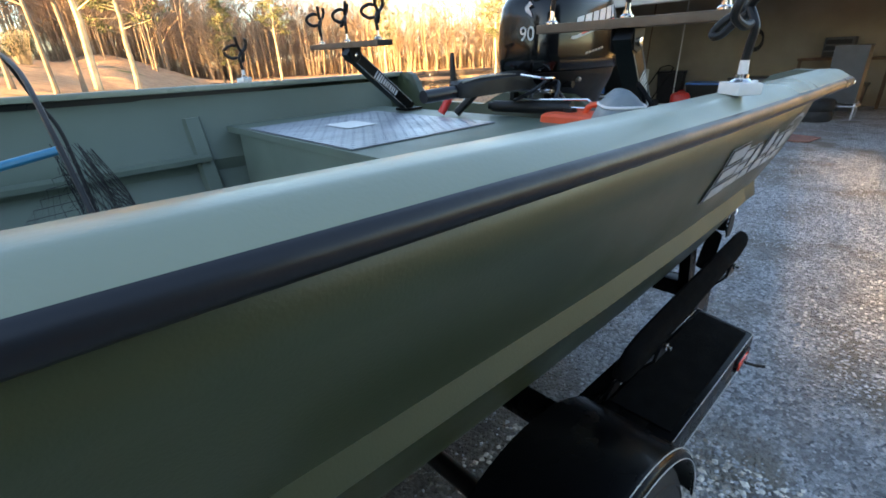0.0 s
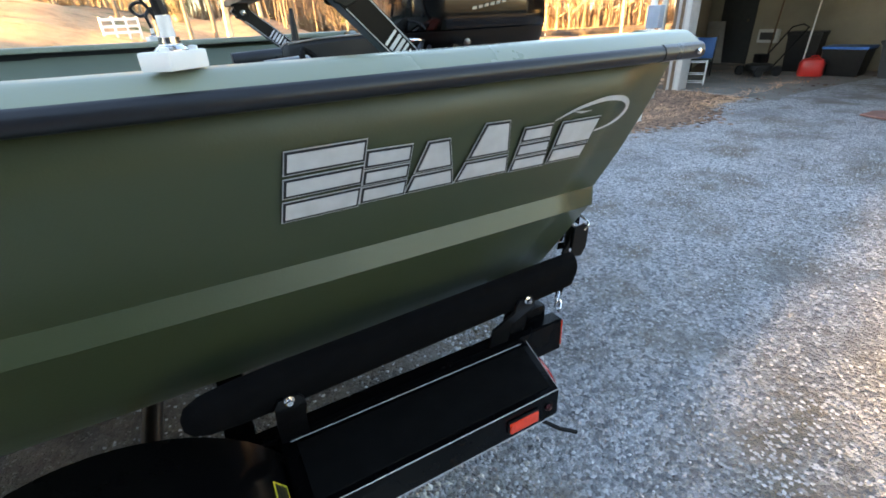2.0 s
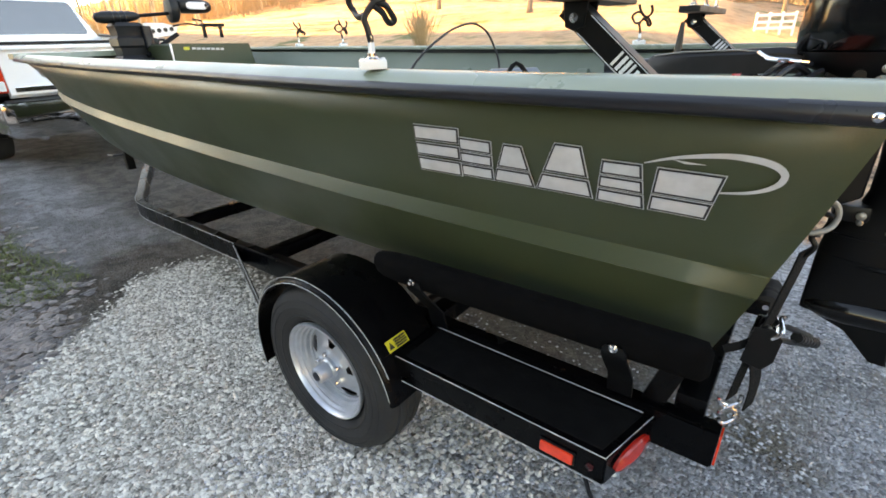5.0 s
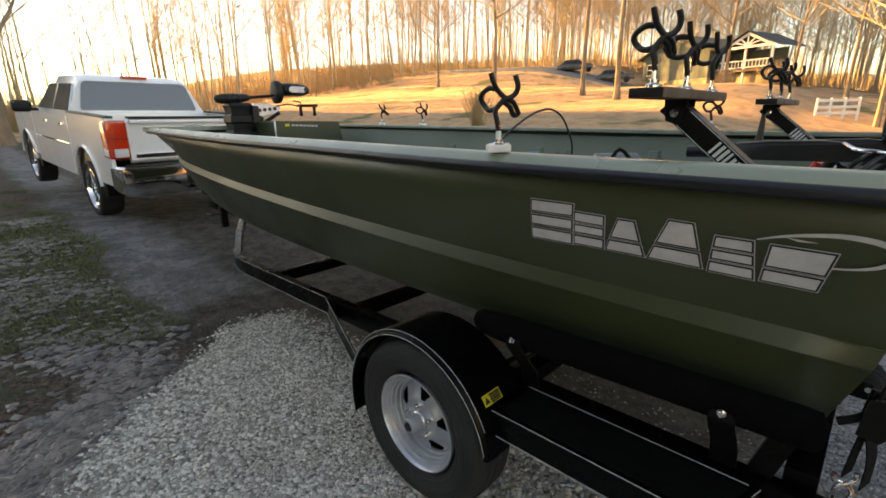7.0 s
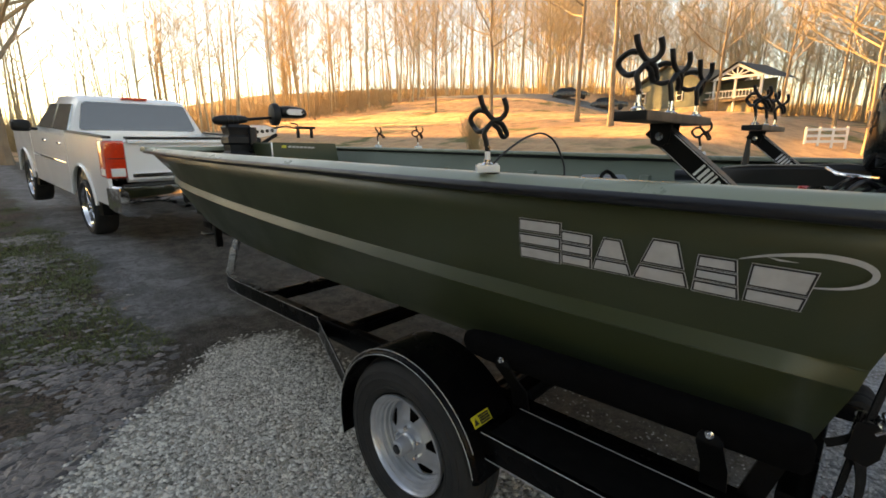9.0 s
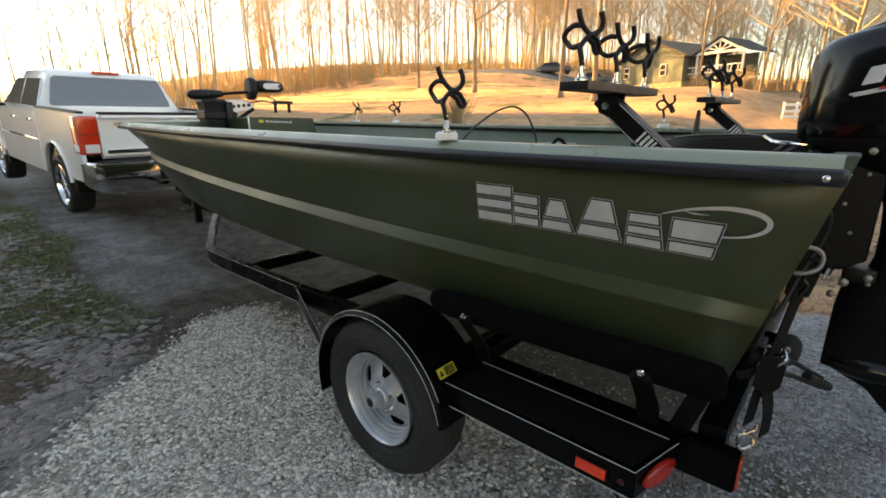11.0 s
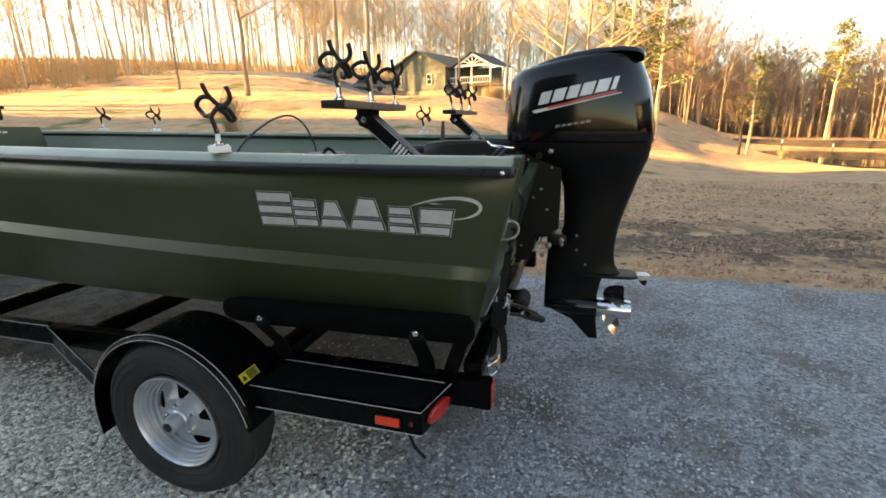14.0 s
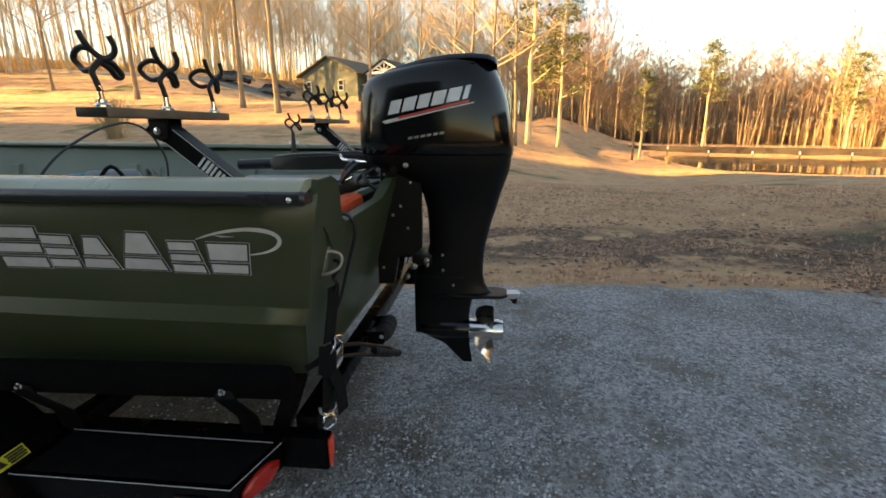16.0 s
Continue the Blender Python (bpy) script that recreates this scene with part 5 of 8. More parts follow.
card = tagged(mesh_ob("sticker", box((0.16, 0.2, 0.001), (0.47, 1.62, 1.1552)), WHITEPLASTIC), "white rectangular sticker on the tread plate", "sticker")
tank = thing("fuel_can", (1.16, 0.6, 1.0), "orange-red plastic fuel can beside the transom", "fuel can")
part("body", box((0.2, 0.46, 0.23), (1.105, 0.73, 1.068), 0.03, None, 3), ORANGE, tank)
part("carry_handle", tube([(1.1, 0.62, 1.178), (1.1, 0.65, 1.215), (1.1, 0.76, 1.215), (1.1, 0.79, 1.178)], 0.012, 8, 4), ORANGE, tank)
part("cap", lathe([(0.03, 0), (0.03, 0.02), (0, 0.022)], (1.1, 0.86, 1.18), None, 16), PLASTIC, tank)
bag_ = thing("tackle_bag", (0, 0, 0), "grey-blue soft tackle bag with pale piping on the stern deck", "bag")
part("body", loft([[Vector((a * k * math.copysign(abs(math.cos(t)) ** 0.5, math.cos(t)), b * k * math.copysign(abs(math.sin(t)) ** 0.5, math.sin(t)), z)) for t in (2 * math.pi * i / 28 for i in range(28))] for z, a, b, k in ((0, 0.095, 0.075, 0.96), (0.01, 0.095, 0.075, 1), (0.1, 0.093, 0.07, 1), (0.14, 0.088, 0.055, 0.97), (0.165, 0.08, 0.035, 0.94), (0.18, 0.072, 0.016, 0.9))]), mat("grey_blue_vinyl", (0.16, 0.2, 0.23), 0.45, var=0.25, scale=9, bump=0.25, bump_scale=90), bag_, smooth=1.0)
part("piping", tube([(0.086 * math.copysign(abs(math.cos(t)) ** 0.5, math.cos(t)), 0.055 * math.copysign(abs(math.sin(t)) ** 0.5, math.sin(t)), 0.142) for t in (2 * math.pi * i / 40 for i in range(41))], 0.004, 6), WHITEPLASTIC, bag_, "pale piping")
part("carry_strap", tube([(-0.06, -0.074, 0.05), (-0.045, -0.076, 0.13), (0, -0.04, 0.195), (0.045, -0.076, 0.13), (0.06, -0.074, 0.05)], 0.006, 8, 4), STRAP, bag_)
place(bag_, pose(0.555, 0.36, 1.147, 0, 0, 38))
tools = thing("tool_bundle", (1.0, 1.55, 1.18), "small red and white tackle tools on the stern deck", "tools")
part("red_tool", tube([(0.93, 1.5, 1.16), (0.97, 1.47, 1.24)], 0.02, 10), REDPAINT, tools)
part("white_tool", tube([(1.0, 1.44, 1.16), (1.02, 1.40, 1.23)], 0.014, 10), WHITEPLASTIC, tools)
part("dark_tool", tube([(0.96, 1.42, 1.16), (1.03, 1.33, 1.27)], 0.02, 10), PLASTIC, tools)

# ---- landing net ----
net = thing("landing_net", (-0.5, 1.6, 1.2), "dark landing net with curved hoop and blue handle in the boat", "landing net")
HOOP = [(-0.6, 0.98, 0.85), (-0.61, 1.08, 1.08), (-0.62, 1.31, 1.30), (-0.625, 1.587, 1.434), (-0.64, 1.80, 1.487), (-0.64, 1.94, 1.492), (-0.62, 2.05, 1.44), (-0.59, 2.1, 1.342), (-0.552, 2.1, 1.234), (-0.54, 2.07, 1.083), (-0.534, 2.03, 0.925), (-0.54, 1.93, 0.8), (-0.56, 1.6, 0.76), (-0.58, 1.2, 0.77), (-0.6, 0.98, 0.85)]
part("hoop", tube(HOOP, 0.0075, 8, 6), PLASTIC, net, "dark bent hoop")
part("handle", tube([(-0.60, 1.72, 1.20), (-0.9, 1.6, 1.165), (-1.5, 1.35, 1.10)], 0.014, 10), BLUE, net, "blue anodised handle")
hoop_line = spline(HOOP, 6)
nb = bmesh.new()
def net_line(pts):
    for p, q in zip(pts, pts[1:]):
        p, q = Vector(p), Vector(q)
        if max(p.z, q.z) > 1.2:
            continue
        w = Vector((0.0008, 0.001, 0.001))
        nb.faces.new([nb.verts.new(v) for v in (p - w, q - w, q + w, p + w)])
def bag(u, v):
    h = hoop_line[min(int(u * (len(hoop_line) - 1)), len(hoop_line) - 1)]
    k = v ** 0.8
    low = Vector((-0.82 + 0.25 * math.sin(7 * u), 1.75 + 0.25 * math.cos(5 * u), 0.84))
    p = h.lerp(low, k) + Vector((0.28 * math.sin(math.pi * v) * (0.6 if u < 0.6 else -0.4), 0, -0.22 * math.sin(math.pi * v)))
    p += Vector((0.05 * noise.noise((u * 14, v * 5, 1)), 0.05 * noise.noise((u * 12, v * 6, 4)), 0.05 * noise.noise((u * 13, v * 5, 2))))
    p.z = max(p.z, 0.76)
    return p
for i in range(120):
    net_line([bag(i / 120, j / 24) for j in range(25)])
for j in range(1, 34):
    net_line([bag(i / 78, j / 34) for i in range(79)])
tagged(part("mesh_bag", nb, PLASTIC, net, "fine dark net mesh"), kind="stuff")

# ---- trolling motor on the bow ----
tm = thing("trolling_motor", (-3.85, 1.3, 1.25), "black electric trolling motor folded on the bow deck", "trolling motor")
TX = -3.85


def pod_y(path, seg=18, squash=1.0):
    """A rounded body along y: rows of (y, z, radius in x, radius in z)."""
    return loft([[Vector((TX + rx * math.copysign(abs(math.cos(t)) ** squash, math.cos(t)), y, z + rz * math.copysign(abs(math.sin(t)) ** squash, math.sin(t)))) for t in (2 * math.pi * k / seg for k in range(seg))] for y, z, rx, rz in path])


part("lower_unit", pod_y([(0.81, 1.668, 0.01, 0.01), (0.83, 1.668, 0.04, 0.036), (0.88, 1.67, 0.055, 0.05), (1.0, 1.675, 0.055, 0.05), (1.09, 1.68, 0.05, 0.045), (1.15, 1.685, 0.04, 0.036), (1.18, 1.687, 0.02, 0.02)]), PLASTIC, tm, "black motor pod", smooth=0.9)
for y in (0.95, 1.0, 1.05):
    part("pod_ring", pod_y([(y - 0.006, 1.674, 0.057, 0.052), (y, 1.674, 0.06, 0.055), (y + 0.006, 1.674, 0.057, 0.052)]), RUBBER, tm)
part("shaft", tube([(TX, 1.15, 1.686), (TX, 1.48, 1.715)], 0.016, 10), BLACKM, tm, "dark shaft")
part("head_collar", pod_y([(1.445, 1.735, 0.05, 0.08), (1.455, 1.745, 0.08, 0.115), (1.485, 1.75, 0.09, 0.122), (1.52, 1.752, 0.09, 0.118), (1.54, 1.755, 0.07, 0.09)], 22), PLASTIC, tm, "black round head collar", smooth=0.9)
head = part("head", pod_y([(1.53, 1.778, 0.07, 0.05), (1.55, 1.78, 0.1, 0.062), (1.62, 1.782, 0.115, 0.068), (1.74, 1.78, 0.112, 0.066), (1.82, 1.777, 0.1, 0.056), (1.855, 1.775, 0.07, 0.036), (1.865, 1.775, 0.03, 0.015)], 24, 0.8), PLASTIC, tm, "black rounded control head", smooth=1.0)
part("head_panel", plate([(1.58, 1.765), (1.61, 1.745), (1.76, 1.745), (1.80, 1.775), (1.77, 1.81), (1.62, 1.812), (1.585, 1.795)], 0.006, YZ, (TX + 0.113, 0, 0), 0.002), GALV, head, "pale worn control panel")
part("head_button", lathe([(0.016, 0), (0.016, 0.006), (0, 0.008)], (TX + 0.114, 1.775, 1.78), pose(0, 0, 0, 0, 90, 0), 14), PLASTIC, head)
part("mount_bracket", plate([(1.17, 1.47), (1.36, 1.51), (1.46, 1.525), (1.50, 1.60), (1.36, 1.63), (1.2, 1.628)], 0.05, YZ, (TX + 0.02, 0, 0), 0.006), ALU, tm, "perforated aluminium bracket")
for k in range(4):
    part("bracket_hole", lathe([(0.02, 0.0), (0.02, 0.004), (0, 0.004)], (TX + 0.046, 1.25 + 0.058 * k, 1.557 + 0.006 * k), pose(0, 0, 0, 0, 90, 0), 14), DARKDECAL, tm)
part("mount_tower", loft([[Vector((TX + dx * w, 1.04 + dy * w, z)) for dx, dy in ((0.08, -0.1), (0.1, 0.0), (0.08, 0.11), (-0.08, 0.11), (-0.1, 0), (-0.08, -0.1))] for z, w in ((1.30, 1.25), (1.33, 1.3), (1.36, 1.05), (1.42, 1.1), (1.44, 1.25), (1.5, 1.25), (1.52, 1.05), (1.57, 1.1), (1.6, 1.2), (1.63, 0.9))]), PLASTIC, tm, "black ribbed mount tower", smooth=0.5)
part("mount_cylinder", tube([(TX + 0.1, 1.17, 1.42), (TX + 0.1, 1.17, 1.6)], 0.045, 16), RUBBER, tm)
part("mount_base", box((0.34, 0.36, 0.07), (TX + 0.02, 1.04, 1.30), 0.02, None, 3), PLASTIC, tm)
part("mount_rail", box((0.5, 0.12, 0.03), (TX + 0.2, 1.1, 1.262), 0.006), BLACKM, tm)
part("strut", tube([(TX + 0.12, 1.12, 1.35), (TX + 0.08, 1.3, 1.445), (TX + 0.04, 1.47, 1.53)], 0.02, 10), BLACKM, tm)
part("knob", lathe([(0.02, 0), (0.03, 0.012), (0.03, 0.035), (0, 0.04)], (TX + 0.09, 1.22, 1.47), pose(0, 0, 0, 0, 90, 0), 14), PLASTIC, tm)
part("pull_cord", tube([(TX + 0.05, 1.44, 1.6), (TX + 0.12, 1.56, 1.62), (TX + 0.14, 1.66, 1.6), (TX + 0.12, 1.70, 1.64), (TX + 0.1, 1.62, 1.66)], 0.007, 8, 5), RUBBER, tm, "coiled black cable")
part("foot_rest", box((0.08, 0.23, 0.03), (TX, 1.857, 1.612), 0.006), BLACKM, tm)
for y in (1.765, 1.94):
    part("foot_peg", box((0.03, 0.03, 0.12), (TX, y, 1.555), 0.006), BLACKM, tm)
console = thing("bow_locker", (-3.5, 1.5, 1.2), "olive painted bow locker with a worn label strip", "locker")
part("locker_body", loft([[Vector((x, y, z)) for y, z in ((1.15, 1.17), (1.15, 1.43), (1.165, 1.445), (1.9, 1.43), (1.95, 1.17))] for x in (-3.8, -3.31, -3.3)]), OLIVE, console)
part("locker_edge", box((0.012, 0.014, 0.27), (-3.298, 1.152, 1.31), 0.003), ALU, console, "pale worn corner edge")
part("label_mark", box((0.002, 0.05, 0.026), (-3.2985, 1.285, 1.402), 0), YELLOW, console)
for k in range(7):
    part("label_bar", box((0.002, 0.034, 0.018), (-3.2985, 1.35 + 0.044 * k, 1.4 - 0.002 * k), 0), WHITE_LINE, console)


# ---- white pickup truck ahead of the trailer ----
# Metallic side panes stand in for the brightness seen through the cab.
SIDEGLASS = mat("bright_metal_pane", (0.5, 0.5, 0.48), 0.03, metal=0.85, var=0.1, coat=0.6, spec=0.8)
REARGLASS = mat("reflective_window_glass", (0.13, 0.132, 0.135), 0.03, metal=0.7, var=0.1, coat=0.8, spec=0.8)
truck = thing("pickup_truck", (0, 0, 0), "white crew-cab pickup truck hitched to the trailer", "truck")


def tx(u, y, z):
    """Truck place: u metres ahead of the rear bumper, y across from its middle, z over the ground."""
    return Vector((-u, y, z + 0.09 * step01(0.4, 0.75, z) - 0.03 * step01(1.5, 1.8, z)))


def truck_skin(rows):
    return loft([[tx(u, y, z) for y, z in ring] for u, ring in rows])


def side_panel(s, u0, u1, zl, zh, arch=None):
    """One body side with a round wheel opening."""
    pts = [(u0, zl)]
    if arch:
        c, r = arch
        k = [(c - r * math.cos(radians(a)), 0.42 + r * math.sin(radians(a))) for a in range(0, 181, 12)]
        k = [(u, max(z, zl)) for u, z in k]
        pts += k
    pts += [(u1, zl), (u1, zh), (u0, zh)]
    m = Matrix(((-1, 0, 0, 0), (0, 0, 1, s * 0.985), (0, 1, 0, 0), (0, 0, 0, 1)))
    return plate(pts, 0.04, m, (0, 0, 0), 0.012, 2)


for s in (-1, 1):
    part("bed_side", side_panel(s, 0.1, 1.86, 0.56, 1.39, (1.25, 0.56)), TRUCKW, truck, "white bed side")
    part("cab_side", side_panel(s, 1.87, 4.12, 0.5, 1.35), TRUCKW, truck, "white doors and sill")
    part("front_wing", side_panel(s, 4.13, 5.62, 0.6, 1.31, (4.9, 0.56)), TRUCKW, truck, "white front wing")
    for u in (1.25, 4.9):
        part("wheel_lip", tube([Vector((-u + 0.56 * math.cos(radians(a)), s * 1.008, 0.42 + 0.56 * math.sin(radians(a)))) for a in range(8, 173, 8)], 0.022, 8), TRUCKW, truck)
    part("wheel_well", box((1.14, 0.5, 0.62), tx(1.25, s * 0.715, 0.6), 0.02), BLACKM, truck)
    part("wheel_well", box((1.14, 0.5, 0.62), tx(4.9, s * 0.715, 0.6), 0.02), BLACKM, truck)
    part("bed_rail_cap", box((1.75, 0.09, 0.03), tx(0.98, s * 0.955, 1.312), 0.012), PLASTIC, truck, "black bed rail cap")
    for k, (u0, u1) in enumerate(((2.0, 2.85), (2.92, 3.85))):
        top0, top1 = (u0 + 0.12 if k == 0 else u0, u1 if k == 0 else u1 - 0.45)
        pane = [(u0, 0.932, 1.405), (u1, 0.932, 1.405), (top1, 0.795, 1.785), (top0, 0.795, 1.785)]
        win = part("side_window", loft([[Vector((-u, s * (y - d), z)) for u, y, z in pane] for d in (0.03, 0.0)]), SIDEGLASS, truck, "side window, metallic for the brightness through the cab")
        win.visible_shadow = False
        part("door_handle", box((0.2, 0.03, 0.035), tx(u0 + 0.15, s * 1.012, 1.13), 0.01), CHROME, truck, "chrome door handle")
    part("side_moulding", box((2.1, 0.014, 0.03), tx(3.0, s * 1.008, 0.86), 0.005), CHROME, truck)
    tl = part("tail_lamp", loft([[tx(u, s * y, z) for u, y in ((0.078 + e, 0.99 - e), (0.08 + e, 0.80), (0.16, 0.79), (0.30 - e, 0.98), (0.31 - 2 * e, 1.014 - e), (0.12 + e, 1.018 - e), (0.09 + e, 1.01 - e))] for z, e in ((0.82, 0.012), (0.835, 0.0), (0.87, 0.0), (1.1, 0.0), (1.24, 0.0), (1.262, 0.004), (1.27, 0.014))]), REDLENS, truck, "red tail lamp")
    part("reversing_lens", box((0.03, 0.15, 0.1), tx(0.075, s * 0.89, 0.89), 0.008), WHITEPLASTIC, tl, "clear reversing lens")
    part("reversing_lens", box((0.16, 0.012, 0.085), tx(0.19, s * 1.015, 0.89), 0.004), WHITEPLASTIC, tl)
    part("lamp_divider", box((0.006, 0.19, 0.008), tx(0.077, s * 0.895, 1.06), 0.001), DARKDECAL, tl)
    mirror = part("door_mirror", box((0.15, 0.26, 0.19), tx(3.72, s * 1.17, 1.33), 0.07, None, 4), PLASTIC, truck, "black door mirror")
    part("mirror_arm", tube([tx(3.75, s * 0.96, 1.27), tx(3.73, s * 1.1, 1.29)], 0.025, 8), PLASTIC, mirror)
    part("mirror_glass", box((0.004, 0.19, 0.13), tx(3.657, s * 1.17, 1.33), 0.001), CHROME, mirror)
    for u in (1.25, 4.9):
        c = tx(u, s * 0.99, 0.39)
        f = pose(0, 0, 0, 90 if s < 0 else -90)
        tyre = part("tyre", lathe([(0.28, -0.02), (0.3, 0.0), (0.345, 0.014), (0.378, 0.0), (0.392, -0.04), (0.395, -0.13), (0.39, -0.22), (0.37, -0.26), (0.28, -0.25)], c, f, 48, True), TYRE, truck, "black truck tyre")
        rim = part("rim", lathe([(0.29, -0.02), (0.288, 0.004), (0.275, 0.006), (0.262, -0.03), (0.25, -0.07), (0.2, -0.16)], c, f, 48, True), CHROME, truck, "chrome alloy rim")
        for k in range(6):
            a = 2 * math.pi * k / 6
            part("spoke", loft([[f @ Vector((r * math.cos(a) - w * q * math.sin(a), r * math.sin(a) + w * q * math.cos(a), h)) + c for q, h in ((-1, h0 - 0.03), (-0.8, h0), (0.8, h0), (1, h0 - 0.03))] for r, w, h0 in ((0.05, 0.03, -0.012), (0.15, 0.034, -0.02), (0.262, 0.05, -0.022))]), CHROME, rim)
        part("rim_cap", lathe([(0.07, -0.03), (0.065, 0.0), (0.0, 0.006)], c, f, 20), CHROME, rim)
        part("brake", lathe([(0.2, -0.12), (0.2, -0.1), (0, -0.1)], c, f, 24), BLACKM, rim)
tg = part("tailgate", truck_skin([(u, [(-0.80, zl), (-0.80, zh - 0.03), (-0.77, zh), (0.77, zh), (0.80, zh - 0.03), (0.80, zl)]) for u, zl, zh in ((0.06, 0.8, 1.27), (0.05, 0.8, 1.285), (0.1, 0.76, 1.3), (0.13, 0.76, 1.3))]), TRUCKW, truck, "white tailgate")
part("tailgate_strip", box((0.022, 1.5, 0.05), tx(0.05, 0, 0.85), 0.006), CHROME, tg, "bright lower tailgate strip")
part("tailgate_lip", box((0.05, 1.54, 0.045), tx(0.045, 0, 1.265), 0.016), TRUCKW, tg)
part("tailgate_handle", box((0.02, 0.24, 0.07), tx(0.045, 0, 1.17), 0.01), PLASTIC, tg, "black handle")
part("tailgate_cap", box((0.09, 1.56, 0.025), tx(0.09, 0, 1.31), 0.01), PLASTIC, tg)
for k in range(9):
    part("badge_bar", box((0.006, 0.04, 0.022), tx(0.044, -0.62 + 0.055 * k, 0.845), 0), GALV, tg)
part("bed_floor", box((1.7, 1.8, 0.03), tx(0.98, 0, 0.8), 0), PLASTIC, truck)
part("bed_front", box((0.05, 1.9, 0.5), tx(1.84, 0, 1.05), 0.01), TRUCKW, truck)
bump = part("rear_bumper", truck_skin([(u, [(-w, z0), (-w, z1 - 0.02), (-w + 0.03, z1), (w - 0.03, z1), (w, z1 - 0.02), (w, z0), (w - 0.08, z0 - 0.05), (-w + 0.08, z0 - 0.05)]) for u, w, z0, z1 in ((-0.13, 0.88, 0.52, 0.70), (-0.11, 0.96, 0.5, 0.735), (0.0, 1.01, 0.5, 0.74), (0.2, 1.01, 0.52, 0.72))]), CHROME, truck, "chrome step bumper")
part("bumper_pad", box((0.2, 1.75, 0.012), tx(-0.03, 0, 0.742), 0.004), PLASTIC, bump, "black bumper tread")
part("plate_recess", box((0.02, 0.5, 0.16), tx(-0.157, 0, 0.6), 0.005), PLASTIC, bump)
part("hitch", box((0.3, 0.09, 0.09), tx(-0.12, 0, 0.42), 0.008), BLACKM, truck, "black hitch receiver")
part("hitch_ball", lathe([(0.02, -0.06), (0.02, -0.02), (0.027, 0.0), (0.02, 0.022), (0, 0.028)], tx(-0.3, 0, 0.36) + Vector((0, 0, 0.02)), None, 16), STEEL, truck)
part("underbody", box((5.2, 1.5, 0.2), tx(2.85, 0, 0.5), 0.03), BLACKM, truck)
part("exhaust", tube([tx(0.25, -0.6, 0.42), tx(0.0, -0.66, 0.42)], 0.035, 12), STEEL, truck)
part("greenhouse", truck_skin([(u, [(-w0, 1.25), (-w0 + 0.01, 1.3), (-w1 - 0.02, zt - 0.12), (-w1 + 0.03, zt - 0.03), (-w1 + 0.14, zt), (w1 - 0.14, zt), (w1 - 0.03, zt - 0.03), (w1 + 0.02, zt - 0.12), (w0 - 0.01, 1.3), (w0, 1.25)]) for u, w0, w1, zt in ((1.87, 0.93, 0.76, 1.32), (2.02, 0.93, 0.755, 1.79), (2.12, 0.93, 0.755, 1.845), (2.6, 0.93, 0.765, 1.87), (3.1, 0.93, 0.76, 1.86), (3.4, 0.93, 0.74, 1.8), (4.05, 0.93, 0.8, 1.3))]), TRUCKW, truck, "white cab roof", smooth=0.5)
rear = []
for y, k in ((-0.80, 0.1), (-0.79, 0.02), (-0.74, 0.0), (0.74, 0.0), (0.79, 0.02), (0.80, 0.1), (0.715, 0.88), (0.69, 0.97), (0.65, 1.0), (-0.65, 1.0), (-0.69, 0.97), (-0.715, 0.88)):
    rear.append(Vector((-(1.885 + 0.125 * k) + 0.006, y, 1.42 + 0.41 * k)))
rw = loft([[p + Vector((d, 0, 0)) for p in rear] for d in (-0.02, 0.012)])
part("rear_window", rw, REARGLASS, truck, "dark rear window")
part("high_stop_lamp", box((0.05, 0.36, 0.035), tx(2.07, 0, 1.842), 0.008), REDLENS, truck, "red high stop lamp")
part("bonnet", truck_skin([(u, [(-0.95, z0), (-0.9, z1), (0.9, z1), (0.95, z0)]) for u, z0, z1 in ((4.0, 1.18, 1.26), (4.6, 1.16, 1.22), (5.4, 1.1, 1.15), (5.65, 0.95, 1.0))]), TRUCKW, truck)
part("nose", box((0.12, 1.9, 0.6), tx(5.66, 0, 0.8), 0.05), TRUCKW, truck)
part("antenna", tube([tx(2.4, -0.72, 1.86), tx(2.3, -0.72, 2.0)], 0.004, 6), PLASTIC, truck)
place(truck, Matrix.Translation((-5.935, 1.28, 0.056)) @ pose(0, 0, 0, 0, 3.4, 3.8) @ Matrix.Scale(1.04, 4))

# ---- open garage at the end of the drive ----
TAN = mat("tan_wall_paint", (0.37, 0.335, 0.265), 0.8, var=0.25, scale=1.5, bump=0.2, bump_scale=40)
SIDING = mat("pale_siding", (0.45, 0.44, 0.42), 0.7, var=0.3, scale=4, bump=0.2)
CONCRETE = mat("garage_concrete", (0.27, 0.255, 0.235), 0.7, var=0.4, scale=2.0, bump=0.3, bump_scale=50)
tagged(mesh_ob("wall_north", plate([(8.62, 5.5), (8.68, 5.38), (13.25, 7.9), (13.2, 8.05)], 3.2, None, (0, 0, 1.45)), TAN), "tan garage side wall", "wall", kind="structure")
tagged(mesh_ob("wall_back", box((0.15, 11.8, 3.2), (13.25, 2.1, 1.45)), TAN), "tan garage back wall", "wall", kind="structure")
tagged(mesh_ob("wall_south", box((4.5, 0.15, 3.2), (10.85, -3.7, 1.45)), TAN), "tan garage side wall", "wall", kind="structure")
front_wall = tagged(mesh_ob("wall_front", box((0.16, 0.26, 3.2), (8.69, 5.36, 1.45)), SIDING), "narrow weathered board wall beside the garage opening", "wall", kind="structure")
for k in range(4):
    part("plank", box((0.022, 0.058, 3.1), (8.602 - 0.004 * (k % 2), 5.262 + 0.065 * k, 1.42), 0.004), WOODB if k % 2 else SIDING, front_wall)
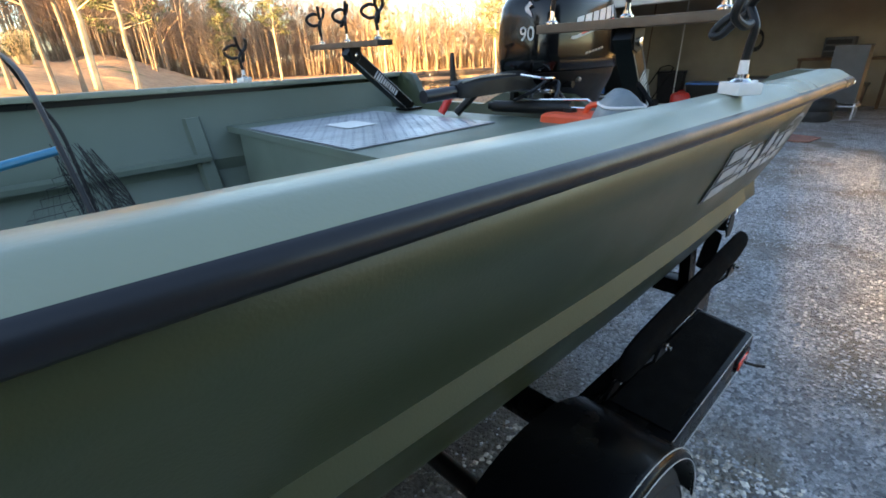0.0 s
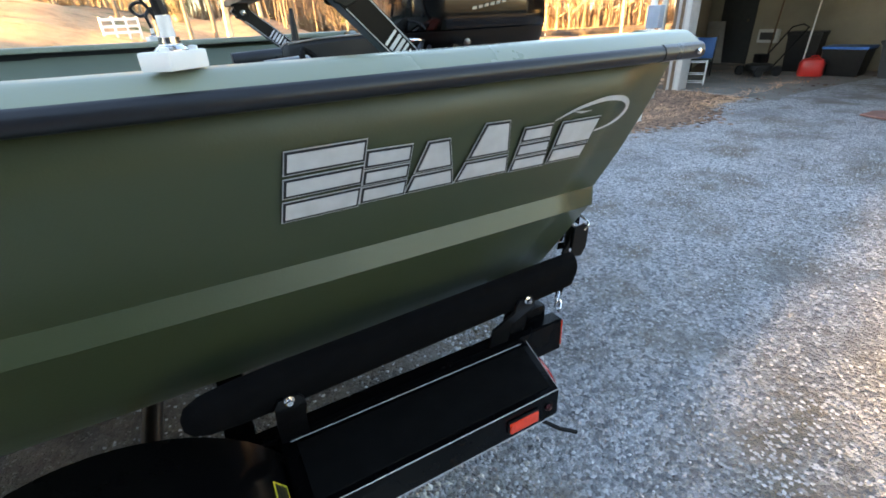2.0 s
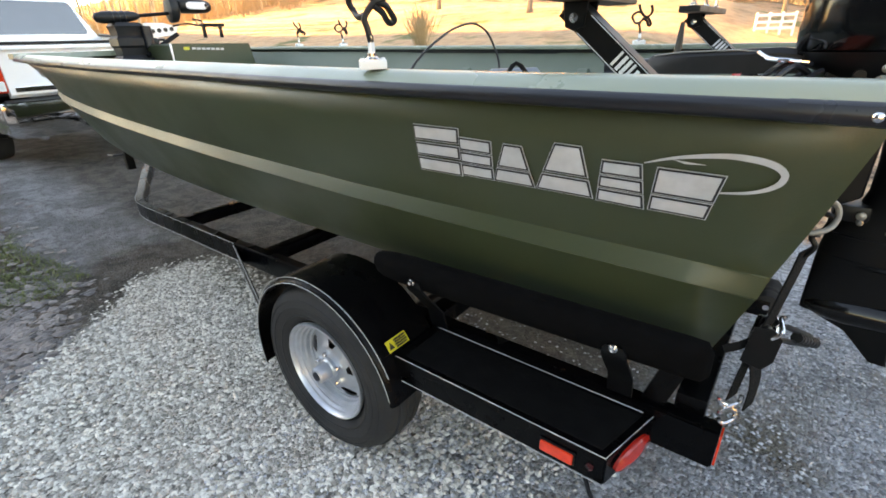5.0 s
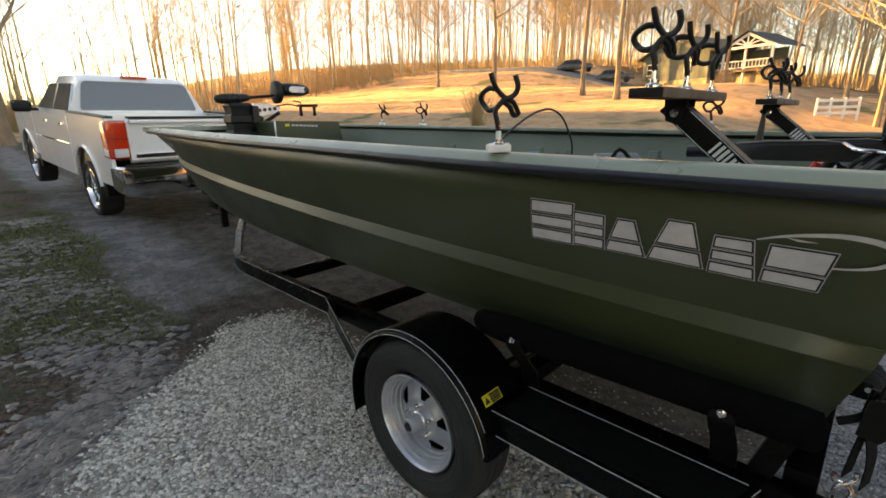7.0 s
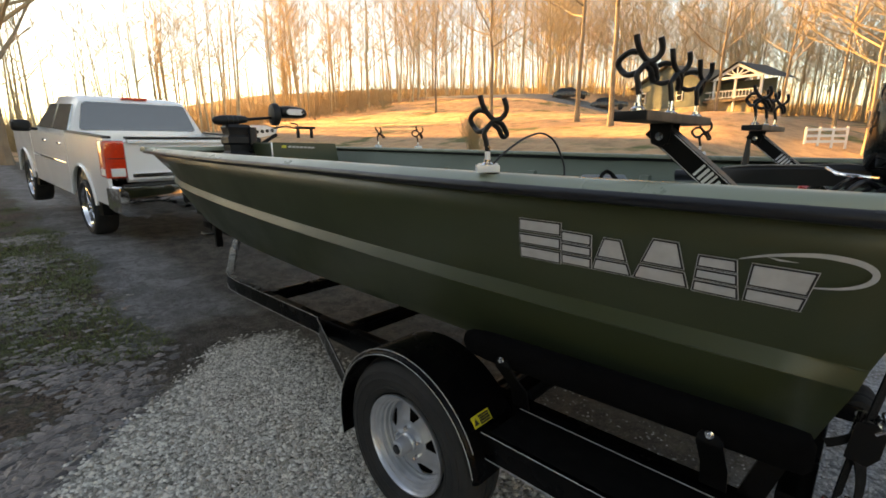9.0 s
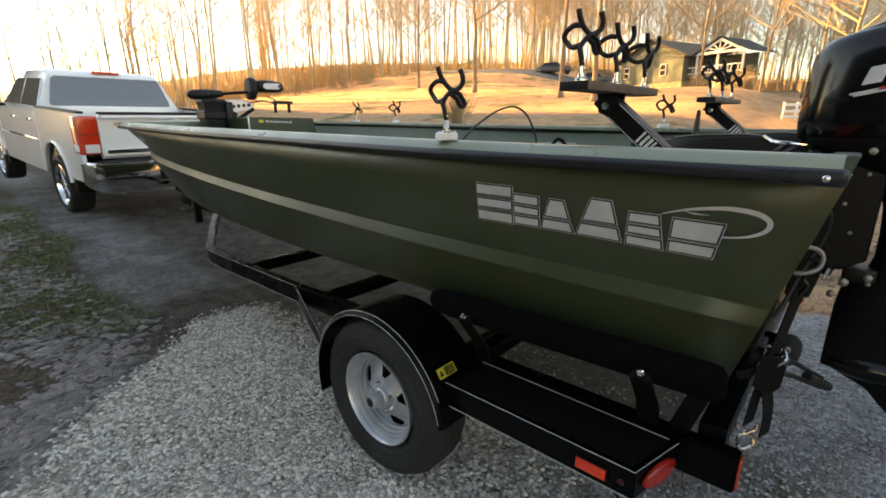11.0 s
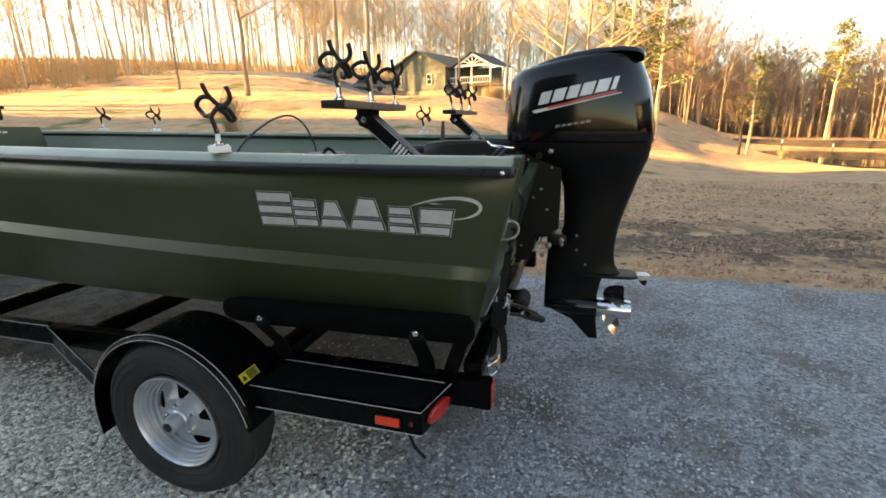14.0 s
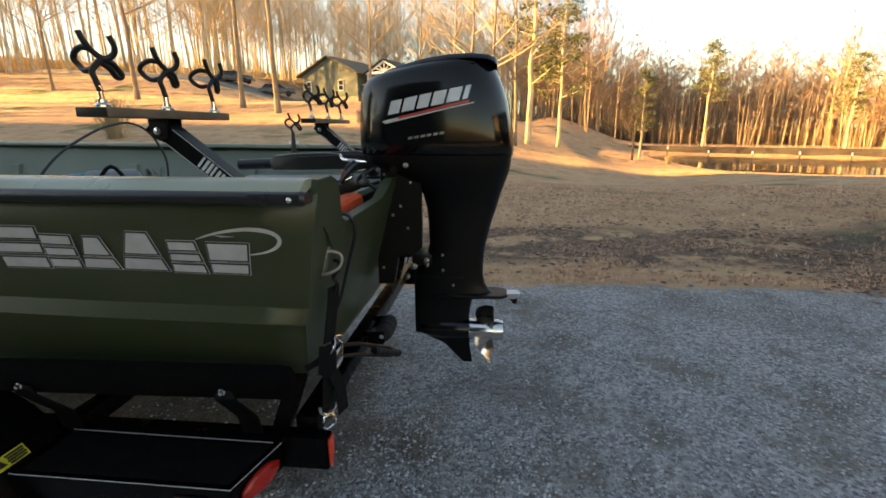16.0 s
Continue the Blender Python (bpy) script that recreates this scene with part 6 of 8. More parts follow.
tagged(mesh_ob("trim", box((0.24, 0.09, 3.0), (8.66, 5.17, 1.35), 0.006), WHITE_LINE), "white corner trim of the garage opening", "trim", kind="structure")
tagged(mesh_ob("header", box((0.2, 8.9, 1.0), (8.68, 0.68, 2.6)), SIDING), "pale header over the garage opening", "wall", kind="structure")
tagged(mesh_ob("ceiling", plate([(8.5, -3.7), (13.2, -3.7), (13.2, 7.8), (8.5, 5.3)], 0.12, None, (0, 0, 3.12)), TAN), "tan garage ceiling", "ceiling", kind="structure")
tagged(mesh_ob("roof", plate([(8.2, -4.1), (13.6, -4.1), (13.6, 8.3), (8.2, 5.5)], 0.1, None, (0, 0, 3.3)), BLACKM), "dark garage roof", "roof", kind="structure")
tagged(mesh_ob("floor", plate([(8.62, -3.7), (13.2, -3.7), (13.2, 7.85), (8.62, 5.4)], 0.12, None, (0, 0, -0.11)), CONCRETE), "stained concrete garage floor", "floor", kind="structure")
door = tagged(mesh_ob("door_1", box((0.05, 0.85, 2.03), (13.15, 7.05, 0.96), 0.01), mat("dark_door", (0.04, 0.045, 0.05), 0.5, var=0.2)), "dark closed door in the garage back wall", "door", kind="structure")
part("door_handle", lathe([(0.03, 0), (0.03, 0.05), (0, 0.055)], (13.1, 6.73, 0.95), pose(0, 0, 0, 0, -90), 16), STEEL, door)

FLOOR = -0.05


def bin_box(x, y, w, d, h, body, lid, label, rz=0):
    b = thing("storage_bin", (0, 0, 0), label, "storage bin")
    part("body", loft([[Vector((sx * w / 2 * k, sy * d / 2 * k, z)) for sx, sy in ((-1, -1), (1, -1), (1, 1), (-1, 1))] for z, k in ((0, 0.86), (0.02, 0.88), (h * 0.95, 1.0), (h * 0.95, 1.04), (h, 1.04))]), body, b)
    part("lid", box((w * 1.08, d * 1.08, 0.05), (0, 0, h + 0.02), 0.02), lid, b)
    return place(b, pose(x, y, FLOOR, 0, 0, rz))


GREYP = mat("grey_tote", (0.06, 0.065, 0.07), 0.5, var=0.2)
BLUEP = mat("blue_tote", (0.02, 0.16, 0.5), 0.45, var=0.2)
bin_box(12.3, 3.0, 0.7, 1.0, 0.62, GREYP, GREYP, "dark grey lidded tote against the garage wall")
bin_box(12.2, 4.1, 0.6, 0.7, 0.5, PLASTIC, BLUEP, "black tote with a blue lid on the garage floor", 8)
bin_box(11.9, 2.3, 0.45, 0.7, 0.14, BLUEP, BLUEP, "flat bright blue tray on the garage floor", 4)
bin_box(12.3, 1.4, 0.6, 0.6, 0.5, GREYP, PLASTIC, "dark lidded tote in the garage", -6)
bin_box(12.4, 5.0, 0.5, 0.6, 0.75, PLASTIC, PLASTIC, "black lidded bin in the garage", 12)
ragmat = thing("door_mat", (0, 0, 0), "faded red-brown mat lying on the gravel", "mat")
part("pad", plate([(-0.5, -0.28), (0.4, -0.34), (0.55, -0.1), (0.48, 0.27), (-0.1, 0.33), (-0.52, 0.22)], 0.02, None, (0, 0, 0.012), 0.006, 2), mat("red_brown_mat", (0.3, 0.15, 0.12), 0.9, var=0.4, scale=8, bump=0.5, bump_scale=80), ragmat)
place(ragmat, pose(8.2, 1.55, ground_z(8.2, 1.55) + 0.01, 0, 0, 80))
gas = thing("gas_can", (0, 0, 0), "red plastic gas can on the garage floor", "gas can")
part("body", loft([[Vector((0.15 * k * math.copysign(abs(math.cos(t)) ** 0.6, math.cos(t)), 0.22 * k * math.copysign(abs(math.sin(t)) ** 0.6, math.sin(t)), z)) for t in (2 * math.pi * i / 20 for i in range(20))] for z, k in ((0, 0.9), (0.03, 1), (0.25, 1), (0.32, 0.8), (0.35, 0.3))]), REDPAINT, gas)
part("spout", tube([(0, 0.08, 0.33), (0, 0.16, 0.42), (0, 0.24, 0.44)], 0.018, 8), PLASTIC, gas)
part("grip", tube([(0, -0.12, 0.3), (0, -0.06, 0.39), (0, 0.05, 0.37)], 0.014, 8), REDPAINT, gas)
place(gas, pose(11.7, 4.45, FLOOR, 0, 0, 30))
mower = thing("push_mower", (0, 0, 0), "dark push mower parked in the garage", "mower")
part("deck", lathe([(0.26, 0.1), (0.28, 0.14), (0.26, 0.22), (0.12, 0.26), (0, 0.26)], (0, 0, 0), None, 24), PLASTIC, mower)
part("engine", box((0.2, 0.22, 0.18), (0, 0, 0.34), 0.03), BLACKM, mower)
part("handle", tube([(-0.15, -0.2, 0.2), (-0.75, -0.2, 0.9), (-0.8, 0, 0.95), (-0.75, 0.2, 0.9), (-0.15, 0.2, 0.2)], 0.014, 8), BLACKM, mower)
for sx in (-0.2, 0.22):
    for sy in (-0.27, 0.27):
        part("wheel", lathe([(0.04, -0.025), (0.1, -0.025), (0.1, 0.025), (0.04, 0.025)], (sx, sy, 0.1), pose(0, 0, 0, 90), 20), TYRE, mower)
place(mower, pose(11.2, 5.2, FLOOR, 0, 0, 160))
chair = thing("camp_chair", (0, 0, 0), "folded blue and dark green camp chair in the garage", "chair")
for sy in (-0.2, 0.2):
    part("side_tube", tube([(0, sy, 0), (0.1, sy, 0.78)], 0.012, 8), PLASTIC, chair)
part("backrest", box((0.02, 0.38, 0.42), (0.075, 0, 0.56), 0.008, pose(0, 0, 0, 0, 7)), BLUEP, chair, "blue fabric backrest")
part("seat", box((0.3, 0.38, 0.05), (-0.13, 0, 0.32), 0.012), mat("dark_green_fabric", (0.02, 0.06, 0.05), 0.8, var=0.3), chair, "dark green fabric seat")
for sy in (-0.18, 0.18):
    part("front_leg", tube([(-0.26, sy, 0), (0.02, sy, 0.34)], 0.011, 8), PLASTIC, chair)
place(chair, pose(10.5, 6.05, FLOOR, 0, 0, 25))
stand = thing("folding_stand", (0, 0, 0), "small white wire stand by the garage opening", "stand")
for z in (0.05, 0.2, 0.42):
    part("loop", tube([(-0.12, -0.22, z), (0.12, -0.22, z), (0.12, 0.22, z), (-0.12, 0.22, z), (-0.12, -0.22, z)], 0.009, 8), WHITEPLASTIC, stand)
for sx, sy in ((-0.12, -0.22), (0.12, -0.22), (0.12, 0.22), (-0.12, 0.22)):
    part("leg", tube([(sx, sy, 0), (sx, sy, 0.44)], 0.009, 8), WHITEPLASTIC, stand)
place(stand, pose(9.3, 5.4, FLOOR, 0, 0, 30))
ladder = thing("leaning_pole", (12.9, 5.6, 0), "pale wooden pole leaning on the garage wall", "pole")
part("shaft", tube([(12.6, 5.85, FLOOR), (13.1, 5.95, 2.6)], 0.02, 8), WOODB, ladder)
panel = thing("leaning_board", (0, 0, 0), "pale board leaning on the garage wall", "panel")
part("board", box((0.03, 0.45, 1.0), (0, 0, 0.5), 0.004, pose(0, 0, 0, 0, -8)), SIDING, panel)
place(panel, pose(12.85, 7.35, FLOOR))
cab_ = thing("metal_cabinet", (10.9, 1.25, 0), "grey metal cabinet standing in the garage opening", "cabinet")
part("body", box((0.45, 0.5, 1.0), (10.95, 1.25, 0.75), 0.01), GREYP, cab_)
part("shelf", box((0.5, 0.6, 0.03), (10.95, 1.25, 0.2), 0.004), GALV, cab_)
for sy in (1.0, 1.5):
    for sx in (10.75, 11.15):
        part("leg", box((0.03, 0.03, 0.32), (sx, sy, 0.1), 0.003), GALV, cab_)
stack = thing("stacked_tyres", (10.4, 1.55, 0), "two stacked black tyres on the garage floor", "tyres")
for k in range(2):
    part("tyre", lathe([(0.19, 0.0), (0.3, 0.0), (0.33, 0.05), (0.33, 0.15), (0.3, 0.2), (0.19, 0.2), (0.17, 0.1), (0.19, 0.0)], (10.4, 1.55, FLOOR + 0.2 * k), None, 32, True), TYRE, stack)
hang = thing("hanging_hoses", (13.0, 3.4, 1.6), "dark coiled hoses hanging on the garage wall", "hoses")
for k in range(3):
    part("coil", tube([(13.05 - 0.02 * k, 3.4 + 0.14 * math.cos(t), 1.35 + 0.03 * k + 0.2 * math.sin(t)) for t in (2 * math.pi * i / 20 for i in range(21))], 0.02, 8), RUBBER, hang)
part("peg", tube([(13.12, 3.4, 1.58), (12.95, 3.4, 1.6)], 0.012, 8), STEEL, hang)
shelf = thing("work_shelf", (12.7, 2.2, 0), "dark work shelf with tools along the garage wall", "shelf")
part("top", box((0.5, 1.6, 0.05), (12.8, 1.6, 0.95), 0.006), WOODB, shelf)
for sy in (0.85, 2.35):
    part("leg", box((0.06, 0.06, 1.0), (12.62, sy, 0.45), 0.005), WOODB, shelf)
grill = thing("tool_chest", (12.7, 1.7, 1.0), "dark tool chest on the work shelf", "tool chest")
part("body", box((0.4, 0.5, 0.4), (12.8, 1.75, 1.18), 0.02), GREYP, grill)
for k in range(3):
    part("drawer", box((0.02, 0.44, 0.09), (12.59, 1.75, 1.05 + 0.12 * k), 0.006), PLASTIC, grill)
post2 = thing("steel_post", (7.8, 5.1, 0), "grey weathered steel post beside the garage corner", "post")
part("tube", tube([(7.8, 5.1, ground_z(7.8, 5.1) - 0.2), (7.8, 5.1, 3.0)], 0.05, 14), GALV, post2)
part("cap", lathe([(0.055, 0), (0.055, 0.02), (0, 0.035)], (7.8, 5.1, 3.0), None, 14), GALV, post2)
hung = thing("wall_box", (13, 6.2, 0.5), "small white box hung on the garage wall", "box")
part("case", box((0.12, 0.46, 0.3), (13.1, 6.18, 0.6), 0.02), WHITEPLASTIC, hung)
part("case_lid", box((0.01, 0.34, 0.16), (13.035, 6.18, 0.6), 0.004), GREYP, hung)
pole = thing("pipe_post", (6.19, 4.02, -0.2), "white pipe post with a grey meter box at the drive edge", "post")
part("pipe", tube([(6.19, 4.02, -0.3), (6.19, 4.02, 3.2)], 0.045, 14), WHITEPLASTIC, pole)
part("meter_box", box((0.1, 0.2, 0.28), (6.19, 3.98, 1.25), 0.012), mat("grey_blue_box", (0.25, 0.32, 0.4), 0.5, var=0.15), pole, "grey-blue meter box")
part("clamp", box((0.11, 0.11, 0.03), (6.19, 4.02, 0.9), 0.006), GALV, pole)
eave = thing("roof_pole", (11.6, 3.3, 1.4), "thin pale pole standing in the garage", "pole")
part("shaft", tube([(11.6, 4.6, FLOOR), (11.7, 4.55, 2.9)], 0.014, 8), WHITEPLASTIC, eave)

# ---- added blocks, never in view, that shade the drive and steer reflections ----
tagged(mesh_ob("house_wall", join(box((6.5, 8, 6.4), (-2.0, -9.8, 3.1)), box((3, 2.3, 9.0), (-32, -7.28, 4.1)), box((3, 5.13, 14.4), (-32, -3.565, 6.9)), box((3, 2.3, 3.2), (-32, -7.28, 12.5))), mat("shade_block_face", (0.075, 0.08, 0.085), 0.85, var=0.4, scale=3, bump=0.4, bump_scale=30)), "unseen dark blocks added to shade the yard", "wall", kind="structure")
# Added pale block: bounces sky light onto the truck, hides the low glow.
tagged(mesh_ob("house_wing", box((12.4, 7.6, 3.0), (-11.46, -9.8, 1.4)), mat("bounce_block_face", (0.74, 0.73, 0.7), 0.8, var=0.15, scale=2, bump=0.3, bump_scale=30)), "unseen pale block added to bounce light onto the truck", "wall", kind="structure")

# ---- green house on the hill ----
GREENW = mat("green_siding", (0.13, 0.15, 0.12), 0.75, var=0.2, scale=2)
ROOFM = mat("brown_shingle", (0.19, 0.15, 0.11), 0.85, var=0.35, scale=3, bump=0.3, bump_scale=20)
ROOFD = mat("dark_shingle", (0.07, 0.075, 0.08), 0.85, var=0.3, scale=3)
STONE = mat("stone_base", (0.5, 0.41, 0.25), 0.85, var=0.5, scale=2, bump=0.5, bump_scale=6)
house = thing("hill_house", (-22, 67, 5), "green sided house with a white porch on the hill", "house")
HM = pose(-26.8, 69.3, 5.4, 0, 0, -18.7)


def hbox(name, size, at, material, parent, bevel=0.0, label=""):
    return part(name, box(size, tuple(HM @ Vector(at)), bevel, HM.to_3x3().to_4x4()), material, parent, label)


hbox("wall", (9.8, 13, 3.4), (4.9, 6.5, 2.0), GREENW, house, 0, "green siding")
hbox("foundation", (10.0, 13.2, 3.4), (4.9, 6.5, -1.2), STONE, house, 0, "sunlit stone base")
gab = bmesh.new()
gv = [gab.verts.new(HM @ Vector(p)) for p in ((0, -0.02, 3.65), (9.8, -0.02, 3.65), (4.9, -0.02, 5.9), (0, 0.2, 3.65), (9.8, 0.2, 3.65), (4.9, 0.2, 5.9))]
for f_ in ((0, 1, 2), (3, 5, 4), (0, 2, 5, 3), (1, 4, 5, 2), (0, 3, 4, 1)):
    gab.faces.new([gv[i] for i in f_])
part("gable", gab, GREENW, house)
for s in (-1, 1):
    rf = bmesh.new()
    pts = [(4.9, -0.6, 6.05), (4.9, 13.5, 6.05), (4.9 + s * 5.6, 13.5, 3.45), (4.9 + s * 5.6, -0.6, 3.45)]
    a = [rf.verts.new(HM @ Vector(p)) for p in pts]
    b = [rf.verts.new(HM @ (Vector(p) + Vector((0, 0, 0.18)))) for p in pts]
    rf.faces.new(a[::-1]), rf.faces.new(b)
    for i in range(4):
        rf.faces.new((a[i], a[(i + 1) % 4], b[(i + 1) % 4], b[i]))
    bmesh.ops.recalc_face_normals(rf, faces=rf.faces[:])
    part("roof", rf, ROOFM, house, "brown shingle roof")
for x in (1.2, 7.0):
    w = hbox("window", (0.9, 0.12, 1.5), (x, -0.06, 2.1), WHITEPLASTIC, house, 0, "white framed window")
    hbox("pane", (0.7, 0.06, 0.6), (x, -0.12, 2.45), TINTED, w)
    hbox("pane", (0.7, 0.06, 0.6), (x, -0.12, 1.75), TINTED, w)
# porch on its right
for x in (11.0, 13.6, 16.6):
    hbox("porch_post", (0.22, 0.22, 6.6), (x, 1.0, 0.1), WHITEPLASTIC, house, 0, "white porch post")
hbox("porch_deck", (7.0, 4.0, 0.25), (13.4, 2.6, 1.0), WOODB, house, 0, "wooden porch deck")
hbox("porch_rail", (6.8, 0.1, 0.12), (13.4, 0.9, 2.1), WHITEPLASTIC, house, 0, "white porch rail")
hbox("porch_rail", (6.8, 0.1, 0.12), (13.4, 0.9, 1.35), WHITEPLASTIC, house, 0)
for k in range(16):
    hbox("baluster", (0.06, 0.06, 0.75), (10.6 + 0.4 * k, 0.9, 1.72), WHITEPLASTIC, house)
hbox("porch_skirt", (6.6, 0.1, 3.4), (13.4, 1.6, -0.95), STONE, house, 0, "sunlit lower porch wall")
hbox("porch_wall", (6.6, 0.2, 2.4), (13.2, 4.4, 2.3), GREENW, house)
pg = bmesh.new()
pts = [(10.6, 0.8, 3.45), (17.0, 0.8, 3.45), (13.8, 0.8, 5.2)]
inner = [(11.7, 0.8, 3.75), (15.9, 0.8, 3.75), (13.8, 0.8, 4.85)]
A = [pg.verts.new(HM @ Vector(p)) for p in pts]
B = [pg.verts.new(HM @ Vector(p)) for p in inner]
for i in range(3):
    pg.faces.new((A[i], A[(i + 1) % 3], B[(i + 1) % 3], B[i]))
part("porch_gable", pg, WHITEPLASTIC, house, "white open truss gable")
for k in range(5):
    a = radians(30 + 30 * k)
    part("truss_spoke", tube([HM @ Vector((13.8, 0.78, 3.75)), HM @ Vector((13.8 + 1.6 * math.cos(a), 0.78, 3.75 + min(1.0, 1.0 * math.sin(a) * (1 - 0.25 * abs(math.cos(a))))))], 0.09, 6), WHITEPLASTIC, house)
for s in (-1, 1):
    rf = bmesh.new()
    pts = [(13.8, 0.5, 5.35), (13.8, 7, 5.35), (13.8 + s * 3.6, 7, 3.4), (13.8 + s * 3.6, 0.5, 3.4)]
    a = [rf.verts.new(HM @ Vector(p)) for p in pts]
    rf.faces.new(a)
    part("porch_roof", rf, ROOFD, house, "dark shingle porch roof")


def road_ribbon():
    """A farm road laid over the brow of the hill."""
    line = spline([(-60, 60, 0), (-46, 58, 0), (-36, 57.5, 0), (-28, 60, 0), (-21, 64, 0)], 6)
    rings = []
    for i, p in enumerate(line):
        d = (line[min(i + 1, len(line) - 1)] - line[max(i - 1, 0)]).normalized()
        n = Vector((-d.y, d.x, 0))
        rings.append([Vector(((p + n * w).x, (p + n * w).y, ground_z((p + n * w).x, (p + n * w).y) + h)) for w, h in ((-2.2, -0.1), (-2.0, 0.1), (2.0, 0.14), (2.2, -0.1))])
    return loft(rings, False)


tagged(mesh_ob("road", road_ribbon(), mat("farm_road", (0.22, 0.21, 0.2), 0.9, var=0.3, scale=1.5, bump=0.3, bump_scale=20)), "grey farm road over the brow of the hill", "road", kind="structure")
DARKCAR = mat("dark_car_paint", (0.03, 0.032, 0.036), 0.25, var=0.2, scale=3, coat=0.5)


def parked_car(x, y, rz, label):
    c = thing("parked_car", (0, 0, 0), label, "car", "cars by the house")
    part("body", loft([[Vector((u, w * v, z)) for v, z in ((-0.9, 0.35), (-0.95, 0.6), (-0.88, h), (0.88, h), (0.95, 0.6), (0.9, 0.35))] for u, w, h in ((-2.35, 0.9, 0.8), (-2.1, 1.0, 0.98), (-0.9, 1.0, 1.02), (1.4, 1.0, 1.0), (2.1, 1.0, 0.92), (2.35, 0.9, 0.75))]), DARKCAR, c)
    part("cabin", loft([[Vector((u, w * v, z)) for v, z in ((-0.85, 0.98), (-0.68, h), (0.68, h), (0.85, 0.98))] for u, w, h in ((-1.9, 0.95, 1.02), (-1.4, 1.0, 1.5), (0.3, 1.0, 1.56), (1.15, 0.95, 1.02))]), TINTED, c, "dark glazed cabin")
    for u in (-1.4, 1.45):
        for v in (-0.86, 0.86):
            part("wheel", lathe([(0.16, -0.1), (0.33, -0.1), (0.35, 0.0), (0.33, 0.1), (0.16, 0.1)], (u, v, 0.34), pose(0, 0, 0, 90), 20), TYRE, c)
    return place(c, pose(x, y, ground_z(x, y) + 0.12, 0, 0, rz))


parked_car(-27.0, 60.8, 25, "dark parked car on the farm road by the house")
parked_car(-31.8, 59.2, 15, "dark parked car on the grey farm road")

# white paddock fence far on the lawn
fence = thing("paddock_fence", (-1.6, 33.8, 2), "short white board fence on the far lawn", "fence")
FG = ground_z(-1.6, 33.8)
for k in range(4):
    part("post", box((0.12, 0.12, 1.25), (-2.5 + 0.6 * k, 33.5 + 0.22 * k, FG + 0.5), 0.02), WHITEPLASTIC, fence)
for h in (0.3, 0.62, 0.98):
    part("board", box((2.0, 0.04, 0.15), (-1.6, 33.79, FG + h), 0.01, pose(0, 0, 0, 0, 0, 20)), WHITEPLASTIC, fence)

# ---- pond ----
def water_mat():
    m = bpy.data.materials.new("pond_water")
    m.use_nodes = True
    n, link = m.node_tree.nodes, m.node_tree.links.new
    b = n["Principled BSDF"]
    b.inputs["Base Color"].default_value = (0.03, 0.035, 0.03, 1)
    b.inputs["Roughness"].default_value = 0.06
    b.inputs["Transmission Weight"].default_value = 0.0
    w = n.new("ShaderNodeTexNoise")
    w.inputs["Scale"].default_value = 1.2
    bp = n.new("ShaderNodeBump")
    bp.inputs["Strength"].default_value = 0.06
    link(w.outputs[0], bp.inputs["Height"])
    link(bp.outputs[0], b.inputs["Normal"])
    return m


tagged(mesh_ob("water", plate([(14, 40), (70, 12), (110, 40), (60, 80), (20, 85)], 0.02, None, (0, 0, -1.78)), water_mat()), "still pond water reflecting the evening sky", "water", kind="structure")
dock = thing("pond_retaining_wall", (40, 51.5, -1.5), "dark timber wall along the far pond bank", "retaining wall")
part("timber", tube([(19, 62, -1.3), (30, 56.5, -1.3), (42, 50.5, -1.3), (62, 40.5, -1.3)], 0.5, 6), mat("wet_timber", (0.07, 0.055, 0.045), 0.8, var=0.4, scale=1), dock)
nf = thing("wire_fence", (24, 42, -1), "thin wire fence with steel posts by the pond", "fence")
fpts = [(17.5, 43.5), (20.5, 42.2), (23.5, 41.0), (26.5, 39.8), (29.5, 38.5), (32.5, 37.2)]
for x, y in fpts:
    part("post", tube([(x, y, ground_z(x, y) - 0.2), (x, y, ground_z(x, y) + 1.3)], 0.035, 6), TYRE, nf)
    part("post_cap", tube([(x, y, ground_z(x, y) + 1.2), (x, y, ground_z(x, y) + 1.42)], 0.045, 6), WHITEPLASTIC, nf, "white painted post top")
for h in (0.4, 0.8, 1.15):
    part("wire", tube([(x, y, ground_z(x, y) + h) for x, y in fpts], 0.007, 4), TYRE, nf)


# ---- trees ----
BARK = mat("grey_brown_bark", (0.56, 0.465, 0.31), 0.9, var=0.45, scale=1.6, bump=0.5, bump_scale=20)
LAWNBARK = mat("lawn_tree_bark", (0.24, 0.19, 0.14), 0.9, var=0.45, scale=1.6, bump=0.6, bump_scale=16)
LAWNTWIG = mat("lawn_tree_twig", (0.34, 0.265, 0.18), 0.9, var=0.35, scale=0.7)
TWIG = mat("twig_bark", (0.58, 0.465, 0.31), 0.9, var=0.35, scale=0.7)
NEEDLE = mat("pine_needles", (0.055, 0.075, 0.03), 0.8, var=0.5, scale=0.9, colour2=(0.11, 0.11, 0.04))
# Small pond tree: bark darkened so the colour carries its shade.
TREESHADE = mat("tree_shade_bark", (0.085, 0.065, 0.048), 0.9, var=0.4, scale=2.5, bump=0.4, bump_scale=24)
# Brown pond woods; their partial shade is put into these darker colours.
SHADEBARK = mat("shade_brown_bark", (0.36, 0.265, 0.185), 0.9, var=0.5, scale=1.4, bump=0.5, bump_scale=20)
SHADETWIG = mat("shade_brown_twig", (0.39, 0.27, 0.18), 0.9, var=0.35, scale=0.5)
SHADEBRUSH = mat("shade_brown_brush", (0.23, 0.15, 0.095), 0.9, var=0.45, scale=0.5)
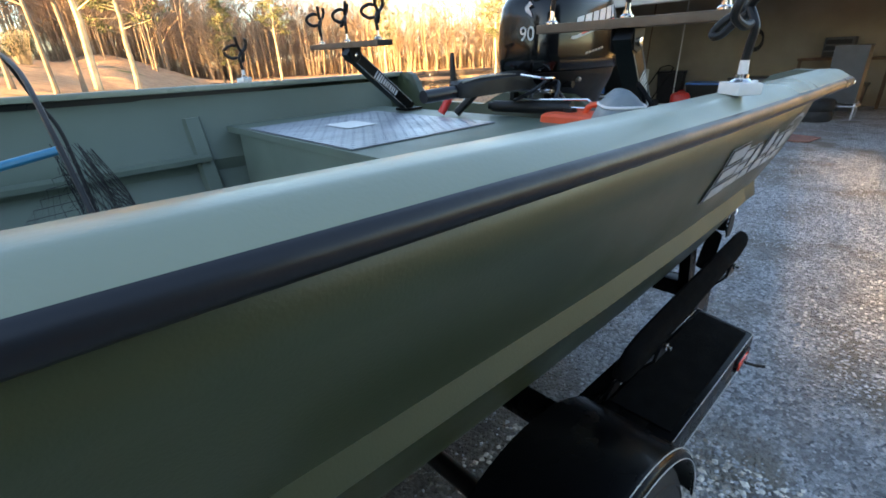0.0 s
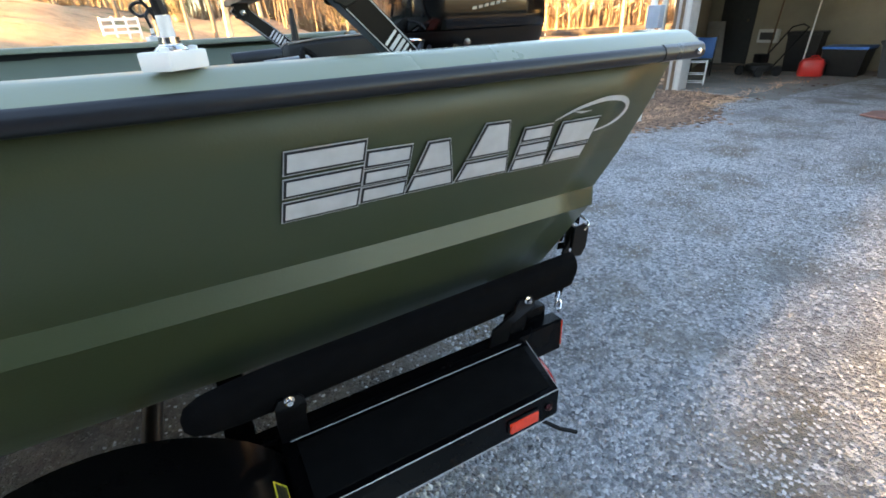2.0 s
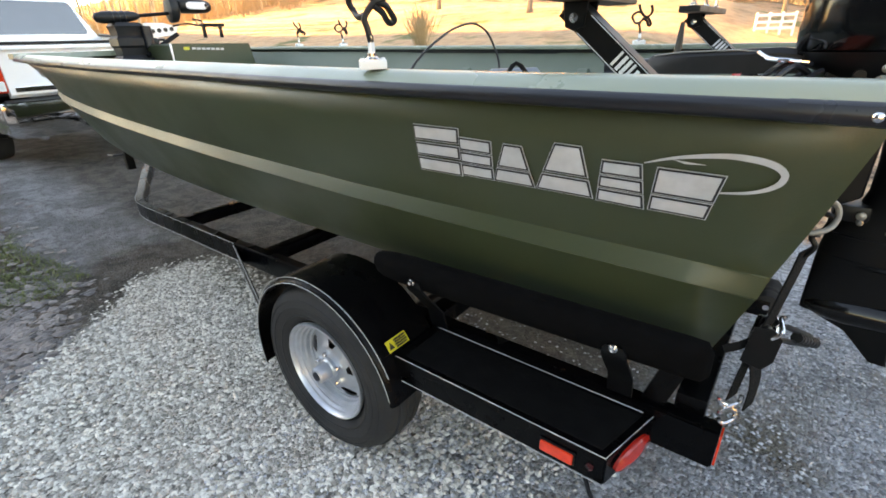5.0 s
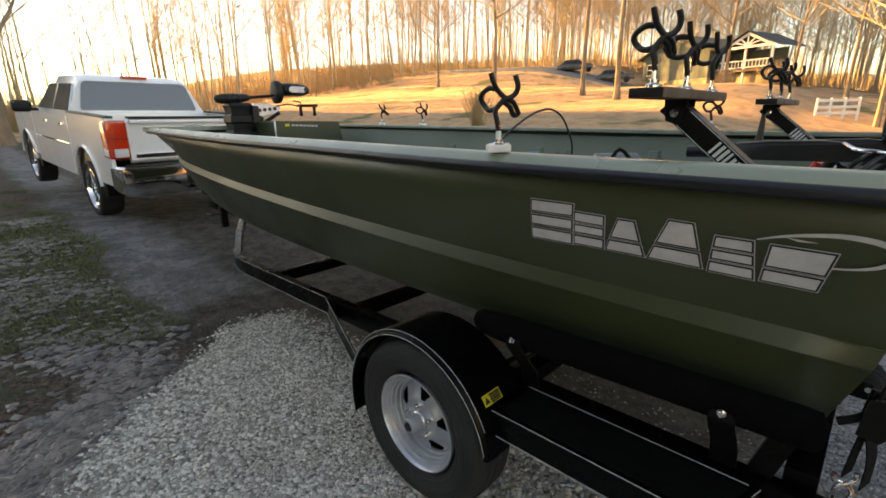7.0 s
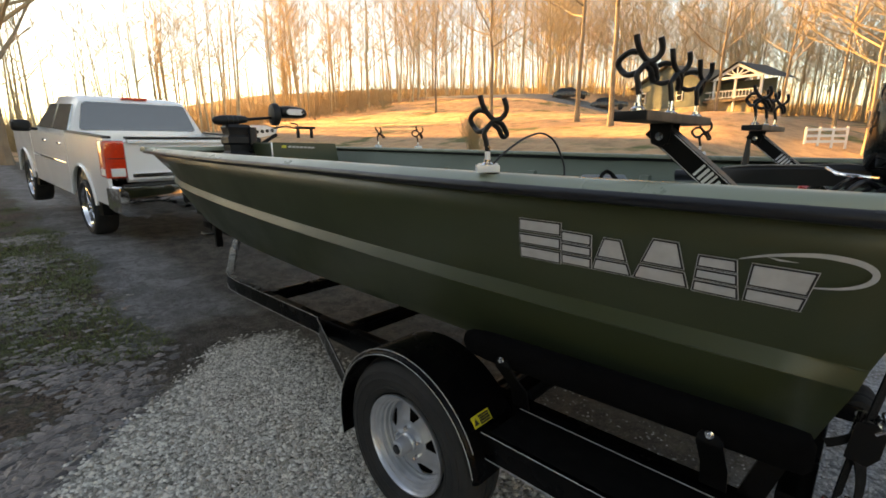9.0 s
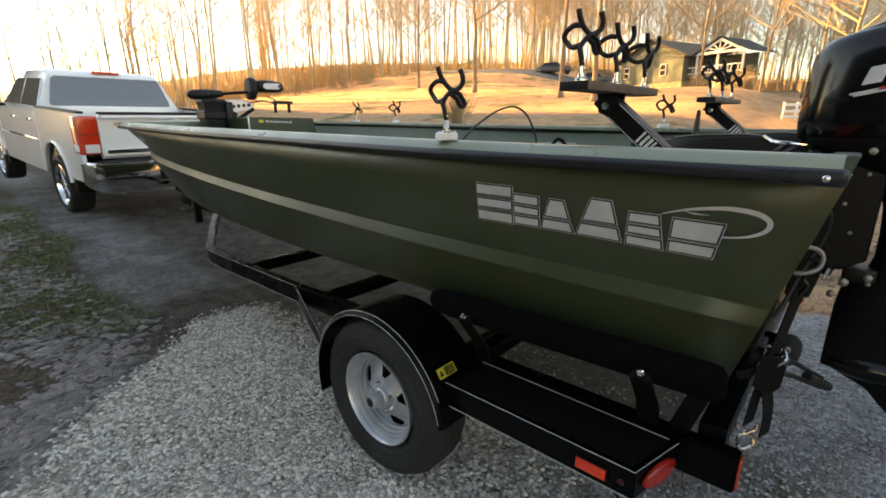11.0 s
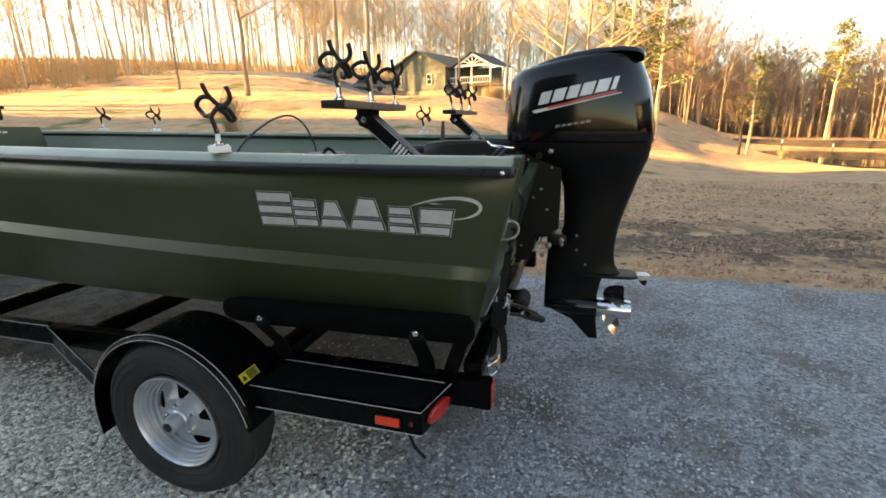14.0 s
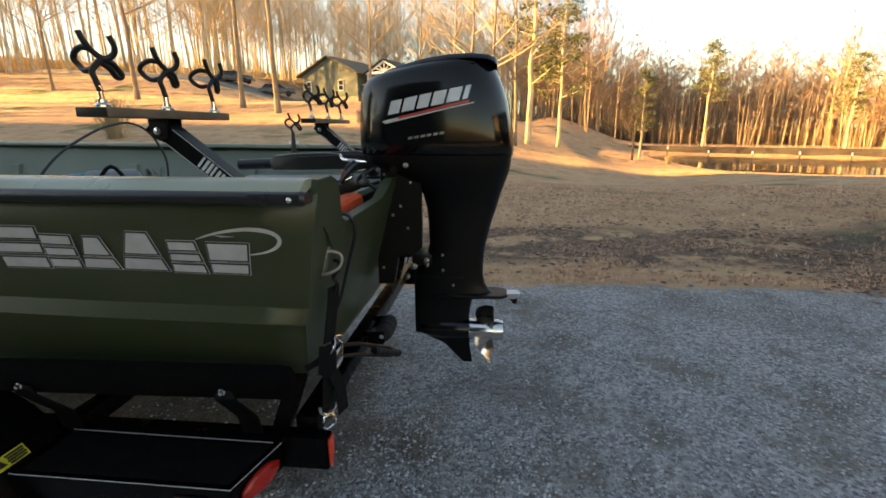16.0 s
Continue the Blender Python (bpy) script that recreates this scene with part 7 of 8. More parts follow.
BRUSH = mat("russet_brush", (0.42, 0.31, 0.175), 0.9, var=0.4, scale=0.6)


class Skin:
    """Collects thin prisms into one mesh."""
    def __init__(self):
        self.v, self.f, self.k = [], [], 1.0

    def rod(self, p, q, r0, r1, sides=3):
        d = (q - p)
        if d.length < 1e-6:
            return
        d.normalize()
        a = d.orthogonal().normalized()
        b = d.cross(a)
        i = len(self.v)
        for c, r in ((p, r0), (q, r1)):
            for k in range(sides):
                t = 2 * math.pi * k / sides
                self.v.append(tuple(c + a * (r * math.cos(t)) + b * (r * math.sin(t))))
        for k in range(sides):
            j = (k + 1) % sides
            self.f.append((i + k, i + j, i + sides + j, i + sides + k))

    def blade(self, p, q, w):
        a = (q - p).orthogonal().normalized() * (w * self.k)
        i = len(self.v)
        self.v += [tuple(p - a), tuple(p + a), tuple(q + a * 0.4), tuple(q - a * 0.4)]
        self.f.append((i, i + 1, i + 2, i + 3))

    def line(self, pts, r0, r1, sides=5):
        n = len(pts) - 1
        for k in range(n):
            self.rod(pts[k], pts[k + 1], r0 + (r1 - r0) * k / n, r0 + (r1 - r0) * (k + 1) / n, sides)

    def leaf(self, p, s, rnd):
        a = Vector((rnd.uniform(-1, 1), rnd.uniform(-1, 1), rnd.uniform(-1, 1))) * s
        b = Vector((rnd.uniform(-1, 1), rnd.uniform(-1, 1), rnd.uniform(-1, 1))) * s
        i = len(self.v)
        self.v += [tuple(p - a * 0.5), tuple(p + b * 0.4), tuple(p + a * 0.5)]
        self.f.append((i, i + 1, i + 2))

    def mesh(self, name, material):
        me = bpy.data.meshes.new(name)
        me.from_pydata(self.v, [], self.f)
        me.materials.append(material)
        return me


def grow_tree(rnd, h, trunk, crown, base=Vector((0, 0, 0)), limbs=14, subs=5, twigs=4, low=0.3, spread=0.32, girth=1.0):
    """A bare tree: a tapered, slightly bent trunk, limbs, branches and twigs."""
    lean = Vector((rnd.uniform(-1, 1), rnd.uniform(-1, 1), 0)) * h * 0.07
    r = (h * 0.0075 + 0.035) * girth
    pts = [base + lean * (t * t) + Vector((rnd.uniform(-1, 1), rnd.uniform(-1, 1), 0)) * (0.02 * h * t) + Vector((0, 0, h * t - (0.3 if t == 0 else 0))) for t in (0, 0.05, 0.2, 0.35, 0.5, 0.65, 0.8, 0.92, 1.0)]
    for k in range(len(pts) - 1):
        ra = r * (1.35 if k == 0 else 1 - 0.9 * k / 8)
        trunk.rod(pts[k], pts[k + 1], ra, r * (1 - 0.9 * (k + 1) / 8), 7)
    def along(t):
        ts = (0, 0.05, 0.2, 0.35, 0.5, 0.65, 0.8, 0.92, 1.0)
        for k in range(8):
            if t <= ts[k + 1]:
                w = (t - ts[k]) / (ts[k + 1] - ts[k])
                return pts[k].lerp(pts[k + 1], w)
        return pts[-1]
    for i in range(limbs):
        t = low + (0.97 - low) * (i + rnd.random()) / limbs
        a = rnd.uniform(0, 2 * math.pi)
        L = h * spread * (1.05 - t) * rnd.uniform(0.7, 1.25) + 0.06 * h
        up = rnd.uniform(0.25, 1.0)
        d = Vector((math.cos(a), math.sin(a), up)).normalized()
        p0 = along(t)
        q = [p0, p0 + d * L * 0.5 + Vector((0, 0, 0.03 * L)), p0 + d * L + Vector((0, 0, 0.12 * L))]
        rl = r * (1.05 - t) * 0.5 + 0.008
        crown.line(q, rl, rl * 0.35, 4)
        for j in range(subs):
            s = rnd.uniform(0.25, 1.0)
            b0 = q[0].lerp(q[1], s * 2) if s < 0.5 else q[1].lerp(q[2], s * 2 - 1)
            e = (d + Vector((rnd.uniform(-1, 1), rnd.uniform(-1, 1), rnd.uniform(-0.1, 1.0))) * 0.9).normalized()
            l2 = L * rnd.uniform(0.25, 0.55)
            b1 = b0 + e * l2
            crown.rod(b0, b1, rl * 0.3, rl * 0.12, 3)
            for _ in range(twigs):
                u = rnd.uniform(0.3, 1.0)
                c0 = b0.lerp(b1, u)
                g = (e + Vector((rnd.uniform(-1, 1), rnd.uniform(-1, 1), rnd.uniform(-0.2, 1.0))) * 0.9).normalized()
                c1 = c0 + g * l2 * rnd.uniform(0.3, 0.8)
                crown.rod(c0, c1, rl * 0.12, rl * 0.05, 3)


def grow_slim(rnd, h, trunk, crown, base, limbs, subs, twigs, low, reach):
    """A tall wood tree: a slender stem that may fork, steep limbs and a fan of fine upright twigs."""
    r = h * rnd.choice((0.0028, 0.004, 0.0052, 0.0068, 0.0085))
    lean = Vector((rnd.gauss(0, 1), rnd.gauss(0, 1), 0)) * h * 0.035
    stems = [(base - Vector((0, 0, 0.3)), base + lean + Vector((0, 0, h)), r)]
    if rnd.random() < 0.3:
        f = rnd.uniform(0.25, 0.55)
        a = rnd.uniform(0, 6.28)
        p = stems[0][0].lerp(stems[0][1], f)
        stems.append((p, p + Vector((math.cos(a) * 0.16, math.sin(a) * 0.16, 1)) * h * (0.95 - f), r * (1 - f)))
    for p, q, rr in stems:
        bend = Vector((rnd.gauss(0, 1), rnd.gauss(0, 1), 0)) * h * 0.012
        line = [p.lerp(q, t) + bend * math.sin(math.pi * t * rnd.uniform(0.9, 1.1)) for t in (0, 0.25, 0.5, 0.75, 1.0)]
        for k in range(4):
            trunk.rod(line[k], line[k + 1], rr * (1 - 0.23 * k), rr * (1 - 0.23 * (k + 1)), 5 if k < 2 else 4)
        n = limbs if p is stems[0][0] else limbs // 2
        for i in range(n):
            t = low + (0.98 - low) * (i + rnd.random()) / n
            k = min(int(t * 4), 3)
            p0 = line[k].lerp(line[k + 1], t * 4 - k)
            a = rnd.uniform(0, 6.28)
            d = Vector((math.cos(a), math.sin(a), rnd.uniform(0.15, 0.5) + 1.1 * t * rnd.random())).normalized()
            L = h * reach * (1.2 - t) * rnd.uniform(0.5, 1.3)
            p1 = p0 + d * L + Vector((0, 0, 0.12 * L))
            rl = rr * (1.1 - t) * 0.34 + 0.008
            crown.rod(p0, p1, rl, rl * 0.4, 3)
            for _ in range(subs):
                b0 = p0.lerp(p1, rnd.uniform(0.25, 1.0))
                e = (d + Vector((rnd.uniform(-1, 1), rnd.uniform(-1, 1), rnd.uniform(0.0, 1.3))) * 0.75).normalized()
                b1 = b0 + e * L * rnd.uniform(0.25, 0.6)
                crown.blade(b0, b1, 0.012)
                for _ in range(twigs):
                    c0 = b0.lerp(b1, rnd.uniform(0.2, 1.0))
                    g = (e + Vector((rnd.uniform(-1, 1), rnd.uniform(-1, 1), rnd.uniform(0.0, 1.2))) * 0.7).normalized()
                    crown.blade(c0, c0 + g * L * rnd.uniform(0.12, 0.34), 0.008)


def tree_thing(x, y, h, seed, label, bark=LAWNBARK, twig=LAWNTWIG, **kw):
    rnd = random.Random(seed)
    t, c = Skin(), Skin()
    grow_tree(rnd, h, t, c, **kw)
    ob = thing("bare_tree", (0, 0, 0), label, "tree")
    for nm, sk, m in (("trunk", t, bark), ("crown", c, twig)):
        o = new(nm, sk.mesh(nm, m))
        o.parent = ob
    return place(ob, pose(x, y, ground_z(x, y)))


LAWN = "tall leafless tree on the sunlit winter lawn"
tree_thing(-31.5, 41.0, 17, 11, LAWN, limbs=22, subs=6, girth=1.6, low=0.42)
tree_thing(-18.3, 35.8, 19, 12, LAWN, limbs=20, subs=6, spread=0.2, girth=1.25, low=0.42)
tree_thing(-14.0, 32.8, 18, 13, LAWN, limbs=20, subs=6, spread=0.2, girth=1.35, low=0.42)
tree_thing(-43.0, 44.0, 16, 19, LAWN, limbs=18, subs=6)
tree_thing(-11.5, 50.0, 17, 20, LAWN, limbs=18, subs=6)
tree_thing(-7.5, 58.0, 18, 22, LAWN, limbs=20, subs=6)
tree_thing(-2.5, 50.0, 17, 23, LAWN, limbs=20, subs=6)
tree_thing(14.6, 44.0, 4.9, 14, "small round leafless tree on the lawn by the pond", limbs=22, subs=7, twigs=6, low=0.38, spread=0.62, girth=1.9, bark=TREESHADE, twig=TREESHADE)
tree_thing(-27.5, 0.6, 15, 15, "large leafless tree beside the drive", limbs=34, subs=9, twigs=7, low=0.2, spread=0.55, girth=1.7)
tree_thing(1.8, 31.5, 14, 16, "leafless tree at the wood's edge", limbs=18, subs=6)
tree_thing(0.2, 33.5, 15, 17, "leafless tree at the wood's edge", limbs=18, subs=6)
tree_thing(3.4, 35.0, 15, 18, "leafless tree at the wood's edge", limbs=18, subs=6)


def pine(x, y, h, seed, label, low=0.4, wide=0.2):
    rnd = random.Random(seed)
    t, c, g = Skin(), Skin(), Skin()
    pts = [Vector((0.01 * h * rnd.uniform(-1, 1), 0.01 * h * rnd.uniform(-1, 1), h * k / 8 - (0.3 if k == 0 else 0))) for k in range(9)]
    for k in range(8):
        t.rod(pts[k], pts[k + 1], h * 0.014 * (1.15 - k / 8), h * 0.014 * (1.15 - (k + 1) / 8), 7)
    for i in range(46):
        s = low + (1 - low) * (i / 46) ** 0.9
        p0 = pts[min(int(s * 8), 7)].lerp(pts[min(int(s * 8) + 1, 8)], s * 8 - int(s * 8))
        a = rnd.uniform(0, 6.28)
        L = h * wide * (1.15 - s) ** 0.7 * rnd.uniform(0.5, 1.3)
        d = Vector((math.cos(a), math.sin(a), rnd.uniform(-0.05, 0.45)))
        p1 = p0 + d * L
        c.rod(p0, p1, h * 0.003, h * 0.001, 3)
        for _ in range(9):
            q = p0.lerp(p1, rnd.uniform(0.45, 1.05)) + Vector((rnd.uniform(-1, 1), rnd.uniform(-1, 1), rnd.uniform(-0.3, 0.6))) * 0.035 * h
            for _ in range(9):
                g.leaf(q + Vector((rnd.gauss(0, 1), rnd.gauss(0, 1), rnd.gauss(0, 0.5))) * 0.016 * h, h * 0.022, rnd)
    ob = thing("pine_tree", (0, 0, 0), label, "tree")
    for nm, sk, m in (("trunk", t, BARK), ("branchwork", c, BARK), ("crown", g, NEEDLE)):
        o = new(nm, sk.mesh(nm, m))
        o.parent = ob
    return place(ob, pose(x, y, ground_z(x, y)))


pine(28.5, 62.5, 12.6, 31, "tall thin pine standing over the bare woods", 0.45, 0.2)
pine(4.7, 38.5, 16.5, 32, "spreading green pine at the wood's edge", 0.28, 0.24)
pine(7.5, 42.0, 13, 33, "spreading green pine at the wood's edge", 0.3, 0.24)
pine(15.5, 45.0, 8, 34, "green pine by the pond", 0.3, 0.24)
pine(38.5, 52.5, 10, 35, "green pine across the pond", 0.4, 0.22)
# Unseen pine, put in the sun's gap to dim its patch on the gravel.
pine(-35.6, -7.9, 15, 37, "unseen pine added to dim the sun patch on the drive", 0.5, 0.2)
pine(46, 40, 11, 36, "green pine across the pond", 0.4, 0.22)


def shrub(x, y, h, seed, material, label, leaves=0):
    rnd = random.Random(seed)
    s, g = Skin(), Skin()
    for _ in range(90):
        a, u = rnd.uniform(0, 6.28), rnd.uniform(0.1, 0.6)
        d = Vector((math.cos(a) * u, math.sin(a) * u, 1)).normalized()
        L = h * rnd.uniform(0.6, 1.05)
        p = Vector((rnd.uniform(-0.15, 0.15) * h, rnd.uniform(-0.15, 0.15) * h, -0.05))
        q = p + d * L
        s.rod(p, q, 0.012 * h, 0.004 * h, 3)
        for _ in range(5):
            b = p.lerp(q, rnd.uniform(0.4, 1))
            s.rod(b, b + Vector((rnd.uniform(-1, 1), rnd.uniform(-1, 1), 1)) * 0.14 * h, 0.004 * h, 0.002 * h, 3)
            for _ in range(leaves):
                g.leaf(b + Vector((rnd.gauss(0, 1), rnd.gauss(0, 1), rnd.gauss(0, 1))) * 0.06 * h, 0.06 * h, rnd)
    ob = thing("shrub", (0, 0, 0), label, "shrub")
    o = new("branchwork", s.mesh("branchwork", material))
    o.parent = ob
    if leaves:
        o = new("foliage", g.mesh("foliage", NEEDLE))
        o.parent = ob
    return place(ob, pose(x, y, ground_z(x, y)))


shrub(-18.2, 22.2, 2.3, 41, BRUSH, "round russet shrub on the lawn")
shrub(2.4, 58.0, 3.0, 42, TWIG, "small evergreen shrub on the lawn", 6)
shrub(-22.0, 63.5, 1.2, 43, TWIG, "green shrub below the house", 4)
shrub(17.0, 41.5, 0.9, 44, BRUSH, "dark brush heap at the pond edge")
shrub(-14.5, 62.0, 3.2, 45, BRUSH, "russet bush beside the house")
shrub(-9.5, 60.0, 3.4, 46, BRUSH, "russet bush beside the house")


def woods(name, spots, seed, hmin, hmax, label, limbs=13, subs=4, twigs=3, low=0.38, reach=0.2, thick=1.0, bark=BARK, twig=TWIG):
    rnd = random.Random(seed)
    t, c = Skin(), Skin()
    c.k = thick
    for x, y in spots(rnd):
        if ground_z(x, y) < -1.6:
            continue
        grow_slim(rnd, rnd.uniform(hmin, hmax), t, c, Vector((x, y, ground_z(x, y))), limbs, subs, twigs, low * rnd.uniform(0.6, 1.2), reach)
    a = tagged(new(name, t.mesh(name, bark)), label, "woods", kind="stuff")
    b = new("twigs", c.mesh("twigs", twig))
    b.parent = a
    return a


def arc(n, az0, az1, d0, d1):
    """Spots between two bearings (degrees from +y towards +x) and two distances."""
    def make(rnd):
        return [(1.5 + d * math.sin(radians(a)), -1.2 + d * math.cos(radians(a))) for a, d in ((rnd.uniform(az0, az1), rnd.uniform(d0, d1)) for _ in range(n))]
    return make


woods("far_woods", arc(135, -62, -30, 78, 100), 51, 18, 27, "leafless woods on the hill lit by low sun", 16, 5, 4, 0.3, 0.33, 0.85)
woods("west_woods", arc(72, -92, -60, 70, 94), 56, 17, 27, "leafless woods beyond the drive", 16, 5, 4, 0.3, 0.33, 0.85)
woods("hill_woods", arc(200, -32, 4, 84, 108), 52, 16, 24, "leafless woods behind the house", 17, 6, 5, 0.28, 0.33, 1.1)
woods("pond_woods", arc(330, 3, 34, 84, 112), 53, 10, 16, "leafless brown woods across the pond", 17, 7, 6, 0.18, 0.26, 2.2, SHADEBARK, SHADETWIG)
woods("shore_woods", arc(320, 34, 75, 62, 92), 54, 9, 14.5, "leafless brown woods across the pond", 16, 7, 6, 0.18, 0.26, 2.0, SHADEBARK, SHADETWIG)
woods("yard_woods", arc(60, 0, 17, 66, 86), 55, 12, 18, "leafless trees at the edge of the lawn", 18, 6, 6, 0.25, 0.26, 1.4, SHADEBARK, SHADETWIG)


def grove(rnd):
    """Unseen trees added in the low sun's way, to dim its strip on the drive."""
    return [(x, 0.187 * x + rnd.uniform(-2.7, -0.2)) for x in (rnd.uniform(-75, -42) for _ in range(22))]


woods("west_grove", grove, 57, 17, 24, "unseen leafless trees added to thin the low sun", 16, 5, 5)


def stems(name, n, az0, az1, d0, d1, h0, h1, seed, label, bark=BARK, twig=TWIG, thick=1.0):
    """Many thin young trees between the tall ones."""
    rnd = random.Random(seed)
    t, c = Skin(), Skin()
    c.k = thick
    for _ in range(n):
        a, d = radians(rnd.uniform(az0, az1)), rnd.uniform(d0, d1)
        x, y = 1.5 + d * math.sin(a), -1.2 + d * math.cos(a)
        z = ground_z(x, y)
        if z < -1.6:
            continue
        h = rnd.uniform(h0, h1)
        p = Vector((x, y, z - 0.2))
        q = p + Vector((rnd.gauss(0, 0.05), rnd.gauss(0, 0.05), 1)) * h
        t.rod(p, q, 0.07 * rnd.uniform(0.5, 1.5), 0.02, 3)
        for _ in range(12):
            b = p.lerp(q, rnd.uniform(0.25, 1.0))
            e = Vector((rnd.uniform(-1, 1), rnd.uniform(-1, 1), rnd.uniform(0.2, 1.4))).normalized()
            m = b + e * h * rnd.uniform(0.08, 0.2)
            c.blade(b, m, 0.014)
            for _ in range(3):
                g = (e + Vector((rnd.uniform(-1, 1), rnd.uniform(-1, 1), rnd.uniform(0, 1))) * 0.8).normalized()
                k = b.lerp(m, rnd.uniform(0.3, 1))
                c.blade(k, k + g * h * rnd.uniform(0.04, 0.1), 0.009)
    a = tagged(new(name, t.mesh(name, bark)), label, "young trees", kind="stuff")
    b = new("twigs", c.mesh("twigs", twig))
    b.parent = a
    return a


stems("hill_saplings", 850, -92, 4, 86, 124, 4, 12, 91, "thin young trees among the hill woods")
stems("pond_saplings", 2000, 4, 75, 74, 118, 4, 10, 92, "thin young trees across the pond", SHADEBARK, SHADETWIG, 2.2)


def brush(name, n, az0, az1, d0, d1, h0, h1, seed, label, material=BRUSH):
    rnd = random.Random(seed)
    s = Skin()
    for _ in range(n):
        a, d = radians(rnd.uniform(az0, az1)), rnd.uniform(d0, d1)
        x, y = 1.5 + d * math.sin(a), -1.2 + d * math.cos(a)
        z = ground_z(x, y)
        if z < -1.6:
            continue
        h = rnd.uniform(h0, h1)
        for _ in range(9):
            e = Vector((rnd.uniform(-0.5, 0.5), rnd.uniform(-0.5, 0.5), 1)).normalized()
            p = Vector((x + rnd.uniform(-0.6, 0.6), y + rnd.uniform(-0.6, 0.6), z - 0.1))
            q = p + e * h * rnd.uniform(0.5, 1)
            s.rod(p, q, 0.03, 0.012, 3)
            m = p.lerp(q, 0.6)
            s.rod(m, m + Vector((rnd.uniform(-1, 1), rnd.uniform(-1, 1), 1)) * h * 0.3, 0.016, 0.008, 3)
    return tagged(new(name, s.mesh(name, material)), label, "brush", kind="stuff")


brush("hill_brush", 750, -92, 4, 84, 130, 1.2, 3.8, 61, "russet undergrowth below the hill woods")
brush("pond_brush", 1000, 2, 75, 78, 104, 1.2, 3.4, 62, "brown undergrowth across the pond", SHADEBRUSH)
brush("left_brush", 300, -91, -50, 74, 94, 1.5, 4.5, 64, "russet undergrowth at the wood's edge")
brush("west_brush", 110, -89, -80, 45, 75, 1.5, 4.0, 63, "russet undergrowth beyond the drive")

# ---- loose stones, leaves ----
def scatter(name, n, where, size, seed, material, label, flat=0.6, category="stones"):
    rnd = random.Random(seed)
    v, f = [], []
    made = 0
    while made < n:
        p = where(rnd)
        if p is None:
            continue
        made += 1
        x, y = p
        z = ground_z(x, y) + 0.018 * noise.noise((x * 1.3, y * 1.3, 0)) + 0.008 * noise.noise((x * 4, y * 4, 3))
        s = size * rnd.uniform(0.5, 1.35)
        a = rnd.uniform(0, 6.28)
        i = len(v)
        for dx, dy, dz in ((1, 0, 0.1), (0.2, 0.9, 0), (-1, 0.1, 0.1), (-0.1, -0.8, 0), (0.1, 0.1, flat), (0, 0, -0.3)):
            dx, dy = dx * rnd.uniform(0.7, 1.2) * s, dy * rnd.uniform(0.7, 1.2) * s
            v.append((x + dx * math.cos(a) - dy * math.sin(a), y + dx * math.sin(a) + dy * math.cos(a), z + dz * s * rnd.uniform(0.7, 1.2)))
        for k in range(4):
            j = (k + 1) % 4
            f.append((i + k, i + j, i + 4))
    me = bpy.data.meshes.new(name)
    me.from_pydata(v, [], f)
    me.materials.append(material)
    return tagged(new(name, me), label, category, kind="stuff")


def island_mat(name, c1, c2, rough=0.85):
    m = bpy.data.materials.new(name)
    m.use_nodes = True
    n, link = m.node_tree.nodes, m.node_tree.links.new
    b = n["Principled BSDF"]
    b.inputs["Roughness"].default_value = rough
    g = n.new("ShaderNodeNewGeometry")
    mx = n.new("ShaderNodeMix")
    mx.data_type = 'RGBA'
    mx.inputs[6].default_value, mx.inputs[7].default_value = (*c1, 1), (*c2, 1)
    link(g.outputs["Random Per Island"], mx.inputs[0])
    link(mx.outputs[2], b.inputs["Base Color"])
    return m


def gravel_edge(x, y):
    """Metres inside the edge of the pale gravel."""
    return x + 2.4 + 0.9 * min(y - 0.1, 0) - 0.6 * max(y - 0.4, 0) + 0.12 * noise.noise((x * 3, y * 3, 7))


def pale_spot(r):
    x, y = r.uniform(-2.7, 1.1), r.uniform(-3.2, 0.75)
    if y > 0.35 + r.uniform(0, 0.4):
        return None
    return (x, y) if gravel_edge(x, y) + r.gauss(0, 0.07) > 0 and x + r.gauss(0, 0.2) < 0.7 - 0.2 * y else None


def grey_spot(r):
    x, y = r.uniform(-0.3, 7.5), r.uniform(-2.8, 3.5)
    if x < 1.1 and 0.5 < y < 2.1 and r.random() > 0.15:
        return None
    return (x, y) if r.random() < 1.1 - 0.13 * x else None


scatter("pale_gravel", 34000, pale_spot, 0.0145, 71, island_mat("pale_stone", (0.26, 0.24, 0.21), (0.83, 0.785, 0.71)), "loose pale limestone gravel round the wheel")
scatter("grey_gravel", 70000, grey_spot, 0.0095, 72, island_mat("grey_stone", (0.2, 0.205, 0.215), (0.56, 0.57, 0.59)), "fine blue-grey gravel on the drive")


def leaf_spot(r):
    k = r.random()
    if k < 0.5:
        x, y = r.uniform(0.5, 12), r.gauss(5.9, 0.6)
        return (x, y) if noise.noise((x * 0.8, y * 1.3, 9)) > 0.02 and y > 3.5 else None
    if k < 0.68:
        return r.uniform(0, 14), r.uniform(3.6, 14)
    if k < 0.86:
        return r.gauss(6.5, 0.45), r.gauss(3.95, 0.28)
    return r.gauss(7.6, 0.6), r.gauss(4.75, 0.3)


def wet_leaf_spot(r):
    x, y = -1.2 - 6.5 * r.random() ** 1.7, r.uniform(-3.0, 0.2)
    if gravel_edge(x, y) + r.gauss(0, 0.1) > -0.12 or y > -0.3 + 0.2 * noise.noise((x, y, 2)) + r.gauss(0, 0.16):
        return None
    return (x, y) if noise.noise((x * 1.3, y * 1.3, 3)) + r.gauss(0, 0.2) > -0.05 else None


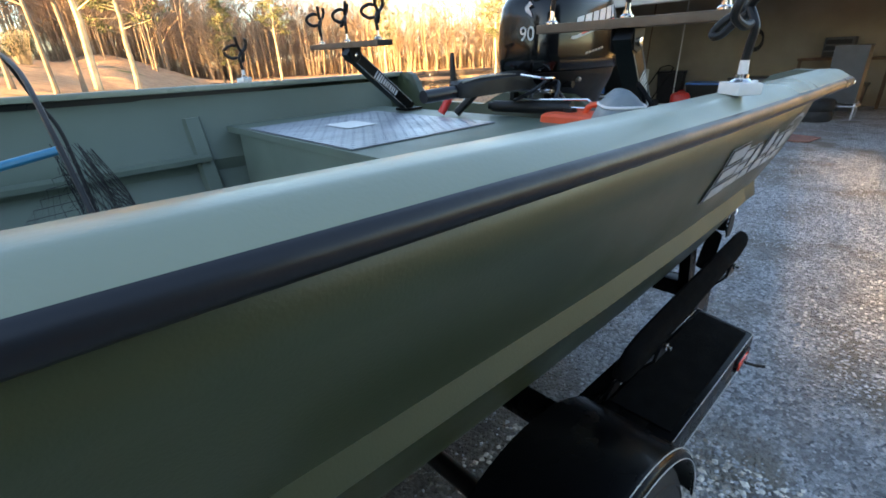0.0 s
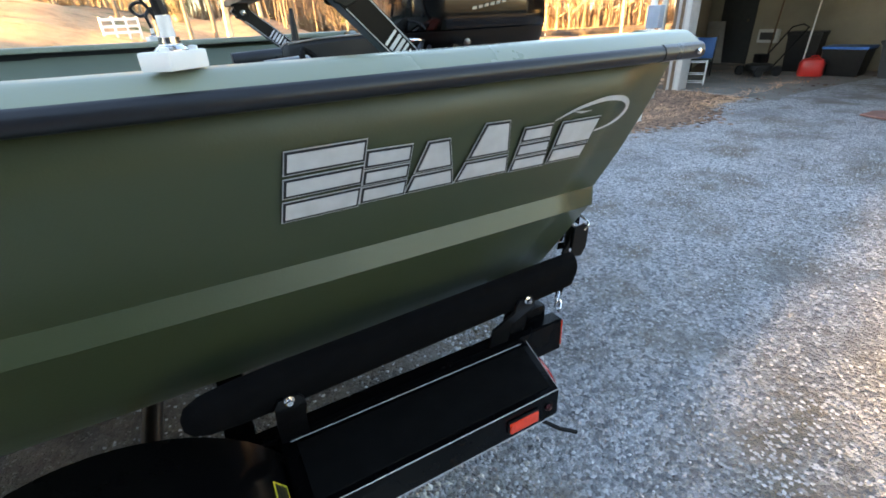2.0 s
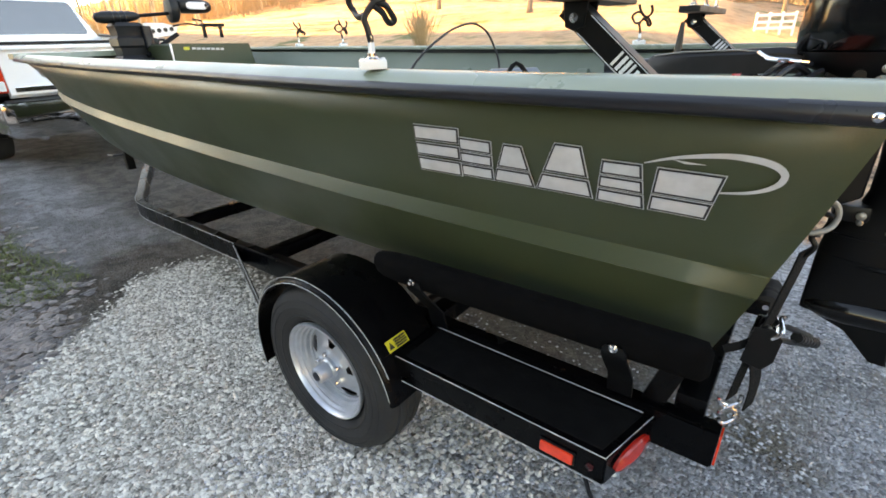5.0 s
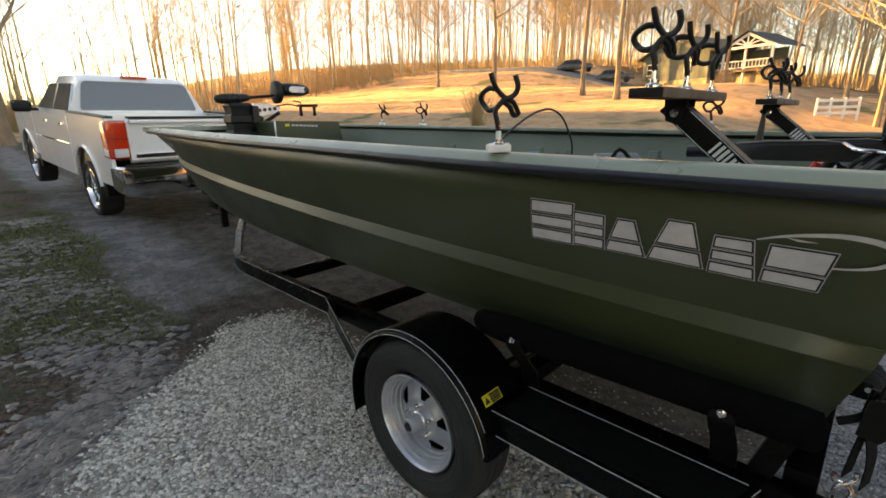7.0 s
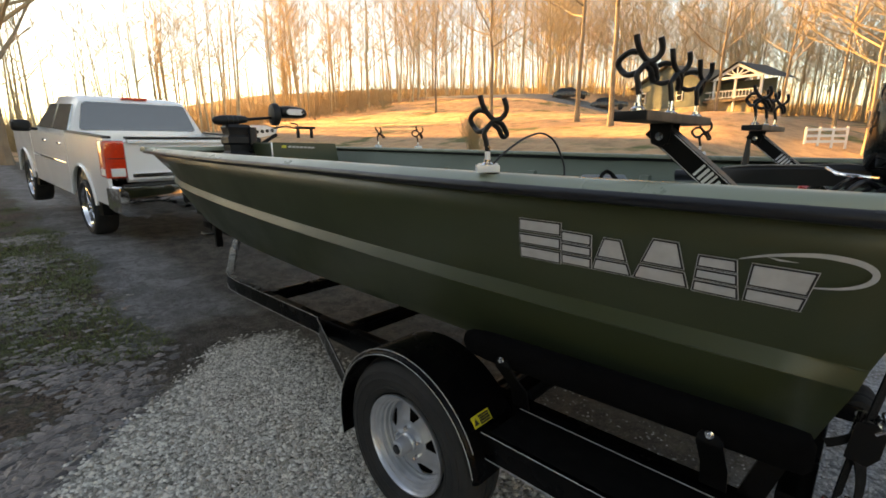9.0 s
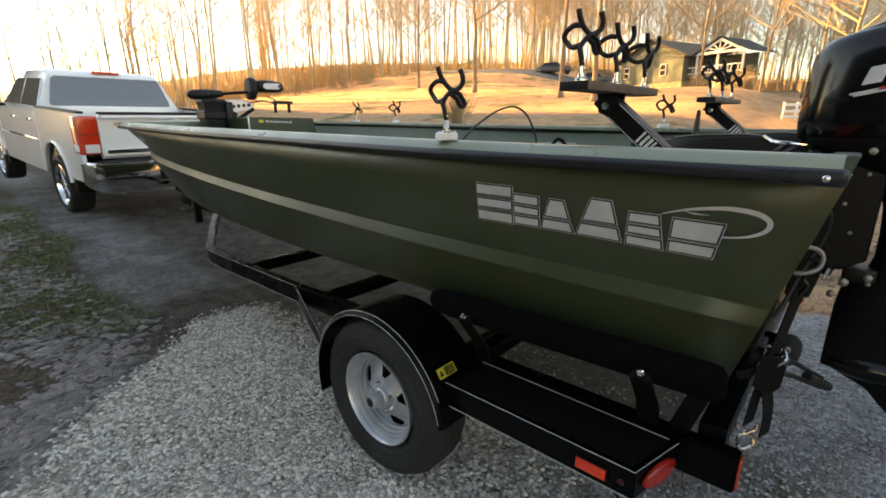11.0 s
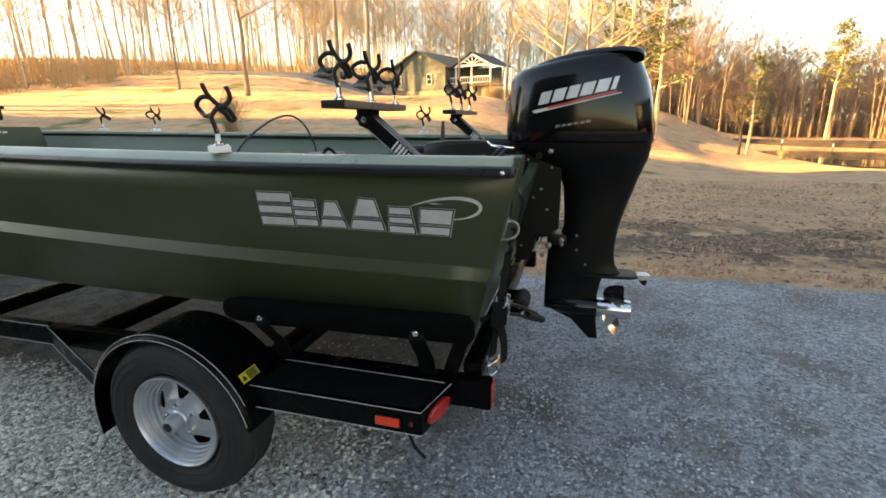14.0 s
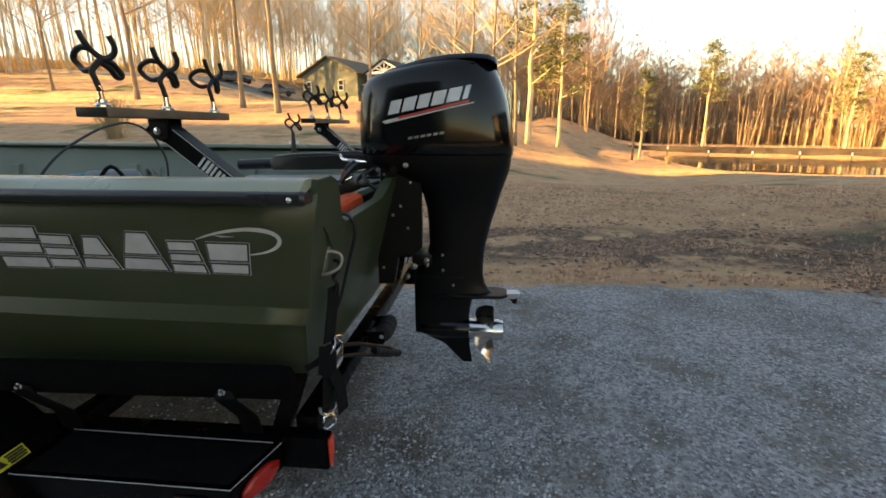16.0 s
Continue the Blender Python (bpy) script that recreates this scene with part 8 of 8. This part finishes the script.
scatter("wet_leaves", 9000, wet_leaf_spot, 0.042, 74, island_mat("wet_leaf", (0.012, 0.01, 0.011), (0.17, 0.14, 0.13), 0.4), "wet grey-brown leaves beside the drive", 0.22, "leaves")
scatter("fallen_leaves", 16000, leaf_spot, 0.042, 73, island_mat("dead_leaf", (0.05, 0.03, 0.02), (0.34, 0.2, 0.13)), "scattered dead brown leaves", 0.35, "leaves")


def grass(name, n, where, seed, material, label, h=0.05):
    rnd = random.Random(seed)
    v, f = [], []
    made = 0
    while made < n:
        p = where(rnd)
        if p is None:
            continue
        made += 1
        z = ground_z(*p)
        for _ in range(3):
            a, t = rnd.uniform(0, 6.28), h * rnd.uniform(0.4, 1.3)
            bx, by = p[0] + rnd.uniform(-0.03, 0.03), p[1] + rnd.uniform(-0.03, 0.03)
            i = len(v)
            w = 0.004 + 0.0006 * p[1]
            v += [(bx - w * math.sin(a), by + w * math.cos(a), z - 0.005), (bx + w * math.sin(a), by - w * math.cos(a), z - 0.005), (bx + math.cos(a) * t * 0.9, by + math.sin(a) * t * 0.9, z + t * 0.8)]
            f.append((i, i + 1, i + 2))
    me = bpy.data.meshes.new(name)
    me.from_pydata(v, [], f)
    me.materials.append(material)
    return tagged(new(name, me), label, "grass", kind="stuff")


def lawn_spot(r):
    y = 3.3 + 13 * r.random() ** 1.8
    x = r.uniform(-1.5, 13 + 0.3 * y)
    if not 3.35 + 0.07 * x + 0.15 * noise.noise((x * 2, 0, 1)) < y:
        return None
    if 4.2 < y < 7.4 and noise.noise((x * 1.1, y * 1.6, 21)) > -0.15 and r.random() < 0.88:
        return None
    return (x, y) if noise.noise((x * 0.8, y * 0.8, 5)) > -0.35 or r.random() < 0.3 else None


def moss_spot(r):
    x, y = -2.6 - 9 * r.random() ** 1.4, r.uniform(-3.4, -0.1)
    return (x, y) if noise.noise((x * 0.7, y * 0.7, 11)) > -0.1 and y < -0.2 + 0.3 * noise.noise((x, y, 4)) and gravel_edge(x, y) < -0.5 else None


grass("dry_grass", 17000, lawn_spot, 81, island_mat("straw_blade", (0.5, 0.29, 0.18), (0.76, 0.475, 0.31)), "short straw-coloured winter grass on the lawn")
grass("green_grass", 19000, moss_spot, 82, island_mat("green_blade", (0.07, 0.095, 0.035), (0.19, 0.21, 0.08)), "thin green grass beside the drive", 0.035)
